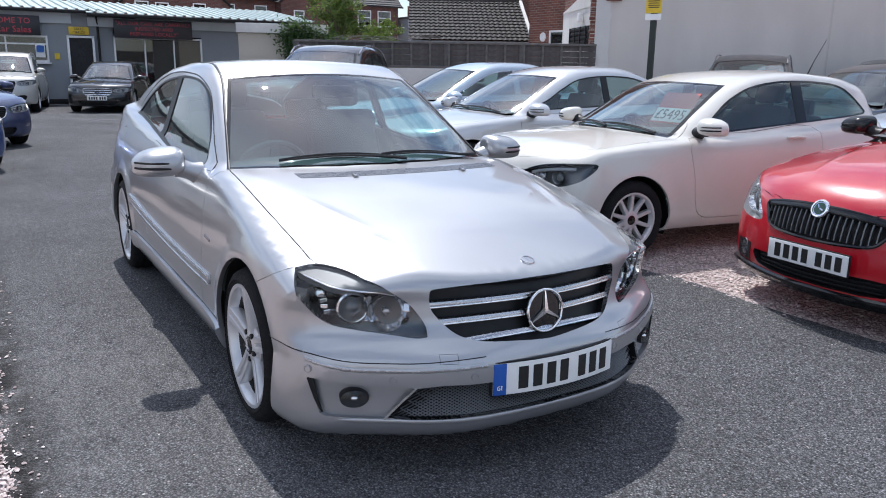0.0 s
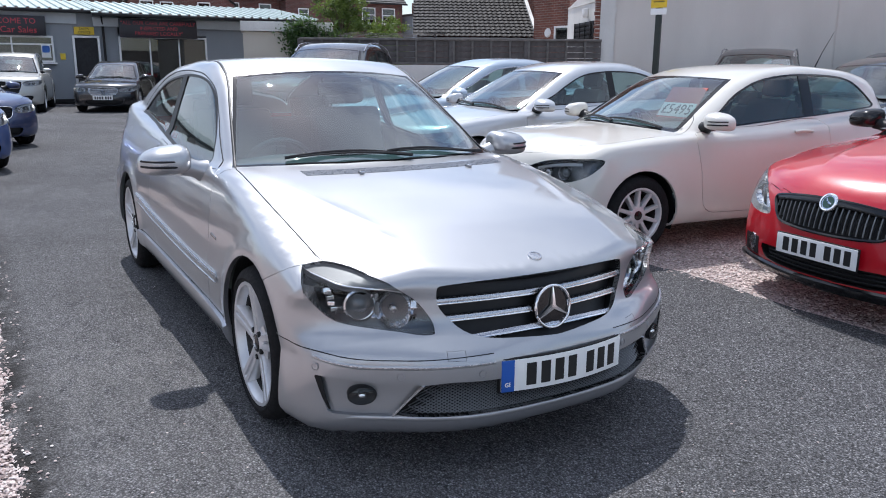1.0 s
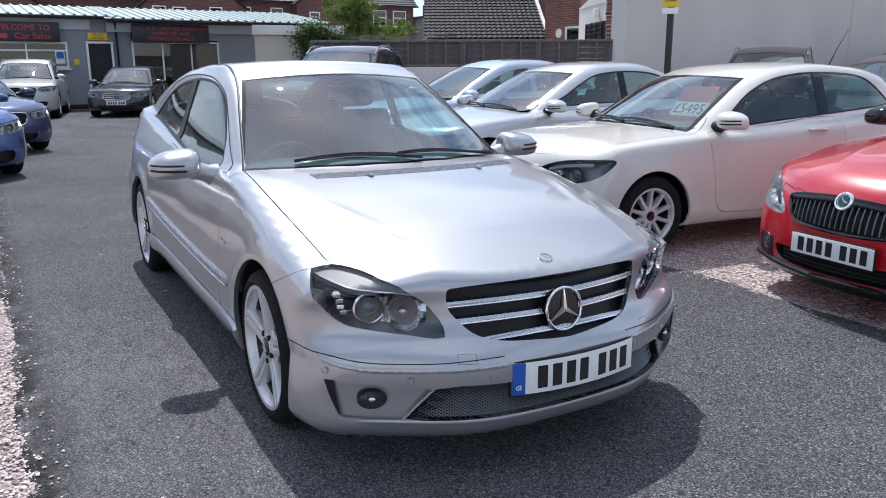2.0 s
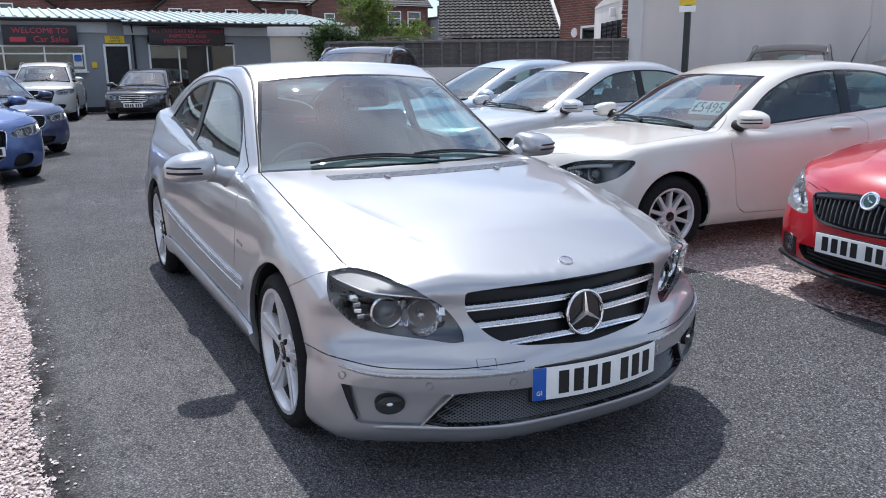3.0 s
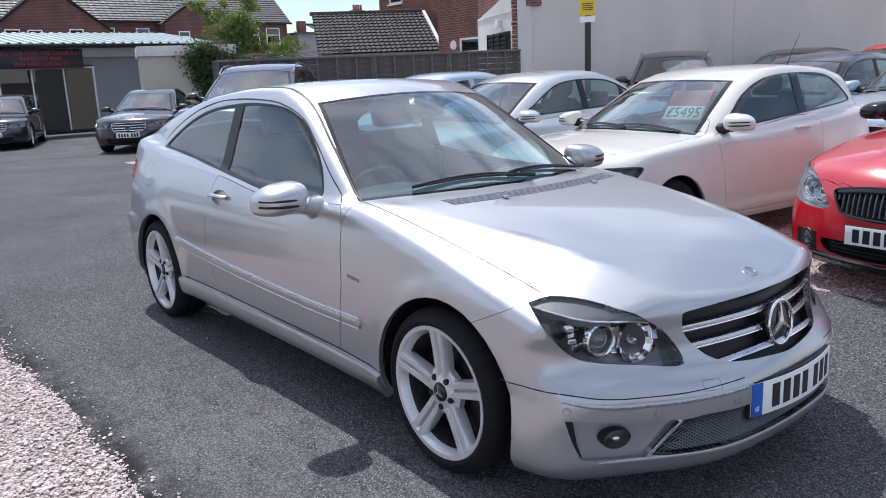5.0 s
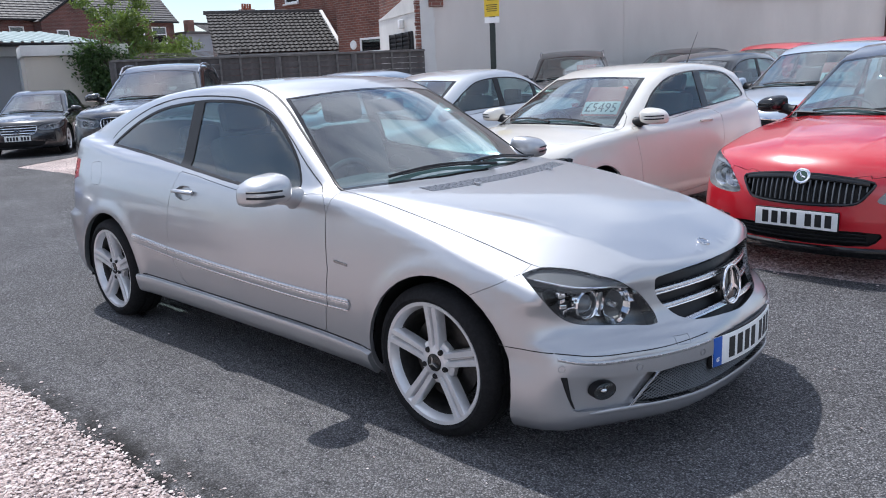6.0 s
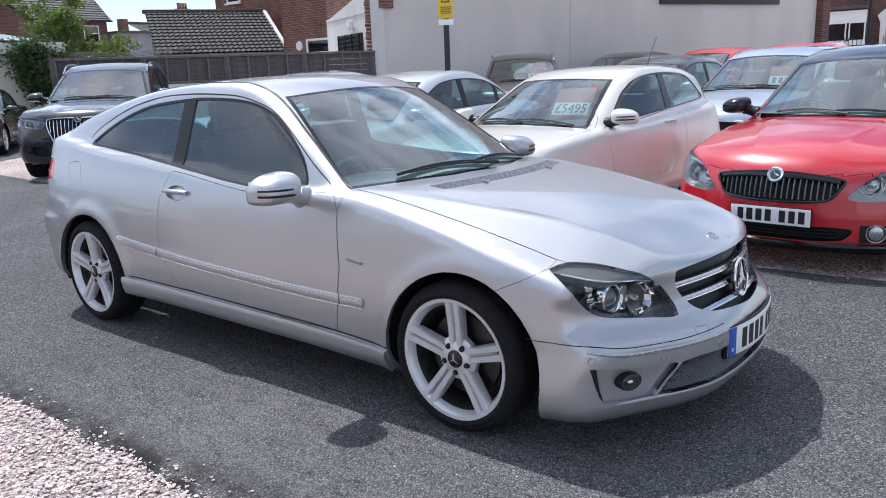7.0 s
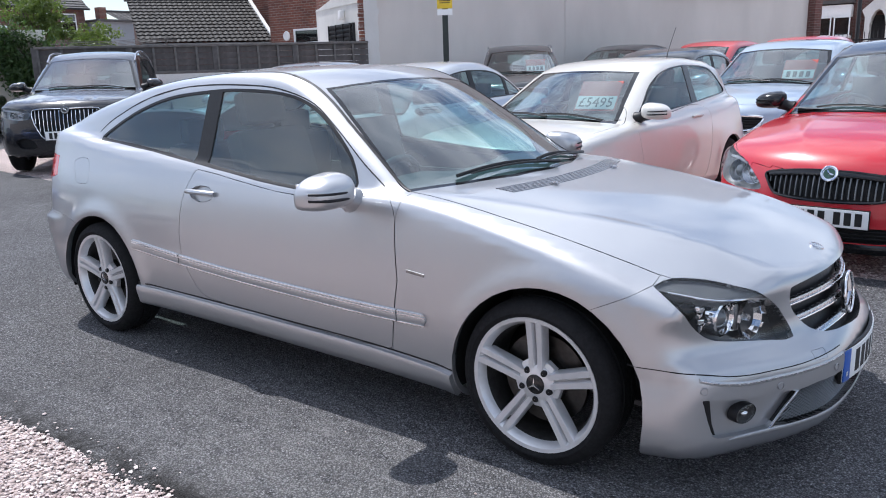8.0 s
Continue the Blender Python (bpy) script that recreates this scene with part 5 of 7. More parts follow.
def coupe_trim():
    F = hero_field
    grille = next(o for o in hero.children if o.name.startswith("grille"))
    # grille slats with bright edges, and the round emblem
    for z, hw in ((0.618, 0.405), (0.562, 0.385), (0.508, 0.325)):
        pts = [on_front(F, -hw + 2 * hw * t / 14, z + 0.012 * (1 - (2 * t / 14 - 1) ** 2) - 0.012) for t in range(15)]
        part("grille_slat", moulding([(p - nn * 0.024, nn) for p, nn in pts], 0.0105, 0.014, (0, 0, 1)), SATIN, grille, "satin slat with a chrome edge")
        part("slat_edge", moulding([(p - nn * 0.010 + Vector((0, 0, -0.009)), nn) for p, nn in pts], 0.0035, 0.005, (0, 0, 1)), CHROME, grille)
    p, nn = on_front(F, 0.0, 0.560)
    nn = (nn + Vector((0.6, 0, -0.1))).normalized()
    here = Matrix.Translation(p + nn * 0.006) @ nn.to_track_quat("Y", "Z").to_matrix().to_4x4()
    em = part("emblem", lathe([(0.001, -0.004), (0.068, -0.004), (0.072, -0.012)], 40), GLOSS_BLACK, grille, "dark round emblem with a chrome ring")
    em.matrix_local = here
    ring = sweep([(0.0735 * math.cos(a), 0.002, 0.0735 * math.sin(a)) for a in (2 * math.pi * k / 48 for k in range(49))], 0.0055, 10, 1.0, False)
    part("emblem_ring", ring, CHROME, em)
    star = bmesh.new()
    for k in range(3):
        merge(star, spoke(math.radians(90 + 120 * k), 0.0, 0.070, 0.0105, 0.0025, 0.006, 0.002, 0.006))
    part("emblem_star", star, CHROME, em)
    p, nn = on_top(F, 0.700, 0.005)
    bd = part("bonnet_badge", lathe([(0.001, 0.004), (0.018, 0.004), (0.0185, 0.0055), (0.024, 0.005), (0.0265, 0.0)], 32), SATIN, hero, "small round enamel badge")
    bd.matrix_local = Matrix.Translation(p) @ nn.to_track_quat("Y", "X").to_matrix().to_4x4()
    # bumper seam and bright strips
    def across(y0, y1, zf, n=22):
        return [on_front(F, y0 + (y1 - y0) * t / n, zf(y0 + (y1 - y0) * t / n)) for t in range(n + 1)]
    low_seam = curve([(0.0, 0.448), (0.30, 0.445), (0.53, 0.434), (0.70, 0.440), (0.78, 0.457), (0.84, 0.462)])
    low_strip = curve([(0.0, 0.418), (0.30, 0.418), (0.55, 0.410), (0.69, 0.414), (0.755, 0.429), (0.79, 0.442)])
    seam_z = lambda y: float(low_seam(abs(y)))
    strip_z = lambda y: float(low_strip(abs(y)))
    for a, b in ((-0.785, -0.26), (0.26, 0.785)):
        part("bumper_seam", moulding([(q - m * 0.0035, m) for q, m in across(a, b, seam_z)], 0.0022, 0.004, (0, 0, 1)), TRIM, hero)
        part("bumper_strip", moulding(across(a, b, strip_z), 0.0075, 0.0035, (0, 0, 1)), SILVER, hero, "bright trimmed bumper strip")
        sd = 1 if a > 0 else -1
        part("bumper_seam", moulding([(q - m * 0.0035, m) for q, m in (on_body(F, 0.345 + 0.20 * t / 10, 0.462 - 0.004 * (t / 10) ** 3, sd) for t in range(11))], 0.0022, 0.004, (0, 0, 1)), TRIM, hero)
        part("strip_line", moulding([(q + m * 0.0025, m) for q, m in across(a, b, strip_z)], 0.0022, 0.0025, (0, 0, 1)), SATIN, hero)
    part("bumper_lip", moulding(across(-0.70, 0.70, lambda y: 0.229, 40), [0.002] + [0.008] * 39 + [0.002], 0.003, (0, 0, 1)), SILVER, hero)
    for y, z in ((0.781, 0.406), (0.548, 0.379), (0.306, 0.385)):
        for sg in (1, -1):
            q, m = on_front(F, sg * y, z)
            o = part("parking_sensor", lathe([(0.001, 0.002), (0.0095, 0.002), (0.010, 0.0005), (0.0115, 0.0005), (0.0118, 0.003), (0.013, 0.001)], 20), SILVER, hero)
            o.matrix_local = Matrix.Translation(q) @ m.to_track_quat("Y", "Z").to_matrix().to_4x4()
    lo = next(o for o in hero.children if o.name.startswith("lower_intake"))
    wires = bmesh.new()
    for sl in (-1, 1):
        for k in range(-46, 47):
            y0 = k * 0.0165
            pts = []
            for t in range(5):
                z = 0.240 + 0.112 * t / 4
                y = y0 + sl * (z - 0.30) * 1.55
                if abs(y) < 0.563 - (z - 0.24) * 0.80:
                    q, m = on_front(F, y, z)
                    pts.append(q - m * 0.022)
            if len(pts) > 1:
                merge(wires, sweep(pts, 0.0022, 4))
    part("intake_mesh", wires, MESH_METAL, lo, "silver diamond mesh")
    for sg in (1, -1):
        pts = [on_front(F, sg * (0.570 - 0.085 * t / 5), 0.240 + 0.110 * t / 5) for t in range(6)]
        part("intake_edge", moulding([(q + m * 0.002, m) for q, m in pts], 0.005, 0.004, (0, 1, 0)), CHROME, hero)
    # flank: rubbing strips, sills, badge, handles
    line = curve([(-0.45, 0.464), (-0.67, 0.463), (-1.2, 0.475), (-1.92, 0.510), (-2.56, 0.565)])
    sill = curve([(-0.34, 0.232), (-0.64, 0.252), (-1.26, 0.268), (-2.4, 0.285)])
    for sg in (1, -1):
        for x0, x1 in ((-0.452, -0.588), (-0.594, -1.955), (-1.962, -2.34)):
            xs = np.linspace(x0, x1, max(14, int(abs(x1 - x0) / 0.05)))
            pl = [on_body(F, x, float(line(x)), sg) for x in xs]
            wide = [0.026 * math.sqrt(max(0.05, 1 - max(0.0, (float(x) + 0.478) / 0.026) ** 2)) for x in xs]
            st = part("side_moulding", moulding(pl, wide, 0.009, (0, 0, 1)), SILVER, hero, "silver rubbing strip with bright lines")
            for dz in (0.020, 0.010, -0.021):
                part("bright_line", moulding([(q + m * 0.0075 + Vector((0, 0, dz)), m) for q, m in pl], 0.0026, 0.003, (0, 0, 1)), CHROME, st)
        xs = np.linspace(-0.335, -2.33, 34)
        part("sill_groove", moulding([(q - m * 0.004, m) for q, m in (on_body(F, x, float(sill(x)) + 0.060, sg) for x in xs)], 0.005, 0.005, (0, 0, 1)), TRIM, hero, "dark gap above the sill")
        part("sill_cover", moulding([on_body(F, x, float(sill(x)), sg) for x in xs], 0.052, 0.020, (0, 0, 1)), SILVER, hero)
        pl = [on_body(F, -0.545 + 0.085 * t / 5, 0.643 - 0.008 * t / 5, sg) for t in range(6)]
        part("side_badge", moulding(pl, 0.006, 0.004, (0, 0, 1)), DARK_CHROME, hero, "small chrome wing badge")
    # bonnet vent in front of the screen
    vent = bmesh.new()
    for k in range(6):
        pts = []
        for t in range(25):
            y = -0.47 + 1.02 * t / 24
            q, m = on_top(F, -0.228 - 0.0145 * k - 0.30 * y * y, y)
            pts.append((q + m * 0.0005, m))
        merge(vent, moulding(pts, 0.0042, 0.0025, (1, 0, 0)))
    part("bonnet_vent", vent, GRILLE_GREY, hero, "slotted grey air vent")
    for y in (-0.24, 0.31):
        q, m = on_top(F, -0.235, y)
        part("washer_jet", boxes(((q.x, q.y, q.z + 0.006), (0.03, 0.022, 0.012), 0.004)), SATIN, hero)
    # dark sealing strips beside the screen and along the roof's edges
    run = [(-0.60, 0.690), (-0.80, 0.640), (-1.00, 0.590), (-1.22, 0.535), (-1.40, 0.515), (-1.8, 0.505), (-2.2, 0.50), (-2.6, 0.50), (-3.0, 0.515), (-3.25, 0.53)]
    edge_y = curve(run)
    for sg in (1, -1):
        pts = [on_top(F, x, sg * float(edge_y(x))) for x in np.linspace(-0.62, -3.22, 60)]
        part("roof_strip", moulding([(q - m * 0.0005, m) for q, m in pts], 0.0065, 0.003, (0, 1, 0)), TRIM, hero, "black sealing strip")
    arc = [(-0.696, 0.909), (-0.856, 1.008), (-1.036, 1.134), (-1.212, 1.245), (-1.411, 1.304), (-1.70, 1.329), (-1.935, 1.331), (-2.20, 1.313), (-2.45, 1.262), (-2.65, 1.192), (-2.80, 1.122), (-2.86, 1.08)]
    arc_z = curve([(-x, z) for x, z in arc])
    for sg in (1, -1):
        pts = [on_body(F, x, float(arc_z(-x)), sg) for x in np.linspace(-0.70, -2.85, 56)]
        part("door_seal", moulding([(q - m * 0.0015, m) for q, m in pts], 0.0036, 0.003, (0, 0, 1)), TRIM, hero, "black sealing line round the side windows")
    part("rear_view_mirror", boxes(((-1.05, 0.0, 1.245), (0.03, 0.23, 0.065), 0.012), ((-1.07, 0, 1.275), (0.02, 0.03, 0.03), 0.005)), TRIM, hero)


coupe_trim()

# ---------------------------------------------------------------- the other cars of the yard
TALL_HATCH = copy_spec(
    HATCH, base=2.46, belt=0.99, mid=-1.7,
    hood=[(1.0, 0.5), (0.84, 0.66), (0.75, 0.755), (0.5, 0.85), (0.1, 0.925), (-0.3, 0.975), (-0.6, 0.99), (-1.2, 0.99), (-2.0, 1.02), (-2.6, 1.04), (-3.0, 1.04), (-3.4, 0.9)],
    roof=[(0.9, 0.15), (0.1, 0.72), (-0.36, 0.99), (-0.75, 1.22), (-1.05, 1.39), (-1.25, 1.45), (-1.8, 1.495), (-2.3, 1.48), (-2.8, 1.40), (-2.98, 1.31), (-3.12, 1.02), (-3.3, 0.75)],
    screen=(-0.40, -0.61, 0.70, -1.04, -1.14, 0.56),
    windows=[(-0.74, 1.0), (-0.95, 1.15), (-1.1, 1.25), (-1.35, 1.34), (-1.75, 1.375), (-2.2, 1.365), (-2.55, 1.31), (-2.76, 1.10), (-2.70, 1.07), (-2.2, 1.04), (-1.4, 1.015)],
    lamp=[(0.27, -0.79, 0.80), (0.40, -0.72, 0.80), (0.53, -0.60, 0.735), (0.63, -0.52, 0.63), (0.60, -0.57, 0.57), (0.50, -0.70, 0.60), (0.36, -0.79, 0.70)],
    grille=[(-0.385, 0.655), (-0.2, 0.672), (0.0, 0.68), (0.2, 0.672), (0.385, 0.655), (0.35, 0.57), (0.27, 0.515), (0.0, 0.50), (-0.27, 0.515), (-0.35, 0.57)], rim_r=0.015,
    intake=[(-0.42, 0.37), (0.0, 0.375), (0.42, 0.37), (0.36, 0.275), (0.0, 0.27), (-0.36, 0.275)], intake_pair=False, plate_z=0.42, mirror=(-0.66, 0.98), line_z=0.78, screen_x=-0.48)
COMPACT = copy_spec(
    HATCH, radius=0.298, arch=0.335, rim=0.205, belt=0.925, lean=0.34,
    hood=[(1.0, 0.45), (0.84, 0.62), (0.74, 0.735), (0.5, 0.825), (0.1, 0.885), (-0.3, 0.915), (-0.6, 0.925), (-1.2, 0.945), (-2.0, 0.985), (-2.6, 1.02), (-3.0, 1.02), (-3.4, 0.9)],
    roof=[(0.9, 0.15), (0.15, 0.68), (-0.28, 0.915), (-0.7, 1.13), (-1.03, 1.285), (-1.25, 1.345), (-1.75, 1.395), (-2.3, 1.385), (-2.75, 1.33), (-2.95, 1.26), (-3.14, 1.02), (-3.3, 0.75)],
    screen=(-0.34, -0.55, 0.66, -1.05, -1.15, 0.50),
    windows=[(-0.66, 0.905), (-0.86, 1.04), (-1.06, 1.165), (-1.32, 1.265), (-1.70, 1.312), (-2.2, 1.305), (-2.5, 1.25), (-2.76, 1.065), (-2.72, 1.03), (-2.2, 0.993), (-1.4, 0.945), (-0.80, 0.905)],
    pillars=[(-1.80, -1.90)], mirror=(-0.66, 0.925), handle=(-1.66, 0.86),
    door=[(-0.56, 0.88), (-1.2, 0.915), (-1.93, 0.955), (-1.97, 0.7), (-1.86, 0.34), (-1.7, 0.27), (-0.72, 0.27), (-0.60, 0.34), (-0.56, 0.6)],
    bonnet=[(0.70, 0.0), (0.66, 0.3), (0.58, 0.46), (0.42, 0.60), (0.30, 0.70), (0.0, 0.735), (-0.4, 0.72), (-0.55, 0.69), (-0.66, 0.62), (-0.70, 0.4), (-0.70, 0.0)],
    lamp=[(0.30, -0.785, 0.715), (0.45, -0.69, 0.725), (0.62, -0.51, 0.70), (0.72, -0.38, 0.63), (0.70, -0.44, 0.56), (0.56, -0.64, 0.555), (0.42, -0.76, 0.61)])
RED_HATCH = copy_spec(
    TALL_HATCH, fold=(-0.5, 0.52, 0.72, 0.20, 0.11, 0.02),
    hood=[(1.0, 0.5), (0.84, 0.62), (0.77, 0.695), (0.70, 0.745), (0.5, 0.83), (0.1, 0.915), (-0.3, 0.96), (-0.6, 0.975), (-1.2, 0.985), (-2.0, 1.02), (-2.6, 1.04), (-3.0, 1.04), (-3.4, 0.9)],
    bonnet=[(0.82, 0.0), (0.80, 0.2), (0.745, 0.39), (0.68, 0.46), (0.60, 0.57), (0.47, 0.69), (0.33, 0.765), (0.0, 0.75), (-0.4, 0.73), (-0.61, 0.69), (-0.72, 0.62), (-0.76, 0.4), (-0.76, 0.0)],
    lamp=[(0.32, -0.79, 0.752), (0.40, -0.745, 0.742), (0.50, -0.67, 0.712), (0.59, -0.58, 0.672), (0.66, -0.49, 0.60), (0.692, -0.425, 0.525), (0.665, -0.50, 0.503), (0.57, -0.66, 0.512), (0.47, -0.76, 0.555), (0.38, -0.80, 0.65)],
    grille=[(-0.405, 0.63), (-0.2, 0.664), (0.0, 0.672), (0.2, 0.664), (0.405, 0.63), (0.385, 0.57), (0.33, 0.508), (0.2, 0.49), (0.0, 0.485), (-0.2, 0.49), (-0.33, 0.508), (-0.385, 0.57)], rim_r=0.009,
    intake=[(-0.47, 0.328), (0.0, 0.334), (0.47, 0.328), (0.41, 0.248), (0.0, 0.242), (-0.41, 0.248)], plate_z=0.392, flank=[(0.0, -0.05), (0.18, -0.03), (0.25, -0.012), (0.45, 0.0), (0.6, -0.004), (0.75, -0.02), (0.88, -0.05), (1.0, -0.10)])

white_car, white_field = build_car("white_hatchback", COMPACT, pose(-2.03, 2.56, 0, 0, 0, -95.3), WHITE, "white three-door hatchback with a price card, parked on gravel", style="ten", grille="bars",
                                   step=0.045, around=100, fan=16, frame_mat=GLOSS_BLACK)
mast = on_top(white_field, -2.72, 0.0)[0]
part("aerial", sweep([mast, mast + Vector((-0.10, 0, 0.17)), mast + Vector((-0.235, 0, 0.36))], [0.008, 0.004, 0.0025], 6), TRIM, white_car)
red_car, red_field = build_car("red_hatchback", RED_HATCH, pose(0.456, 3.036, 0, 0, 0, -97), RED, "bright red hatchback with a dark blue roof", roof_colour=NAVY, grille="uprights", mirror_mat=GLOSS_BLACK, lamp_mat=LAMP_GREY,
                               step=0.045, around=100, fan=16)
bar = [on_front(red_field, -0.385 + 0.77 * t / 16, 0.655 - 0.030 * (t / 8 - 1) ** 2) for t in range(17)]
part("grille_bar", moulding(bar, 0.019, 0.008, (0, 0, 1)), GLOSS_BLACK, next(o for o in red_car.children if o.name.startswith("grille")), "gloss black bar above the grille")
for z in (0.268, 0.292, 0.314):
    slat = [on_front(red_field, -0.40 + 0.80 * t / 10, z) for t in range(11)]
    part("intake_slat", moulding([(q - m * 0.02, m) for q, m in slat], 0.004, 0.012, (0, 0, 1)), TRIM, red_car)
lip = [on_front(red_field, -0.74 + 1.48 * t / 20, 0.20) for t in range(21)]
part("front_splitter", moulding(lip, 0.035, 0.022, (0, 0, 1)), GLOSS_BLACK, red_car, "black lower splitter")
for sg in (1, -1):
    p, nn = on_front(red_field, sg * 0.60, 0.305)
    fg = part("fog_lamp", lathe([(0.001, 0.006), (0.035, 0.006), (0.046, 0.0), (0.06, 0.002), (0.062, -0.012)], 24), SATIN, red_car)
    fg.matrix_local = Matrix.Translation(p) @ nn.to_track_quat("Y", "Z").to_matrix().to_4x4()
    pts = [on_front(red_field, sg * (0.515 + 0.045 * k), 0.30) for k in range(5)]
    part("fog_surround", moulding([(q - m * 0.002, m) for q, m in pts], 0.055, 0.004, (0, 0, 1)), TRIM, red_car)

SALOON_4 = copy_spec(SALOON, rear_door=[(-1.97, 0.93), (-2.5, 0.95), (-2.78, 0.96), (-2.72, 0.80), (-2.48, 0.62), (-2.40, 0.40), (-2.35, 0.27), (-2.0, 0.26), (-1.97, 0.5)])
SUV_4 = copy_spec(SUV, rear_door=[(-1.97, 1.09), (-2.5, 1.12), (-2.85, 1.13), (-2.72, 0.95), (-2.45, 0.76), (-2.38, 0.50), (-2.3, 0.35), (-2.0, 0.34), (-1.97, 0.6)])
CARS = [
    ("silver_saloon", SALOON, (-4.55, 2.75, -92), ICE, "pale silver two-door saloon parked on gravel", dict(grille="kidney", step=0.06, around=80)),
    ("pale_blue_saloon", SALOON_4, (-7.15, 3.35, -94), PALE_BLUE, "pale blue four-door saloon parked on gravel", dict(grille="kidney", frame_mat=SATIN)),
    ("dark_estate", SUV_4, (-10.33, 3.56, -42), BLACK, "glossy black tall estate car with roof rails", dict(grille="chrome_uprights", rails=True)),
    ("black_coupe", SALOON, (-16.7, 4.1, -35), BLACK, "glossy black coupe beside the ivy", dict(grille="chrome_bars")),
    ("black_saloon", SALOON_4, (-21.5, 2.05, -20), BLACK, "glossy black saloon in front of the office", dict(grille="chrome_bars")),
    ("pale_estate", copy_spec(SUV_4), (-22.0, -0.45, -10), PEARL, "pale silver large estate car in front of the office", dict(grille="bars", rails=True)),
    ("blue_hatchback", HATCH, (-8.8, -2.06, 15), BLUE, "bright blue hatchback at the lane's edge", dict(grille="kidney")),
    ("deep_blue_saloon", SALOON, (-12.15, -1.5, 15), DEEP_BLUE, "deep blue saloon at the lane's edge", dict(grille="bars")),
    ("white_small_car", HATCH, (-6.5, -2.75, 15), WHITE, "white hatchback at the lane's edge", dict()),
    ("pale_hatchback", TALL_HATCH, (-1.36, 7.17, -95), PALE_BLUE, "pale blue hatchback in the second row", dict()),
    ("black_hatchback", TALL_HATCH, (-3.41, 7.83, -95), BLACK, "black hatchback in the second row", dict()),
    ("dark_people_carrier", SUV_4, (-6.5, 10.53, -58), GREY, "dark grey people carrier with roof rails", dict(rails=True)),
    ("charcoal_estate", SUV, (-6.8, 14.04, -95), GREY, "charcoal tall car near the pale wall", dict()),
    ("crimson_estate", SUV, (-4.7, 13.88, -100), MAROON, "red tall car near the pale wall", dict()),
    ("scarlet_estate", SUV, (-2.25, 12.0, -95), MAROON, "red tall car in the third row", dict()),
]
for nm, sp, (px, py, rz), col, lab, opts in CARS:
    big = {"dark_estate": 1.09, "dark_people_carrier": 1.06, "charcoal_estate": 1.05, "crimson_estate": 1.05, "scarlet_estate": 1.04, "pale_hatchback": 1.05, "black_hatchback": 1.02, "pale_blue_saloon": 1.035}.get(nm, 1.0)
    build_car(nm, sp, pose(px, py, 0, 0, 0, rz) @ Matrix.Scale(big, 4), col, lab, **opts)


def price_card(m, text, label):
    """A card behind a windscreen: red head, white price strip."""
    c = thing("price_card", m, label, "sign", "windscreen price cards")
    part("card", boxes(((0, 0, 0), (0.40, 0.006, 0.30), 0.002)), plain("card_red", (0.40, 0.06, 0.045), 0.6, 0, 0.1, 20), c)
    part("price_strip", boxes(((0, -0.005, -0.07), (0.38, 0.004, 0.13), 0.001)), plain("card_white", (0.55, 0.55, 0.54), 0.6, 0, 0.05, 20), c)
    if text:
        words(text, 0.135, INK, "price", c, pose(0, -0.008, -0.072, 90, 0, 0))
    else:
        for k in range(4):
            part("price_bar", boxes(((-0.12 + 0.08 * k, -0.008, -0.07), (0.05, 0.002, 0.085))), INK, c, smooth=False)
    return c


price_card(pose(-2.03, 2.56, 0, 0, 0, -95.3) @ pose(-0.86, 0.26, 1.08, 0, 0, 90) @ pose(0, 0, 0, -35, 0, 0), "£5495", "red and white price card reading 5495 pounds")
price_card(pose(-1.36, 7.17, 0, 0, 0, -95) @ pose(-0.84, 0.31, 1.18, 0, 0, 90) @ pose(0, 0, 0, -35, 0, 0), "", "red and white price card behind a windscreen")
price_card(pose(-6.5, 10.53, 0, 0, 0, -58) @ pose(-0.90, 0.30, 1.30, 0, 0, 90) @ pose(0, 0, 0, -35, 0, 0), "", "red and white price card behind a windscreen")

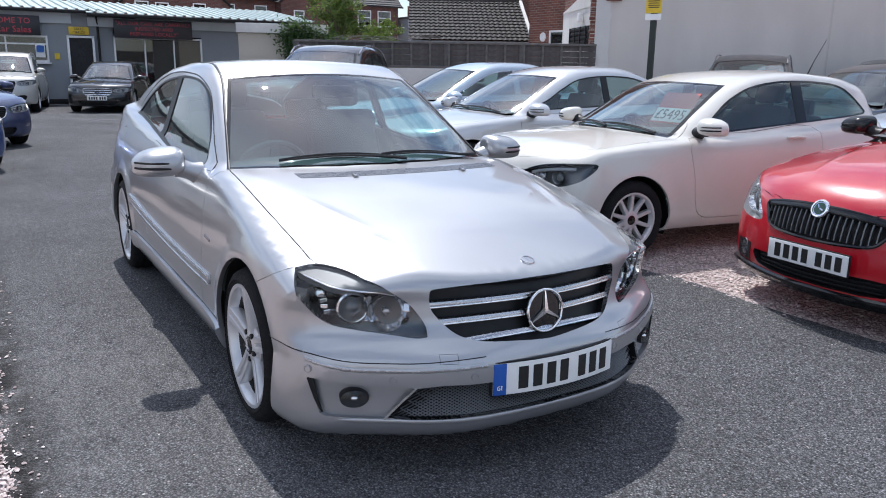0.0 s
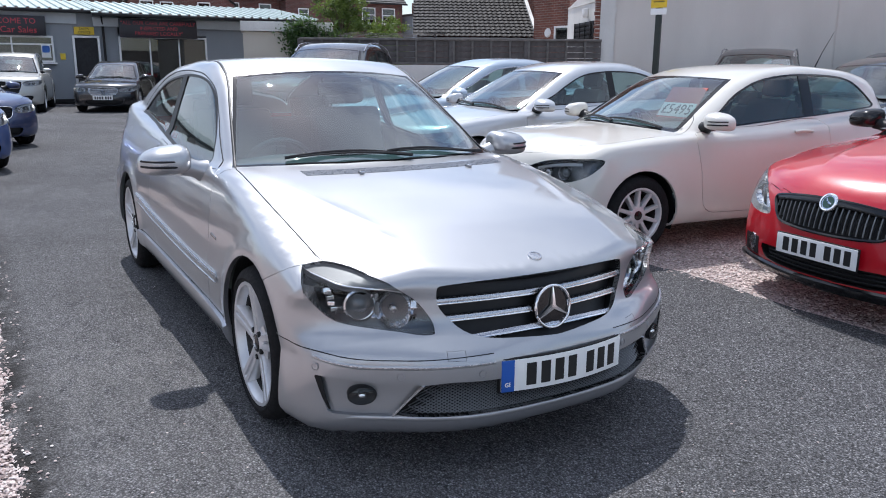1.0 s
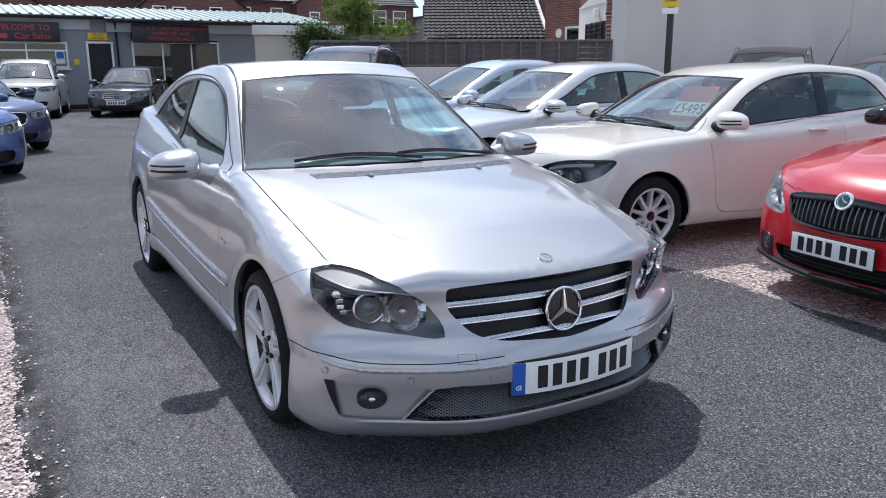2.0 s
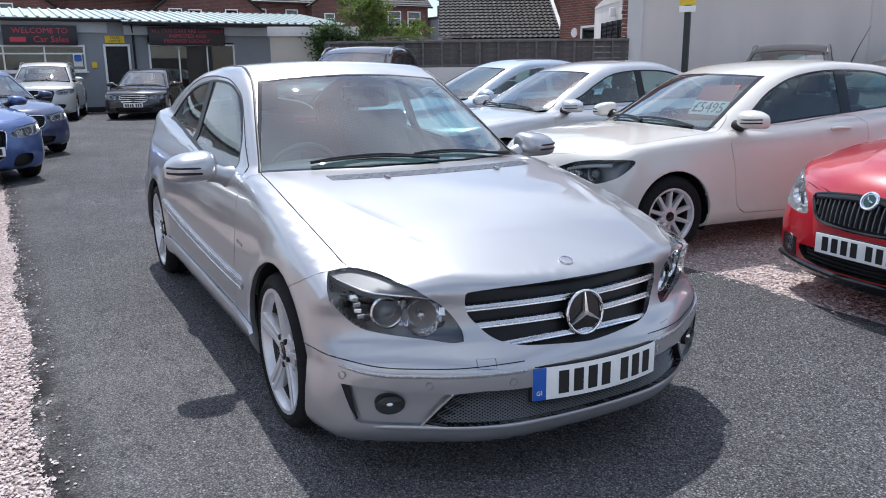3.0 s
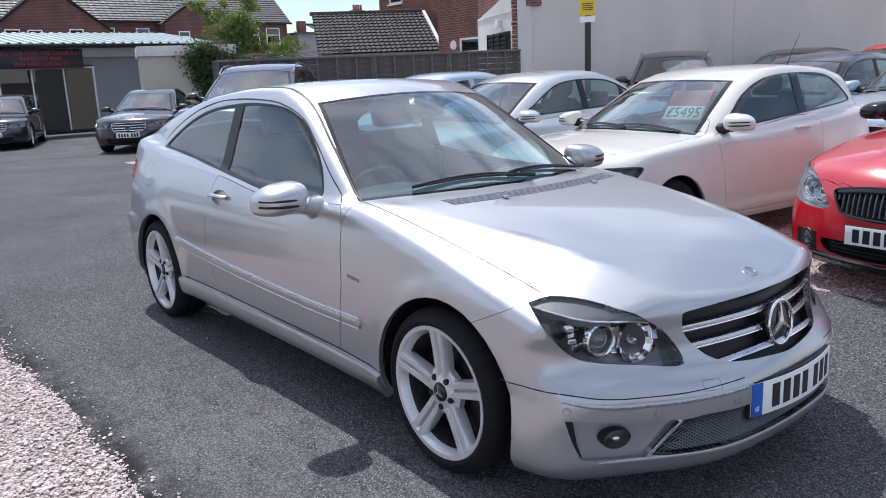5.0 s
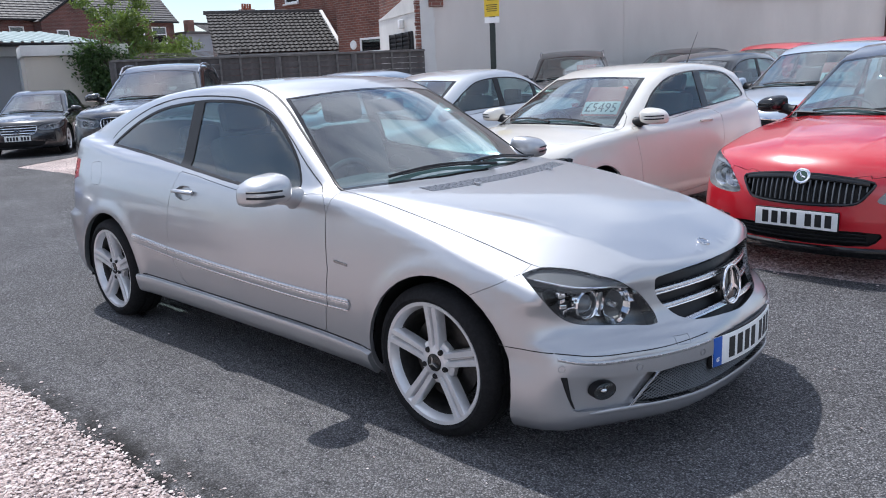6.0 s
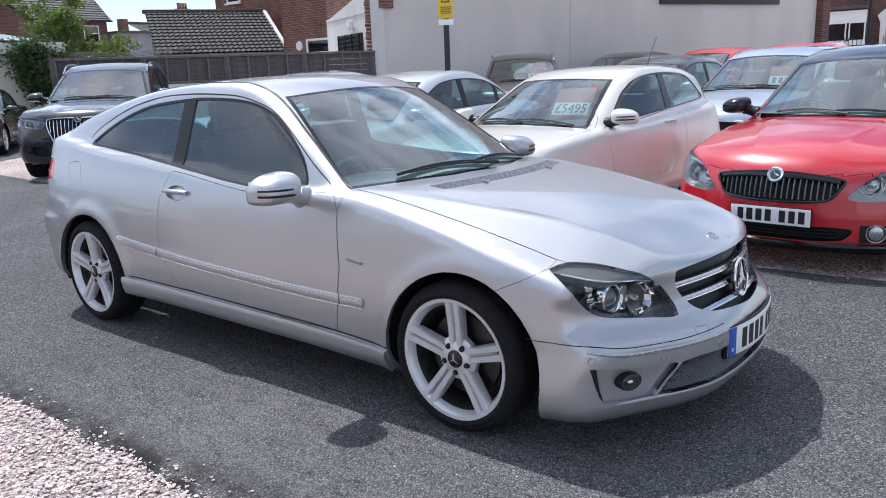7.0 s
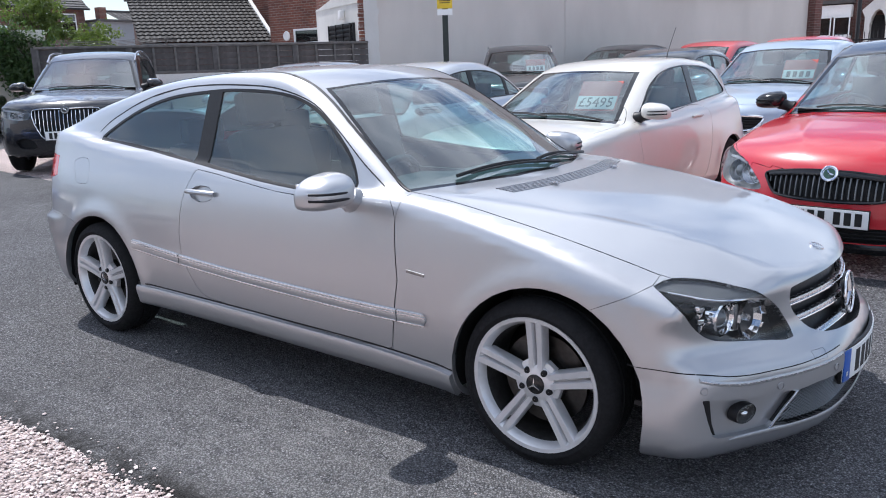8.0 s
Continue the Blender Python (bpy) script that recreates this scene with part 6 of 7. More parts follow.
# ---------------------------------------------------------------- ground
def stone_mix(name, dark, mid, light, scale, relief, patches=(), spec=0.5, gaps=0.0, verge=None):
    """Loose or bound stone: cells of mixed tone over a slow stain, with relief. patches: (x, y, radius, tone, amount) scuffs. gaps: depth of the dark binder between the stones. verge: where a ragged strip of dark dirt lies."""
    m, n, l, b = mat(name)
    co = n.new("ShaderNodeTexCoord")
    cells = n.new("ShaderNodeTexVoronoi")
    cells.inputs["Scale"].default_value = scale
    l.new(co.outputs["Object"], cells.inputs["Vector"])
    tone = n.new("ShaderNodeSeparateColor")
    l.new(cells.outputs["Color"], tone.inputs["Color"])
    col = ramp(n, l, tone.outputs["Red"], [(0.0, dark), (0.45, mid), (0.86, tuple(c * 1.5 for c in mid)), (1.0, light)])
    slow = ramp(n, l, grain(n, l, 0.7, 6.0, 0.62), [(0.3, (0.72,) * 3), (0.7, (1.28,) * 3)])
    fine = ramp(n, l, grain(n, l, scale * 0.35, 3.0), [(0.3, (0.8,) * 3), (0.7, (1.2,) * 3)])
    col = blend(n, l, 1.0, col, slow, "MULTIPLY")
    col = blend(n, l, 1.0, col, fine, "MULTIPLY")
    for px, py, r, tonecol, share in patches:
        d = n.new("ShaderNodeVectorMath")
        d.operation = "DISTANCE"
        d.inputs[1].default_value = (px, py, 0)
        l.new(co.outputs["Object"], d.inputs[0])
        k = n.new("ShaderNodeMapRange")
        k.inputs["From Min"].default_value, k.inputs["From Max"].default_value, k.inputs["To Min"].default_value, k.inputs["To Max"].default_value = r, r * 0.2, 0.0, 1.0
        l.new(d.outputs["Value"], k.inputs["Value"])
        streak = ramp(n, l, grain(n, l, 9.0, 9.0, 0.72, "Object", (0.7, 1.6, 1.0)), [(0.36, (0, 0, 0)), (0.72, (share,) * 3)])
        amount = blend(n, l, 1.0, k.outputs["Result"], streak, "MULTIPLY")
        col = blend(n, l, amount, col, tonecol)
    if gaps:
        binder = ramp(n, l, cells.outputs["Distance"], [(0.32, (1, 1, 1)), (0.62, (1 - gaps,) * 3)])
        col = blend(n, l, 1.0, col, binder, "MULTIPLY")
    if verge is not None:
        axis, strip = n.new("ShaderNodeSeparateXYZ"), n.new("ShaderNodeMapRange")
        l.new(co.outputs["Object"], axis.inputs["Vector"])
        strip.inputs["From Min"].default_value, strip.inputs["From Max"].default_value, strip.inputs["To Min"].default_value, strip.inputs["To Max"].default_value = verge, verge + 0.16, 1.0, 0.0
        l.new(axis.outputs["Y"], strip.inputs["Value"])
        ragged = ramp(n, l, grain(n, l, 7.0, 8.0, 0.7), [(0.36, (0, 0, 0)), (0.56, (1, 1, 1))])
        col = blend(n, l, blend(n, l, 1.0, strip.outputs["Result"], ragged, "MULTIPLY"), col, (0.022, 0.02, 0.019))
    l.new(col, b.inputs["Base Color"])
    b.inputs["Roughness"].default_value, b.inputs["Specular IOR Level"].default_value = 0.78, spec
    crown = ramp(n, l, cells.outputs["Distance"], [(0.0, (1, 1, 1)), (0.8, (0, 0, 0))])
    bump(n, l, crown, b, 0.8, relief)
    return m


TARMAC = stone_mix("tarmac", (0.044, 0.044, 0.046), (0.158, 0.156, 0.164), (0.44, 0.435, 0.44), 140.0, 0.014,
                   ((-0.75, -1.32, 0.60, (0.27, 0.262, 0.245), 0.55), (-0.4, -1.9, 3.6, (0.33, 0.322, 0.322), 0.8), (-3.6, -0.6, 1.8, (0.16, 0.155, 0.15), 0.5), (-12.0, 1.0, 4.0, (0.18, 0.175, 0.17), 0.7)), 0.22, 0.6, -1.63)
GRAVEL = stone_mix("gravel_bed", (0.23, 0.18, 0.165), (0.47, 0.38, 0.355), (0.70, 0.62, 0.59), 60.0, 0.03)


def pebble_material():
    m, n, l, b = mat("pebble")
    rnd = n.new("ShaderNodeNewGeometry")
    l.new(ramp(n, l, rnd.outputs["Random Per Island"], [(0.0, (0.24, 0.185, 0.17)), (0.3, (0.50, 0.40, 0.375)), (0.7, (0.64, 0.54, 0.51)), (1.0, (0.76, 0.70, 0.67))]), b.inputs["Base Color"])
    b.inputs["Roughness"].default_value = 0.85
    return m


PEBBLE = pebble_material()
ground = part("ground", boxes(((0, 0, -0.062), (1600, 1600, 0.1))), GRAVEL, None, smooth=False)
tagged(ground, "pinkish grey gravel yard", "ground", kind="structure")


def lane():
    """The tarmac: one sheet with ragged edges, a finger's width above the gravel."""
    bm = bmesh.new()
    rows = []
    for k in range(561):
        x = 16.0 - 0.075 * k
        lo = -1.66 + 0.045 * noise.noise((x * 0.9, 3.1, 0)) + 0.03 * noise.noise((x * 5.0, 1.7, 0)) + 0.014 * noise.noise((x * 19, 0.3, 0))
        hi = 2.36 + 0.05 * noise.noise((x * 0.8, 8.1, 0)) + 0.03 * noise.noise((x * 5.0, 6.7, 0)) + 0.014 * noise.noise((x * 19, 5.3, 0)) + 0.4 * max(0, min(1, (-x - 8) / 4))
        if x < -14:
            lo, hi = lo - 3.0 * min(1, (-14 - x) / 2), hi + 8.0 * min(1, (-14 - x) / 5)
        rows.append([bm.verts.new((x, lo - 0.03, -0.02)), bm.verts.new((x, lo, 0.0)), bm.verts.new((x, hi, 0.0)), bm.verts.new((x, hi + 0.03, -0.02))])
    for a, b in zip(rows, rows[1:]):
        for k in range(3):
            bm.faces.new((a[k], b[k], b[k + 1], a[k + 1]))
    bmesh.ops.recalc_face_normals(bm, faces=bm.faces)
    return tagged(part("road", bm, TARMAC, None, smooth=False), "dark grey tarmac lane, worn and dusty", "road", kind="structure")


lane()


def scatter(name, label, spots, material, big):
    """Many small uneven stones in one mesh."""
    rs = np.random.RandomState(7)
    base = np.array([(1, 0, 0), (-1, 0, 0), (0, 1, 0), (0, -1, 0), (0, 0, 1), (0, 0, -1), (.6, .6, .55), (-.6, .6, .5), (.6, -.6, .5), (-.6, -.6, .55)], float)
    tri = [(4, 6, 7), (4, 8, 6), (4, 7, 9), (4, 9, 8), (0, 6, 8), (2, 7, 6), (1, 9, 7), (3, 8, 9), (0, 2, 6), (2, 1, 7), (1, 3, 9), (3, 0, 8)]
    n = len(spots)
    size = big * (0.5 + 0.8 * rs.rand(n, 1, 1) ** 1.8)
    ang = rs.rand(n) * 6.283
    v = base[None] * (0.75 + 0.5 * rs.rand(n, len(base), 3)) * size * np.stack([np.ones(n), 0.6 + 0.4 * rs.rand(n), 0.4 + 0.35 * rs.rand(n)], 1)[:, None, :]
    c, s = np.cos(ang)[:, None], np.sin(ang)[:, None]
    x, y = v[..., 0] * c - v[..., 1] * s, v[..., 0] * s + v[..., 1] * c
    v = np.stack([x, y, v[..., 2]], -1) + spots[:, None, :]
    f = (np.array(tri)[None] + (np.arange(n) * len(base))[:, None, None]).reshape(-1, 3)
    me = bpy.data.meshes.new(name)
    me.from_pydata(v.reshape(-1, 3).tolist(), [], f.tolist())
    me.materials.append(material)
    return tagged(new(name, me), label, "gravel", kind="stuff")


def strip_spots(n, x0, x1, edge, away, seed, spill=0.05):
    rs = np.random.RandomState(seed)
    x = x0 + (x1 - x0) * rs.rand(n)
    d = rs.rand(n) ** 1.5 * abs(away)
    y = edge + np.sign(away) * d
    out = rs.rand(n) < 0.008
    y = np.where(out, edge - np.sign(away) * rs.rand(n) ** 2 * spill * 2.2, y)
    z = np.where(out, 0.004, -0.010 + 0.008 * rs.rand(n))
    return np.stack([x, y, z], 1)


scatter("gravel", "loose pinkish gravel along the lane's edge", np.concatenate([strip_spots(26000, -4.5, 1.2, -1.64, -1.2, 3), strip_spots(6000, -9, -4.5, -1.64, -1.0, 4)]), PEBBLE, 0.0088)
scatter("gravel_bank", "loose pinkish gravel under the parked row", np.concatenate([strip_spots(9000, -3.2, 1.6, 2.34, 1.6, 5), strip_spots(3000, -12.5, -9, 2.7, 1.6, 6)]), PEBBLE, 0.0105)
rs = np.random.RandomState(11)
scatter("grit", "pale grit lying on the tarmac", np.stack([-4.5 + 7.5 * rs.rand(260), -1.6 + 3.9 * rs.rand(260), np.full(260, 0.002)], 1), PEBBLE, 0.005)

# ---------------------------------------------------------------- walls and buildings
def rendered(name, col, streak=0.12):
    m, n, l, b = mat(name)
    big = ramp(n, l, grain(n, l, 0.8, 6.0, 0.6, "Object", (1, 1, 0.35)), [(0.3, tuple(c * (1 - streak) for c in col)), (0.7, tuple(min(1, c * (1 + streak * 0.5)) for c in col))])
    fine = ramp(n, l, grain(n, l, 60.0, 3.0), [(0.3, (0.93,) * 3), (0.7, (1.07,) * 3)])
    l.new(blend(n, l, 1.0, big, fine, "MULTIPLY"), b.inputs["Base Color"])
    b.inputs["Roughness"].default_value = 0.88
    bump(n, l, grain(n, l, 25.0, 5.0), b, 0.25, 0.01)
    return m


def bricks(name, a, b2, mortar, scale=1.0):
    """Brickwork with real brick size on upright walls, by their two horizontal axes and height."""
    m, n, l, b = mat(name)
    co = n.new("ShaderNodeTexCoord")
    sep, add, com = n.new("ShaderNodeSeparateXYZ"), n.new("ShaderNodeMath"), n.new("ShaderNodeCombineXYZ")
    l.new(co.outputs["Object"], sep.inputs["Vector"])
    l.new(sep.outputs["X"], add.inputs[0])
    l.new(sep.outputs["Y"], add.inputs[1])
    l.new(add.outputs["Value"], com.inputs["X"])
    l.new(sep.outputs["Z"], com.inputs["Y"])
    t = n.new("ShaderNodeTexBrick")
    t.inputs["Scale"].default_value, t.inputs["Brick Width"].default_value, t.inputs["Row Height"].default_value, t.inputs["Mortar Size"].default_value = 1.0, 0.225, 0.075, 0.007
    t.inputs["Color1"].default_value, t.inputs["Color2"].default_value, t.inputs["Mortar"].default_value = (*a, 1), (*b2, 1), (*mortar, 1)
    l.new(com.outputs["Vector"], t.inputs["Vector"])
    slow = ramp(n, l, grain(n, l, 1.1, 5.0), [(0.3, (0.7,) * 3), (0.7, (1.25,) * 3)])
    l.new(blend(n, l, 1.0, t.outputs["Color"], slow, "MULTIPLY"), b.inputs["Base Color"])
    b.inputs["Roughness"].default_value = 0.88
    bump(n, l, t.outputs["Fac"], b, -0.4, 0.01)
    return m


CREAM = rendered("cream_render", (0.62, 0.58, 0.535))
WHITEWASH = rendered("whitewash", (0.66, 0.65, 0.62), 0.22)
OFFICE_GREY = rendered("office_grey_paint", (0.26, 0.28, 0.30))
OFFICE_PALE = rendered("office_pale_paint", (0.46, 0.49, 0.51))
BEIGE = rendered("beige_panel", (0.52, 0.48, 0.41))
RED_BRICK = bricks("red_brick", (0.20, 0.070, 0.045), (0.13, 0.048, 0.036), (0.24, 0.20, 0.17))
DARK_BRICK = bricks("dark_brick", (0.13, 0.048, 0.038), (0.085, 0.036, 0.030), (0.16, 0.135, 0.12))
TILE = plain("concrete_tile", (0.020, 0.018, 0.017), 0.8, 0, 0.35, 3, relief=0.003)
SLATE = plain("slate", (0.060, 0.056, 0.055), 0.6, 0, 0.3, 2, relief=0.003)
SHEET = plain("roof_sheet", (0.37, 0.44, 0.42), 0.45, 0.2, 0.10, 2)
TIMBER = plain("weathered_timber", (0.085, 0.078, 0.075), 0.85, 0, 0.35, 5, relief=0.002)
BATTEN = plain("weathered_batten", (0.13, 0.122, 0.115), 0.85, 0, 0.3, 6, relief=0.002)
UPVC = plain("white_frame", (0.78, 0.78, 0.77), 0.35, 0, 0.05, 10)
PANE = glass("window_glass", (0.30, 0.33, 0.33), 0.10, 0.02)
# Near-black: stands in for the shade of rooms; also real dark doors and shutter
DARK = plain("room_shade_dark_paint", (0.02, 0.02, 0.022), 0.8, 0, 0.2, 5)
IRON = plain("black_iron", (0.015, 0.015, 0.016), 0.5, 0.3, 0.2, 30)
BOARD = plain("sign_board", (0.012, 0.011, 0.018), 0.35, 0, 0.1, 10)
SIGN_RED = plain("sign_red", (0.50, 0.04, 0.06), 0.5, 0, 0.1, 20)
YELLOW = plain("sign_yellow", (0.72, 0.50, 0.03), 0.5, 0, 0.08, 20)
SIGN_BLUE = plain("sign_blue", (0.04, 0.14, 0.45), 0.5, 0, 0.08, 20)
TERRACOTTA = plain("terracotta", (0.28, 0.09, 0.05), 0.8, 0, 0.25, 20)


def window(parent, m, w, h, bars=(), frame_mat=None):
    """A window in its wall: frame, sill, pane, and a near-black sheet painted as the unlit room. Its face is -y, its
    middle at m.
    """
    fw = 0.06
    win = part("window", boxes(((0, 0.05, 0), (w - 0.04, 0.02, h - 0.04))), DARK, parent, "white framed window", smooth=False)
    win.matrix_local = m
    bars = [((0, 0, h / 2 - fw / 2), (w, 0.07, fw), 0.006), ((0, 0, -h / 2 + fw / 2), (w, 0.07, fw), 0.006), ((-w / 2 + fw / 2, 0, 0), (fw, 0.07, h - 2 * fw), 0.006),
            ((w / 2 - fw / 2, 0, 0), (fw, 0.07, h - 2 * fw), 0.006)] + [((-w / 2 + w * t, 0, 0), (fw * 0.8, 0.066, h - 2 * fw), 0.005) if kind == "v" else
                                                                       ((0, 0, -h / 2 + h * t), (w - 2 * fw, 0.062, fw * 0.8), 0.005) for kind, t in bars]
    for bar in bars:
        part("frame_bar", boxes(bar), frame_mat or UPVC, win)
    part("pane", boxes(((0, 0.0, 0), (w - 0.08, 0.006, h - 0.08))), PANE, win, smooth=False)
    part("sill", boxes(((0, -0.06, -h / 2 - 0.03), (w + 0.1, 0.12, 0.05), 0.01)), frame_mat or UPVC, win)
    return win


FACE_X = Matrix.Rotation(radians(90), 4, "Z")      # turns a -y face to look along +x

# tall rendered building beside the yard
wall_dir = Vector((0.4553, 0.8903, 0))
turned = math.degrees(math.atan2(wall_dir.y, wall_dir.x))
tall = pose(-10.74, 11.05, 0, 0, 0, turned)
w1 = part("wall_tall", boxes(((7.35, 0.2, 3.6), (14.7, 0.4, 7.2))), CREAM, None, smooth=False)
w1.matrix_world = tall
tagged(w1, "tall cream rendered side wall, faintly stained", "wall", kind="structure")
pilaster = bmesh.new()
for k in range(58):
    wob = 0.05 * noise.noise((k * 0.6, 2.0, 0))
    box(pilaster, (-0.02 + wob * 0.5, -0.015, 0.06 + 0.121 * k), (0.34 + wob, 0.06, 0.123))
part("wall_corner", pilaster, WHITEWASH, w1, "whitewashed ragged brick corner", smooth=False)
raw = bmesh.new()
for k in range(75):
    box(raw, (-0.24 + 0.02 * noise.noise((k * 1.3, 5.0, 0)), 0.0, 0.05 + 0.095 * k), (0.14 + 0.05 * noise.noise((k * 0.9, 1.0, 0)), 0.07, 0.085), 0.006)
part("bare_brick_edge", raw, RED_BRICK, w1)
for sx in (5.4, 5.43):
    part("wall_seam", boxes(((sx, -0.004, 3.6), (0.012, 0.008, 7.0))), CREAM, w1, smooth=False)
part("dark_sign", boxes(((10.7, -0.04, 3.22), (4.6, 0.08, 0.42), 0.01)), BOARD, w1)
part("end_pier", boxes(((14.87, 0.0, 3.0), (0.32, 0.5, 6.0), 0.01)), DARK_BRICK, w1)
end = part("wall_end", boxes(((-1.85, 0.2, 1.45), (3.7, 0.4, 2.9))), WHITEWASH, None, smooth=False)
end.matrix_world = pose(-10.78, 11.03, 0, 0, 0, turned - 90)
tagged(end, "whitewashed gable end with a dark shutter", "wall", kind="structure")
up = part("gable_brick", boxes(((-1.85, 0.24, 4.9), (3.9, 0.36, 4.0))), RED_BRICK, end, smooth=False)
slant = bmesh.new()
vs = [slant.verts.new(c) for c in ((-3.7, -0.02, 2.85), (-0.1, -0.02, 2.85), (-0.1, -0.02, 3.45), (-3.7, 0.06, 2.85), (-0.1, 0.06, 2.85), (-0.1, 0.06, 3.45))]
for f in ((0, 1, 2), (3, 5, 4), (0, 2, 5, 3), (1, 4, 5, 2), (0, 3, 4, 1)):
    slant.faces.new([vs[i] for i in f])
bmesh.ops.recalc_face_normals(slant, faces=slant.faces)
part("render_slope", slant, WHITEWASH, end, smooth=False)
sh = boxes(((-1.78, -0.02, 2.145), (1.75, 0.08, 0.54), 0.01))
part("shutter", sh, DARK, end, "dark louvred shutter")
for k in range(5):
    part("louvre", boxes(((-1.78, -0.07, 1.935 + 0.105 * k), (1.66, 0.03, 0.07), 0.008)), TRIM, end)
for k in range(4):
    part("shutter_bar", boxes(((-2.55 + 0.51 * k, -0.085, 2.145), (0.05, 0.03, 0.54), 0.006)), TRIM, end)
part("outside_light", boxes(((-1.6, -0.08, 2.63), (0.16, 0.12, 0.22), 0.03)), UPVC, end)

# panel fence on a low pale wall at the back of the yard
FENCE = pose(-14.2, 5.02, 0, 0, 0, 58.97)
low = part("wall_under_fence", boxes(((3.4, 0.06, 0.68), (6.8, 0.2, 1.36))), WHITEWASH, None, smooth=False)
low.matrix_world = FENCE
tagged(low, "low whitewashed wall under the timber fence", "wall", kind="structure")
fence = thing("fence", FENCE, "weathered dark timber panel fence on a low wall", "fence")
board_me = finish("board", boxes(((0.85, 0.03, 0), (1.69, 0.02, 0.122), 0.004)), TIMBER)
batten_me = finish("batten", boxes(((0, 0.0, 1.65), (0.045, 0.035, 0.50), 0.005)), BATTEN)
post_me = finish("post", boxes(((0, 0.03, 0.97), (0.10, 0.10, 1.92), 0.01)), TIMBER)
rail_me = finish("rail", boxes(((0.85, 0.01, 0), (1.70, 0.07, 0.05), 0.008)), BATTEN)
for k in range(4):
    for nm, me, x, z in [("post", post_me, 0.0, 0.0)] + [("board", board_me, 0.005, 1.46 + 0.127 * i + 0.006 * (k % 2)) for i in range(4)] + [("rail", rail_me, 0.0, 1.925), ("rail", rail_me, 0.0, 1.395)] + \
            [("batten", batten_me, 0.06 + 0.425 * i, 0.0) for i in range(4)]:
        o = new(nm, me)
        o.parent, o.location = fence, (1.7 * k + x, 0, z)

# added building across the lane, unseen behind the walker, pale to brighten reflections
opposite = part("unseen_wall_opposite", boxes(((-8.0, -17.0, 2.6), (34.0, 1.0, 5.2)), ((-14.0, -17.5, 5.9), (9.0, 1.6, 1.5)), ((4.0, -17.5, 5.7), (7.0, 1.6, 1.1))), CREAM, None, smooth=False)
tagged(opposite, "unseen pale building across the yard, added for reflections", "wall", kind="structure")

# sign on its post
post = thing("sign_post", pose(-7.1, 8.8, 0, 0, 0, 32), "dark square post with a yellow warning sign", "sign post")
part("post", boxes(((0, 0, 1.5), (0.10, 0.10, 3.0), 0.008)), plain("green_post", (0.015, 0.022, 0.018), 0.5, 0, 0.2, 20), post)
part("warning_sign", boxes(((0, -0.06, 2.60), (0.27, 0.012, 0.50), 0.004)), YELLOW, post, "yellow warning sign")
part("notice", boxes(((0, -0.06, 2.285), (0.27, 0.012, 0.10), 0.003)), PLATE_WHITE, post)
tri_sign = bmesh.new()
for a in range(3):
    t0, t1 = math.radians(90 + 120 * a), math.radians(210 + 120 * a)
    merge(tri_sign, sweep([(0.085 * math.cos(t0), -0.07, 2.68 + 0.085 * math.sin(t0)), (0.085 * math.cos(t1), -0.07, 2.68 + 0.085 * math.sin(t1))], 0.009, 6))
part("triangle", tri_sign, INK, post)
for k in range(4):
    part("sign_bar", boxes(((0, -0.0675, 2.55 - 0.035 * k), (0.20 - 0.02 * (k % 2), 0.003, 0.014))), INK, post, smooth=False)

# ---------------------------------------------------------------- sales office
office = thing("office_building", pose(-26.5, 0, 0), "low grey office with a pale green sheet roof", "building")
part("wall", boxes(((-2.0, -3.05, 1.5), (4.0, 9.9, 3.0)), ((-2.0, 2.95, 2.6), (4.0, 2.1, 0.8)), ((-2.0, 7.05, 1.5), (4.0, 1.55, 3.0)), ((-2.0, 4.78, 2.65), (4.0, 3.0, 0.7)), ((-2.0, 2.975, 1.1), (4.0, 0.60, 2.2))), OFFICE_GREY, office, smooth=False)
part("side_wall", boxes(((-1.9, 8.9, 1.35), (4.0, 2.2, 2.7))), OFFICE_PALE, office, smooth=False)
# Near-black sheet: the shade inside the rooms put into its colour
part("room_shade_sheet", boxes(((-2.5, 4.0, 1.3), (0.1, 6.0, 2.6))), DARK, office, smooth=False)
part("fascia", boxes(((0.05, -2.6, 2.78), (0.10, 9.2, 0.34), 0.01), ((0.10, 6.3, 2.70), (0.16, 7.6, 0.30), 0.01)), OFFICE_PALE, office, smooth=False)


def ribbed(x0, z0, x1, z1, y0, y1, pitch=0.32):
    """A sloping sheet with raised ribs down the slope."""
    bm = bmesh.new()
    n = int((y1 - y0) / pitch)
    line = []
    for k in range(n):
        y = y0 + pitch * k
        line += [(y, 0.0), (y + pitch * 0.62, 0.0), (y + pitch * 0.70, 0.045), (y + pitch * 0.92, 0.045)]
    line.append((y0 + pitch * n, 0.0))
    a = [bm.verts.new((x0, y, z0 + h)) for y, h in line]
    b = [bm.verts.new((x1, y, z1 + h)) for y, h in line]
    c = [bm.verts.new((x0, y, z0 + h - 0.03)) for y, h in line]
    for k in range(len(line) - 1):
        bm.faces.new((a[k], b[k], b[k + 1], a[k + 1]))
        bm.faces.new((c[k], a[k], a[k + 1], c[k + 1]))
    bmesh.ops.recalc_face_normals(bm, faces=bm.faces)
    return bm


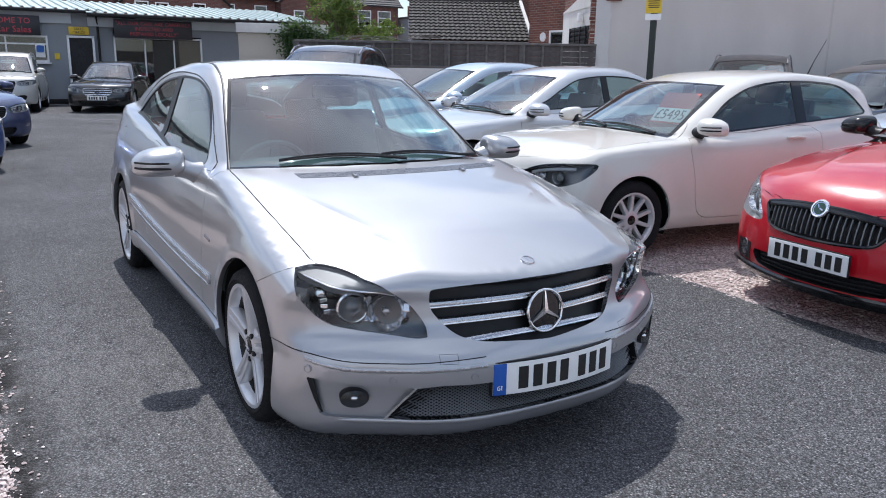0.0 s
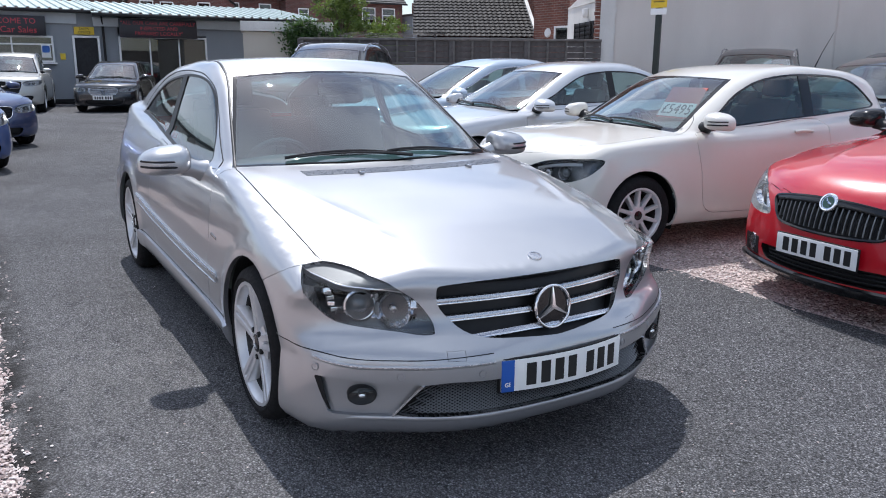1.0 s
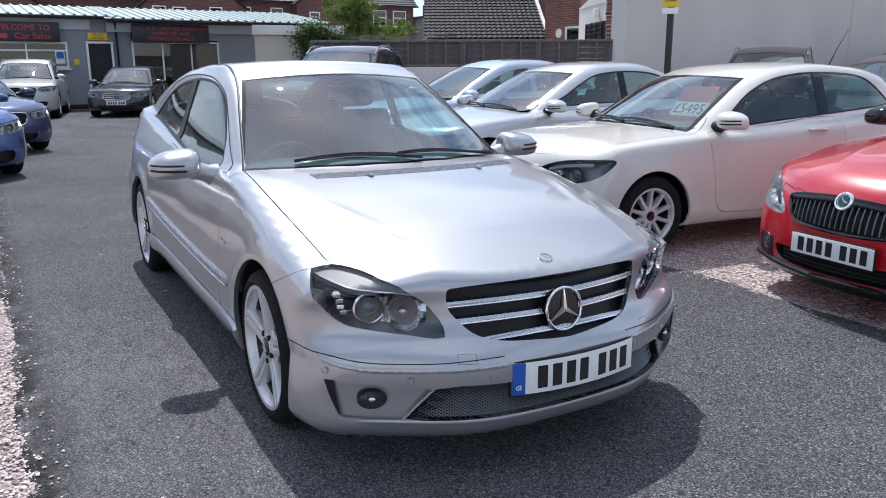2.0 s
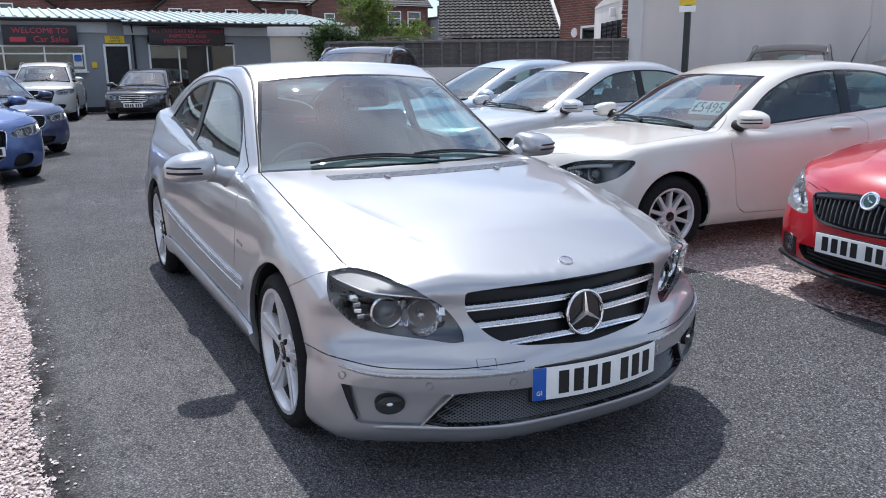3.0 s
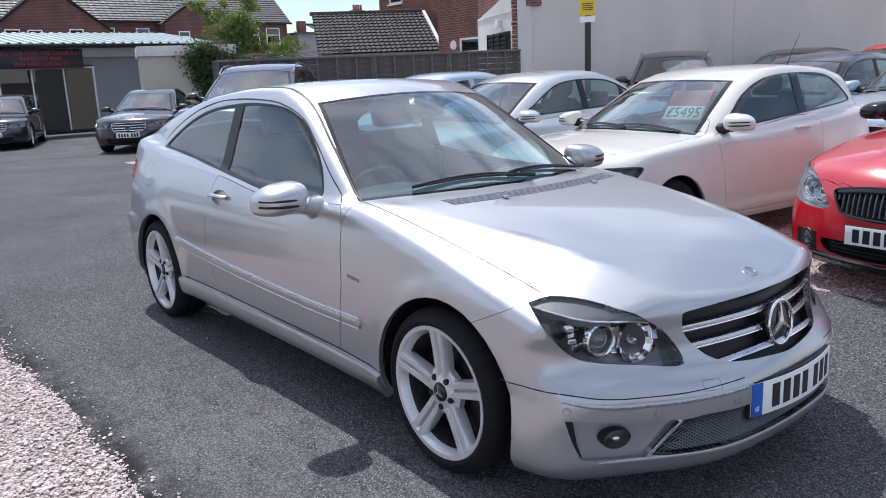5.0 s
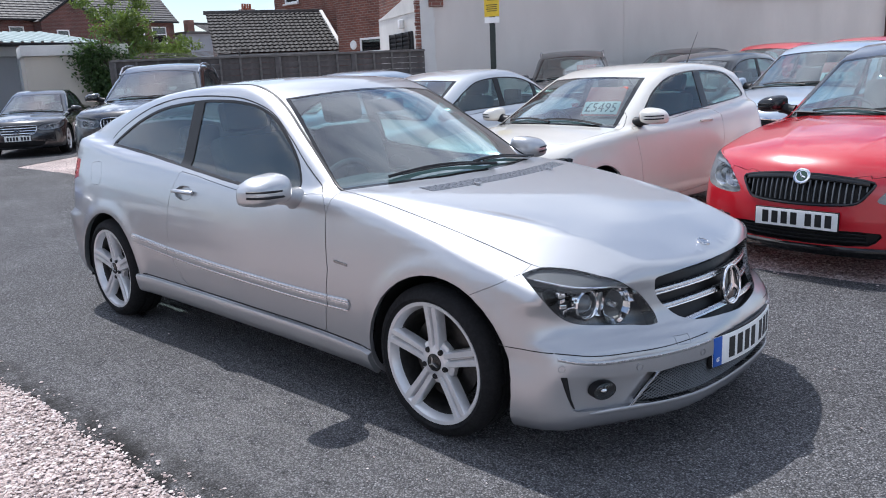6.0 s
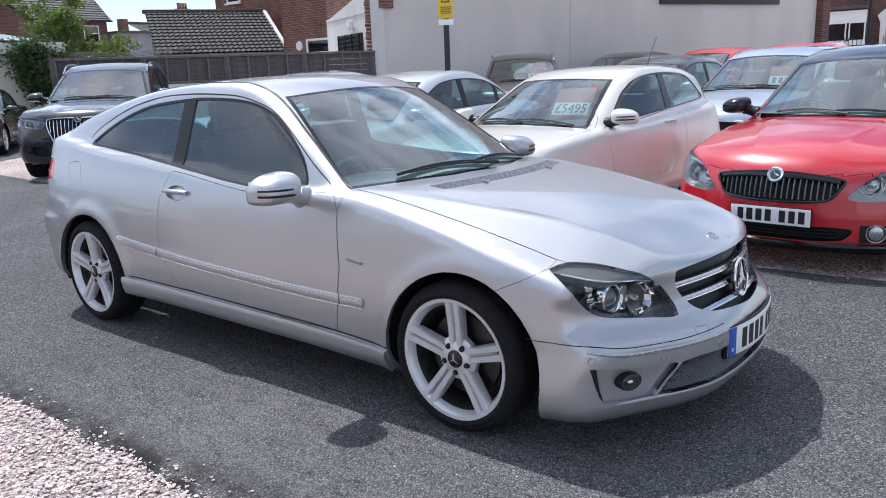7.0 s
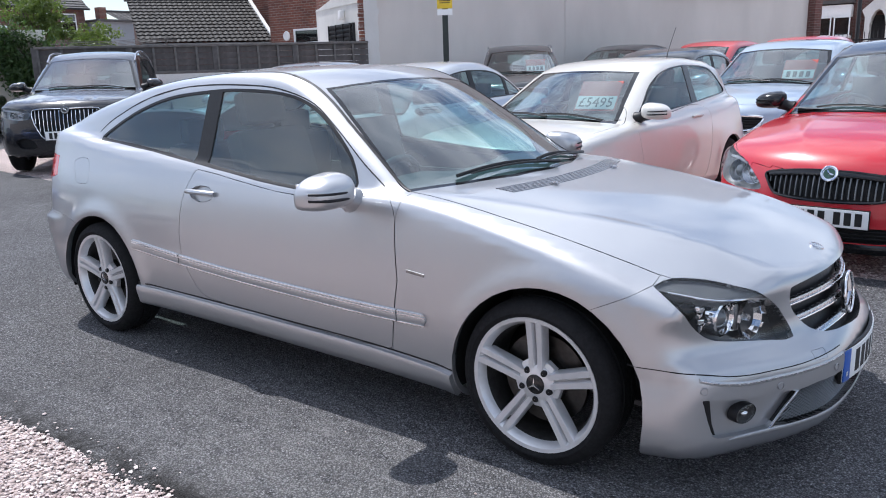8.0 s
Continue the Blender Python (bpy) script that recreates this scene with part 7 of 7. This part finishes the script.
part("roof", ribbed(0.35, 3.06, -4.2, 3.62, -8.0, 3.0), SHEET, office, "pale green ribbed sheet roof", smooth=False)
part("roof", ribbed(0.75, 2.98, -4.2, 3.62, 2.4, 10.4), SHEET, office, "pale green ribbed sheet roof", smooth=False)
part("gutter", boxes(((0.40, -2.6, 2.99), (0.12, 10.6, 0.10), 0.03), ((0.80, 6.35, 2.90), (0.12, 7.9, 0.10), 0.03)), TRIM, office)
part("down_pipe", sweep([(0.30, 2.75, 2.9), (0.12, 2.80, 2.55), (0.10, 2.82, 0.1)], 0.04, 10), TRIM, office)
window(office, Matrix.Translation((0.04, -0.55, 1.78)) @ FACE_X, 3.6, 0.85, (("v", 0.33), ("v", 0.66), ("h", 0.68)))
window(office, Matrix.Translation((0.02, 4.78, 1.15)) @ FACE_X, 3.0, 2.2, (("v", 0.34), ("v", 0.67)))
# Slab filling the open doorway; its dark colour stands in for inside shade
dr = part("door", boxes(((0.0, 2.25, 1.08), (0.06, 0.70, 2.16), 0.01)), DARK, office, "open office doorway, its inside shade painted on a dark slab")
part("door_frame", boxes(((0.03, 1.86, 1.10), (0.10, 0.07, 2.2), 0.01), ((0.03, 2.64, 1.10), (0.10, 0.07, 2.2), 0.01), ((0.03, 2.25, 2.20), (0.10, 0.85, 0.07), 0.01)), UPVC, dr)
part("plinth", boxes(((0.03, 0.8, 0.08), (0.08, 17.5, 0.16), 0.01)), TRIM, office)


def board(name, y0, y1, z0, z1, lines, label, back=BOARD, ink=SIGN_RED, x=-26.28):
    b = thing(name, pose(x, (y0 + y1) / 2, (z0 + z1) / 2), label, "sign")
    part("panel", boxes(((0, 0, 0), (0.06, y1 - y0, z1 - z0), 0.01)), back, b)
    for text, dy, dz, size in lines:
        if text:
            words(text, size, ink, "lettering", b, Matrix.Translation((0.036, dy, dz)) @ FACE_X @ Matrix.Rotation(radians(90), 4, "X"))
    return b


b1 = board("welcome_sign", -1.13, 1.05, 2.20, 2.82, (("WELCOME TO", 0.0, 0.13, 0.25), ("Car Sales", 0.30, -0.14, 0.28)), "black board with red lettering, WELCOME TO Car Sales")
part("name_bar", boxes(((0.034, -0.66, -0.14), (0.006, 0.46, 0.15))), SIGN_RED, b1, smooth=False)
board("promise_sign", 3.28, 5.88, 2.20, 2.82, (('"ALL OUR CARS ARE CAREFULLY', 0.0, 0.17, 0.17), ("INSPECTED AND", 0.0, 0.0, 0.17), ('PREPARED LOCALLY"', 0.0, -0.17, 0.17)), "black board with red lettering about inspected cars", x=-26.18)
board("office_sign", 1.90, 2.52, 2.27, 2.52, (("SALES", 0.0, 0.055, 0.12), ("OFFICE", 0.0, -0.06, 0.12)), "yellow board reading SALES OFFICE", YELLOW, INK, -26.43)
nb = thing("blue_notice", pose(-26.40, 1.0, 1.72), "blue and white notice on the office window", "sign")
part("panel", boxes(((0, 0, 0), (0.02, 0.28, 0.42), 0.004)), PLATE_WHITE, nb)
part("round_mark", boxes(((0.013, 0, 0.06), (0.006, 0.22, 0.22), 0.05)), SIGN_BLUE, nb)
ny = thing("yellow_notice", pose(-26.47, 1.5, 1.55), "small yellow notice on the office wall", "sign")
part("panel", boxes(((0, 0, 0), (0.02, 0.16, 0.2), 0.004)), YELLOW, ny)

# ---------------------------------------------------------------- houses behind
def tiles(w, run, rise, course=0.30, tilew=0.30, wave=0.022):
    """A pitched slope with lapped courses of wavy tiles: along x, rising towards +y."""
    ln = math.hypot(run, rise)
    nc, ncol = int(ln / course), int(w / tilew) * 4
    co, faces = [], []
    for i in range(nc):
        for end in (0, 1):
            s = (i + end) * ln / nc
            lift_by = 0.035 if end == 0 else 0.0
            for j in range(ncol + 1):
                h = wave * math.cos(2 * math.pi * j / 4) + lift_by
                t = s / ln
                co.append((w * j / ncol, run * t - h * rise / ln, rise * t + h * run / ln))
    row = ncol + 1
    for i in range(nc):
        for j in range(ncol):
            a = 2 * i * row + j
            faces.append((a, a + 1, a + row + 1, a + row))
            if i + 1 < nc:
                faces.append((a + row, a + row + 1, a + 2 * row + 1, a + 2 * row))
    me = bpy.data.meshes.new("roof_slope")
    me.from_pydata(co, [], faces)
    return me


def mesh_part(name, me, material, parent, m, label=""):
    me.materials.append(material)
    o = new(name, me)
    o.parent, o.matrix_local = parent, m
    return tagged(o, label)


# tiled outbuilding behind the fence
barn = thing("tiled_outbuilding", pose(-19.97, 11.27, 0, 0, 0, 60), "low outbuilding with a dark brown tiled roof", "building")
mesh_part("roof", tiles(4.05, 3.6, 1.53, 0.30, 0.165, 0.014), TILE, barn, Matrix.Translation((-0.05, -0.1, 2.26)), "dark brown pantile roof")
gab = bmesh.new()
prof = [(0.12, 0.0), (3.4, 0.0), (3.4, 3.64), (0.12, 2.26)]
va, vb = [gab.verts.new((0.08, a, b)) for a, b in prof], [gab.verts.new((3.9, a, b)) for a, b in prof]
gab.faces.new(va)
gab.faces.new(vb[::-1])
for k in range(4):
    gab.faces.new((va[k], vb[k], vb[(k + 1) % 4], va[(k + 1) % 4]))
bmesh.ops.recalc_face_normals(gab, faces=gab.faces)
part("wall", gab, DARK_BRICK, barn, smooth=False)
part("eave_board", boxes(((1.99, 0.06, 2.15), (3.9, 0.10, 0.20), 0.01)), OFFICE_GREY, barn)
part("ridge", boxes(((1.98, 3.5, 3.80), (4.2, 0.22, 0.13), 0.03)), SLATE, barn)
part("verge", boxes(((0, 0, 0), (0.11, 3.75, 0.10), 0.01)), WHITEWASH, barn).matrix_local = Matrix.Translation((4.02, 1.68, 3.05)) @ Matrix.Rotation(math.atan2(1.53, 3.6), 4, "X")

# brick house with a small white window
bh = thing("brick_house", pose(-17.95, 14.6, 0), "red brick house with a small white window", "house")
part("wall", boxes(((2.4, 1.2, 4.0), (4.8, 2.4, 8.0)), ((-3.2, 3.9, 4.0), (6.4, 3.0, 8.0))), RED_BRICK, bh, smooth=False)
window(bh, Matrix.Translation((1.62, -0.01, 2.34)), 1.1, 0.46, ())
window(bh, Matrix.Translation((-5.25, 2.38, 4.75)), 0.8, 0.95, ())
window(bh, Matrix.Translation((-2.9, 2.38, 5.1)), 0.9, 0.9, ())
part("round_vent", lathe([(0.001, -0.03), (0.13, -0.03), (0.15, 0.0), (0.15, 0.05)], 20), UPVC, bh).matrix_local = Matrix.Translation((0.72, 0.0, 2.38))


def gable_house(name, m, w, d, eave, ridge, wall_mat, roof_mat, wins, label, chimney=None):
    """A house whose gable looks along -y: walls, two roof slopes, windows on the gable."""
    h = thing(name, m, label, "house")
    bm = bmesh.new()
    prof = [(-w / 2, 0), (w / 2, 0), (w / 2, eave), (0, ridge), (-w / 2, eave)]
    f, g = [bm.verts.new((a, 0, b)) for a, b in prof], [bm.verts.new((a, d, b)) for a, b in prof]
    bm.faces.new(f)
    bm.faces.new(g[::-1])
    for k in range(5):
        bm.faces.new((f[k], g[k], g[(k + 1) % 5], f[(k + 1) % 5]))
    bmesh.ops.recalc_face_normals(bm, faces=bm.faces)
    part("wall", bm, wall_mat, h, smooth=False)
    for sg in (1, -1):
        me = tiles(d + 0.3, w / 2 + 0.2, ridge - eave + 0.1, 0.25, 0.4, 0.006)
        mesh_part("roof", me, roof_mat, h, Matrix.Translation((sg * (w / 2 + 0.15), -0.15 if sg > 0 else d + 0.15, eave - 0.02)) @ Matrix.Rotation(radians(90 if sg > 0 else -90), 4, "Z"))
        part("barge_board", sweep([(sg * (w / 2 + 0.1), -0.06, eave), (0, -0.06, ridge + 0.12)], 0.07, 6), TRIM, h)
    for x, z, ww, hh in wins:
        window(h, Matrix.Translation((x, -0.01, z)), ww, hh, (("h", 0.55),))
    if chimney:
        x, y, z = chimney
        st = part("chimney", boxes(((x, y, z), (0.9, 0.5, 1.6), 0.02), ((x, y, z + 0.8), (1.0, 0.6, 0.14), 0.02)), RED_BRICK, h)
        for k in range(3):
            o = part("chimney_pot", lathe([(0.09, 0.0), (0.12, 0.02), (0.10, 0.1), (0.09, 0.42), (0.115, 0.45), (0.09, 0.46)], 12), TERRACOTTA, st)
            o.matrix_local = Matrix.Translation((x - 0.28 + 0.28 * k, y, z + 0.87)) @ Matrix.Rotation(radians(90), 4, "X")
    return h


def side_house(name, m, w, d, eave, ridge, wall_mat, roof_mat, wins, label, chimneys=()):
    """A house whose long eaves front looks along -y."""
    h = thing(name, m, label, "house")
    part("wall", boxes(((0, d / 2, eave / 2), (w, d, eave))), wall_mat, h, smooth=False)
    me = tiles(w + 0.4, d / 2 + 0.3, ridge - eave, 0.25, 0.4, 0.006)
    mesh_part("roof", me, roof_mat, h, Matrix.Translation((-w / 2 - 0.2, -0.3, eave - 0.05)))
    part("gutter", boxes(((0, -0.35, eave - 0.05), (w + 0.4, 0.12, 0.12), 0.03)), TRIM, h)
    part("ridge", sweep([(-w / 2 - 0.2, d / 2, ridge), (w / 2 + 0.2, d / 2, ridge)], 0.1, 8), roof_mat, h)
    for x, z, ww, hh in wins:
        window(h, Matrix.Translation((x, -0.01, z)), ww, hh, (("h", 0.55),))
    for x, y, z in chimneys:
        st = part("chimney", boxes(((x, y, z), (1.1, 0.6, 1.6), 0.02), ((x, y, z + 0.8), (1.2, 0.7, 0.14), 0.02)), RED_BRICK, h)
        for k in range(4):
            o = part("chimney_pot", lathe([(0.09, 0.0), (0.12, 0.02), (0.10, 0.1), (0.09, 0.42), (0.115, 0.45), (0.09, 0.46)], 12), TERRACOTTA, st)
            o.matrix_local = Matrix.Translation((x - 0.38 + 0.25 * k, y, z + 0.87)) @ Matrix.Rotation(radians(90), 4, "X")
    return h


toward = lambda x, y: pose(x, y, 0) @ FACE_X
side_house("terrace_house", toward(-46.1, 8.6), 33.2, 8, 5.4, 8.9, DARK_BRICK, SLATE, tuple((y - 8.6, 4.62, 0.8, 0.75) for y in (-3.5, -1.0, 1.2, 13.37, 15.4)) + ((15.5, 4.55, 1.0, 1.05), (14.0, 4.55, 1.0, 1.05)),
           "long dark brick terrace with a slate roof", ((-4.0, 4.0, 9.0),))
gable_house("gabled_house", toward(-45.0, 18.1), 3.5, 2, 5.2, 6.35, DARK_BRICK, SLATE, ((-0.6, 4.4, 0.7, 0.7),), "dark brick gable beside the terrace")
gable_house("wide_gabled_house", toward(-44.6, 10.0), 6.0, 2.5, 4.7, 7.0, DARK_BRICK, SLATE, ((-2.0, 4.45, 0.75, 0.65), (-0.9, 4.42, 0.75, 0.65), (1.2, 4.5, 0.75, 0.6)), "dark brick house with a wide gable")
gable_house("low_house", toward(-44, -1.5), 6.6, 2.5, 4.6, 7.0, DARK_BRICK, SLATE, ((1.0, 4.45, 0.75, 0.65),), "dark brick house with a low gable")
side_house("far_house", toward(-54, 40), 13, 6, 5.0, 6.2, DARK_BRICK, SLATE, (), "distant brick house with chimney stacks", ((-2.0, 2, 6.5), (0.6, 2.5, 6.1), (-3.6, 2.5, 5.7)))
lt = thing("lean_to", pose(-46, 26.9, 0), "grey rendered lean-to beside the houses", "building")
part("wall", boxes(((0, 0, 2.3), (1.6, 2.8, 4.6))), OFFICE_GREY, lt, smooth=False)
part("roof", boxes(((0.1, 0, 4.67), (1.9, 3.0, 0.14), 0.02)), SLATE, lt)
part("chimney", boxes(((-0.4, -0.4, 5.1), (0.5, 0.5, 0.9), 0.02)), RED_BRICK, lt)

# house and railings beyond the end of the tall wall
fh = thing("bay_house", pose(-4.55, 45.0, 0), "brick house with a white bay window and an arched porch", "house")
part("wall", boxes(((2.0, 1.0, 3.5), (18.0, 1.0, 7.0))), DARK_BRICK, fh, smooth=False)
part("bay", boxes(((-2.28, 0.1, 1.1), (1.9, 0.9, 2.2), 0.02), ((-2.28, 0.1, 3.5), (1.9, 0.8, 0.62), 0.02)), UPVC, fh)
part("bay_roof", boxes(((-2.28, 0.0, 3.95), (2.1, 1.1, 0.16), 0.03)), SLATE, fh)
window(fh, Matrix.Translation((-2.72, -0.36, 2.7)), 0.95, 1.0, ())
window(fh, Matrix.Translation((-1.72, -0.36, 2.7)), 0.8, 1.0, ())
arch = [(0.38, 0.0), (0.38, 2.7), (0.30, 3.1), (0.16, 3.38), (0.0, 3.48), (-0.16, 3.38), (-0.30, 3.1), (-0.38, 2.7), (-0.38, 0.0)]
outer = [(0.62, 0.0), (0.62, 3.1), (0.78, 3.45), (0.35, 3.85), (0.0, 4.2), (-0.35, 3.85), (-0.78, 3.45), (-0.62, 3.1), (-0.62, 0.0)]
porch = bmesh.new()
ring = [[porch.verts.new((a, y, b)) for a, b in o] for y in (-0.5, 0.4) for o in (arch, outer)]
for k in range(8):
    for a, b in ((0, 1), (1, 3), (3, 2), (2, 0)):
        porch.faces.new((ring[a][k], ring[a][k + 1], ring[b][k + 1], ring[b][k]))
bmesh.ops.recalc_face_normals(porch, faces=porch.faces)
part("porch", porch, WHITEWASH, fh, "pale gabled porch with a pointed arch", smooth=False)
part("front_door", boxes(((0.0, 0.42, 1.6), (0.9, 0.06, 3.2), 0.01)), DARK, fh)
lp = thing("street_lamp_post", pose(-3.18, 28.2, 0), "black iron post beside the railings", "post")
part("shaft", lathe([(0.09, 0.0), (0.085, 0.4), (0.068, 0.45), (0.062, 6.5), (0.001, 6.52)], 14), IRON, lp).matrix_local = Matrix.Rotation(radians(90), 4, "X")
rl = thing("railings", pose(-5.0, 27.0, 0), "black wrought iron yard railings", "railing")
bar_me = finish("upright", lathe([(0.012, 0.0), (0.012, 1.9), (0.018, 1.92), (0.002, 2.05)], 6), IRON)
for k in range(34):
    o = new("upright", bar_me)
    o.parent, o.matrix_local = rl, Matrix.Translation((0.13 * k, 0, 0)) @ Matrix.Rotation(radians(90), 4, "X")
for z in (0.3, 1.75):
    part("rail", boxes(((2.2, 0, z), (4.6, 0.03, 0.05), 0.005)), IRON, rl)

# ---------------------------------------------------------------- plants
def leaf_material(name, a, b2):
    m, n, l, b = mat(name)
    rnd = n.new("ShaderNodeNewGeometry")
    l.new(ramp(n, l, rnd.outputs["Random Per Island"], [(0.0, a), (1.0, b2)]), b.inputs["Base Color"])
    b.inputs["Roughness"].default_value = 0.55
    tr, mx = n.new("ShaderNodeBsdfTranslucent"), n.new("ShaderNodeMixShader")
    tr.inputs["Color"].default_value = (b2[0] * 1.6, b2[1] * 1.7, b2[2], 1)
    mx.inputs["Fac"].default_value = 0.3
    l.new(b.outputs["BSDF"], mx.inputs[1])
    l.new(tr.outputs["BSDF"], mx.inputs[2])
    l.new(mx.outputs["Shader"], n["Material Output"].inputs["Surface"])
    return m


LEAF = leaf_material("bush_leaf", (0.05, 0.085, 0.022), (0.13, 0.18, 0.045))
IVY = leaf_material("ivy_leaf", (0.022, 0.05, 0.018), (0.06, 0.11, 0.03))
BARK = plain("bark", (0.11, 0.085, 0.06), 0.9, 0, 0.3, 20, relief=0.004)


def leaves(spots, size, seed):
    """Pointed folded leaves at spots, turned at random."""
    rs = np.random.RandomState(seed)
    n = len(spots)
    base = np.array([(0, 0, 0), (0.5, 0.32, 0.06), (1.1, 0, -0.05), (0.5, -0.32, 0.06)])
    sz = size * (0.6 + 0.8 * rs.rand(n))
    q = rs.randn(n, 4)
    q /= np.linalg.norm(q, axis=1, keepdims=True)
    w, x, y, z = q.T
    R = np.stack([np.stack([1 - 2 * (y * y + z * z), 2 * (x * y - z * w), 2 * (x * z + y * w)], -1), np.stack([2 * (x * y + z * w), 1 - 2 * (x * x + z * z), 2 * (y * z - x * w)], -1),
                  np.stack([2 * (x * z - y * w), 2 * (y * z + x * w), 1 - 2 * (x * x + y * y)], -1)], -2)
    v = np.einsum("nij,kj->nki", R, base) * sz[:, None, None] + spots[:, None, :]
    f = (np.array([(0, 1, 2), (0, 2, 3)])[None] + (4 * np.arange(n))[:, None, None]).reshape(-1, 3)
    me = bpy.data.meshes.new("crown")
    me.from_pydata(v.reshape(-1, 3).tolist(), [], f.tolist())
    return me


def tree(m, h, spread, n, label, seed):
    t = thing("tree", m, label, "tree", "trees behind the fence")
    rs = np.random.RandomState(seed)
    tr = sweep([(0, 0, 0), (0.05, 0.02, h * 0.3), (0.0, 0.08, h * 0.55), (-0.05, 0.0, h * 0.85)], [0.11, 0.085, 0.06, 0.02], 8)
    tips = []
    for k in range(16):
        a, z0 = rs.rand() * 6.283, h * (0.25 + 0.5 * rs.rand())
        r = spread * (0.45 + 0.6 * rs.rand())
        tip = Vector((r * math.cos(a), r * math.sin(a), z0 + h * (0.15 + 0.28 * rs.rand())))
        merge(tr, sweep([(0, 0.05, z0), (tip.x * 0.5, tip.y * 0.5, z0 + (tip.z - z0) * 0.65), tip], [0.04, 0.022, 0.008], 5))
        tips.append(np.array(tip))
    part("trunk", tr, BARK, t)
    tips += [np.array((0, 0, h * 0.9)), np.array((0.2, 0.3, h * 0.75))]
    spots = []
    for c in tips:
        for _ in range(4):
            cc = c + rs.randn(3) * spread * 0.22
            k = int(n / len(tips) / 4)
            spots.append(cc + rs.randn(k, 3) * spread * 0.13 * np.array((1, 1, 0.75)))
    mesh_part("crown", leaves(np.concatenate(spots), 0.09, seed), LEAF, t, Matrix())
    return t


tree(pose(-26.4, 11.6, 0), 4.15, 1.0, 11000, "light green leafy tree behind the yard wall", 5)
tree(pose(-25.0, 12.6, 0), 2.75, 0.8, 4500, "small green shrub behind the fence", 6)
tree(pose(-23.6, 12.4, 0), 2.5, 0.5, 2500, "low green shrub behind the fence", 9)

# pale store with ivy over its corner
store = thing("garden_store", pose(-20.7, 5.8, 0, 0, 0, 72), "pale beige panelled store with a white fascia", "building")
part("wall", boxes(((1.3, 1.0, 1.15), (2.6, 2.0, 2.30))), BEIGE, store, smooth=False)
part("fascia", boxes(((1.3, 0.95, 2.45), (2.72, 2.15, 0.28), 0.01)), WHITEWASH, store)
for k in range(5):
    part("cladding_joint", boxes(((1.3, -0.003, 0.35 + 0.42 * k), (2.58, 0.008, 0.012))), BEIGE, store, smooth=False)
rs = np.random.RandomState(21)
iv = thing("ivy", pose(-20.7, 5.8, 0, 0, 0, 72), "dark green ivy hanging over the pale store", "plant")
blobs = []
for k in range(44):
    a = rs.rand()
    c = np.array((1.15 + 1.55 * rs.rand(), -0.10 - 0.18 * rs.rand(), 2.5 - 2.0 * a ** 1.4))
    c[0] = c[0] * (1 - 0.6 * a) + 2.45 * 0.6 * a
    blobs.append(c + rs.randn(140, 3) * np.array((0.17, 0.09, 0.16)))
mesh_part("crown", leaves(np.concatenate(blobs), 0.085, 22), IVY, iv, Matrix())
part("stem", sweep([(2.45, -0.05, 0.0), (2.4, -0.08, 1.0), (2.0, -0.1, 2.2)], [0.05, 0.04, 0.02], 6), BARK, iv)

# washing lines strung behind the fence
wl_thing = thing("washing_line", pose(-20.5, 9.2, 0), "thin pale washing lines strung behind the fence", "line")
for k in range(4):
    if k == 0:
        for px_, py_ in ((-2.2, 0.7), (1.6, 2.2)):
            part("line_post", boxes(((px_, py_, 1.15), (0.05, 0.05, 2.3), 0.01), ((px_, py_, 2.32), (0.04, 0.75, 0.04), 0.01)), TIMBER, wl_thing)
    part("cord", sweep([(-2.2, 0.4 + 0.2 * k, 2.35 + 0.03 * k), (-0.4, 1.0 + 0.2 * k, 2.2 + 0.05 * k), (1.6, 1.9 + 0.2 * k, 2.25 + 0.05 * k)], 0.008, 5), BATTEN, wl_thing)
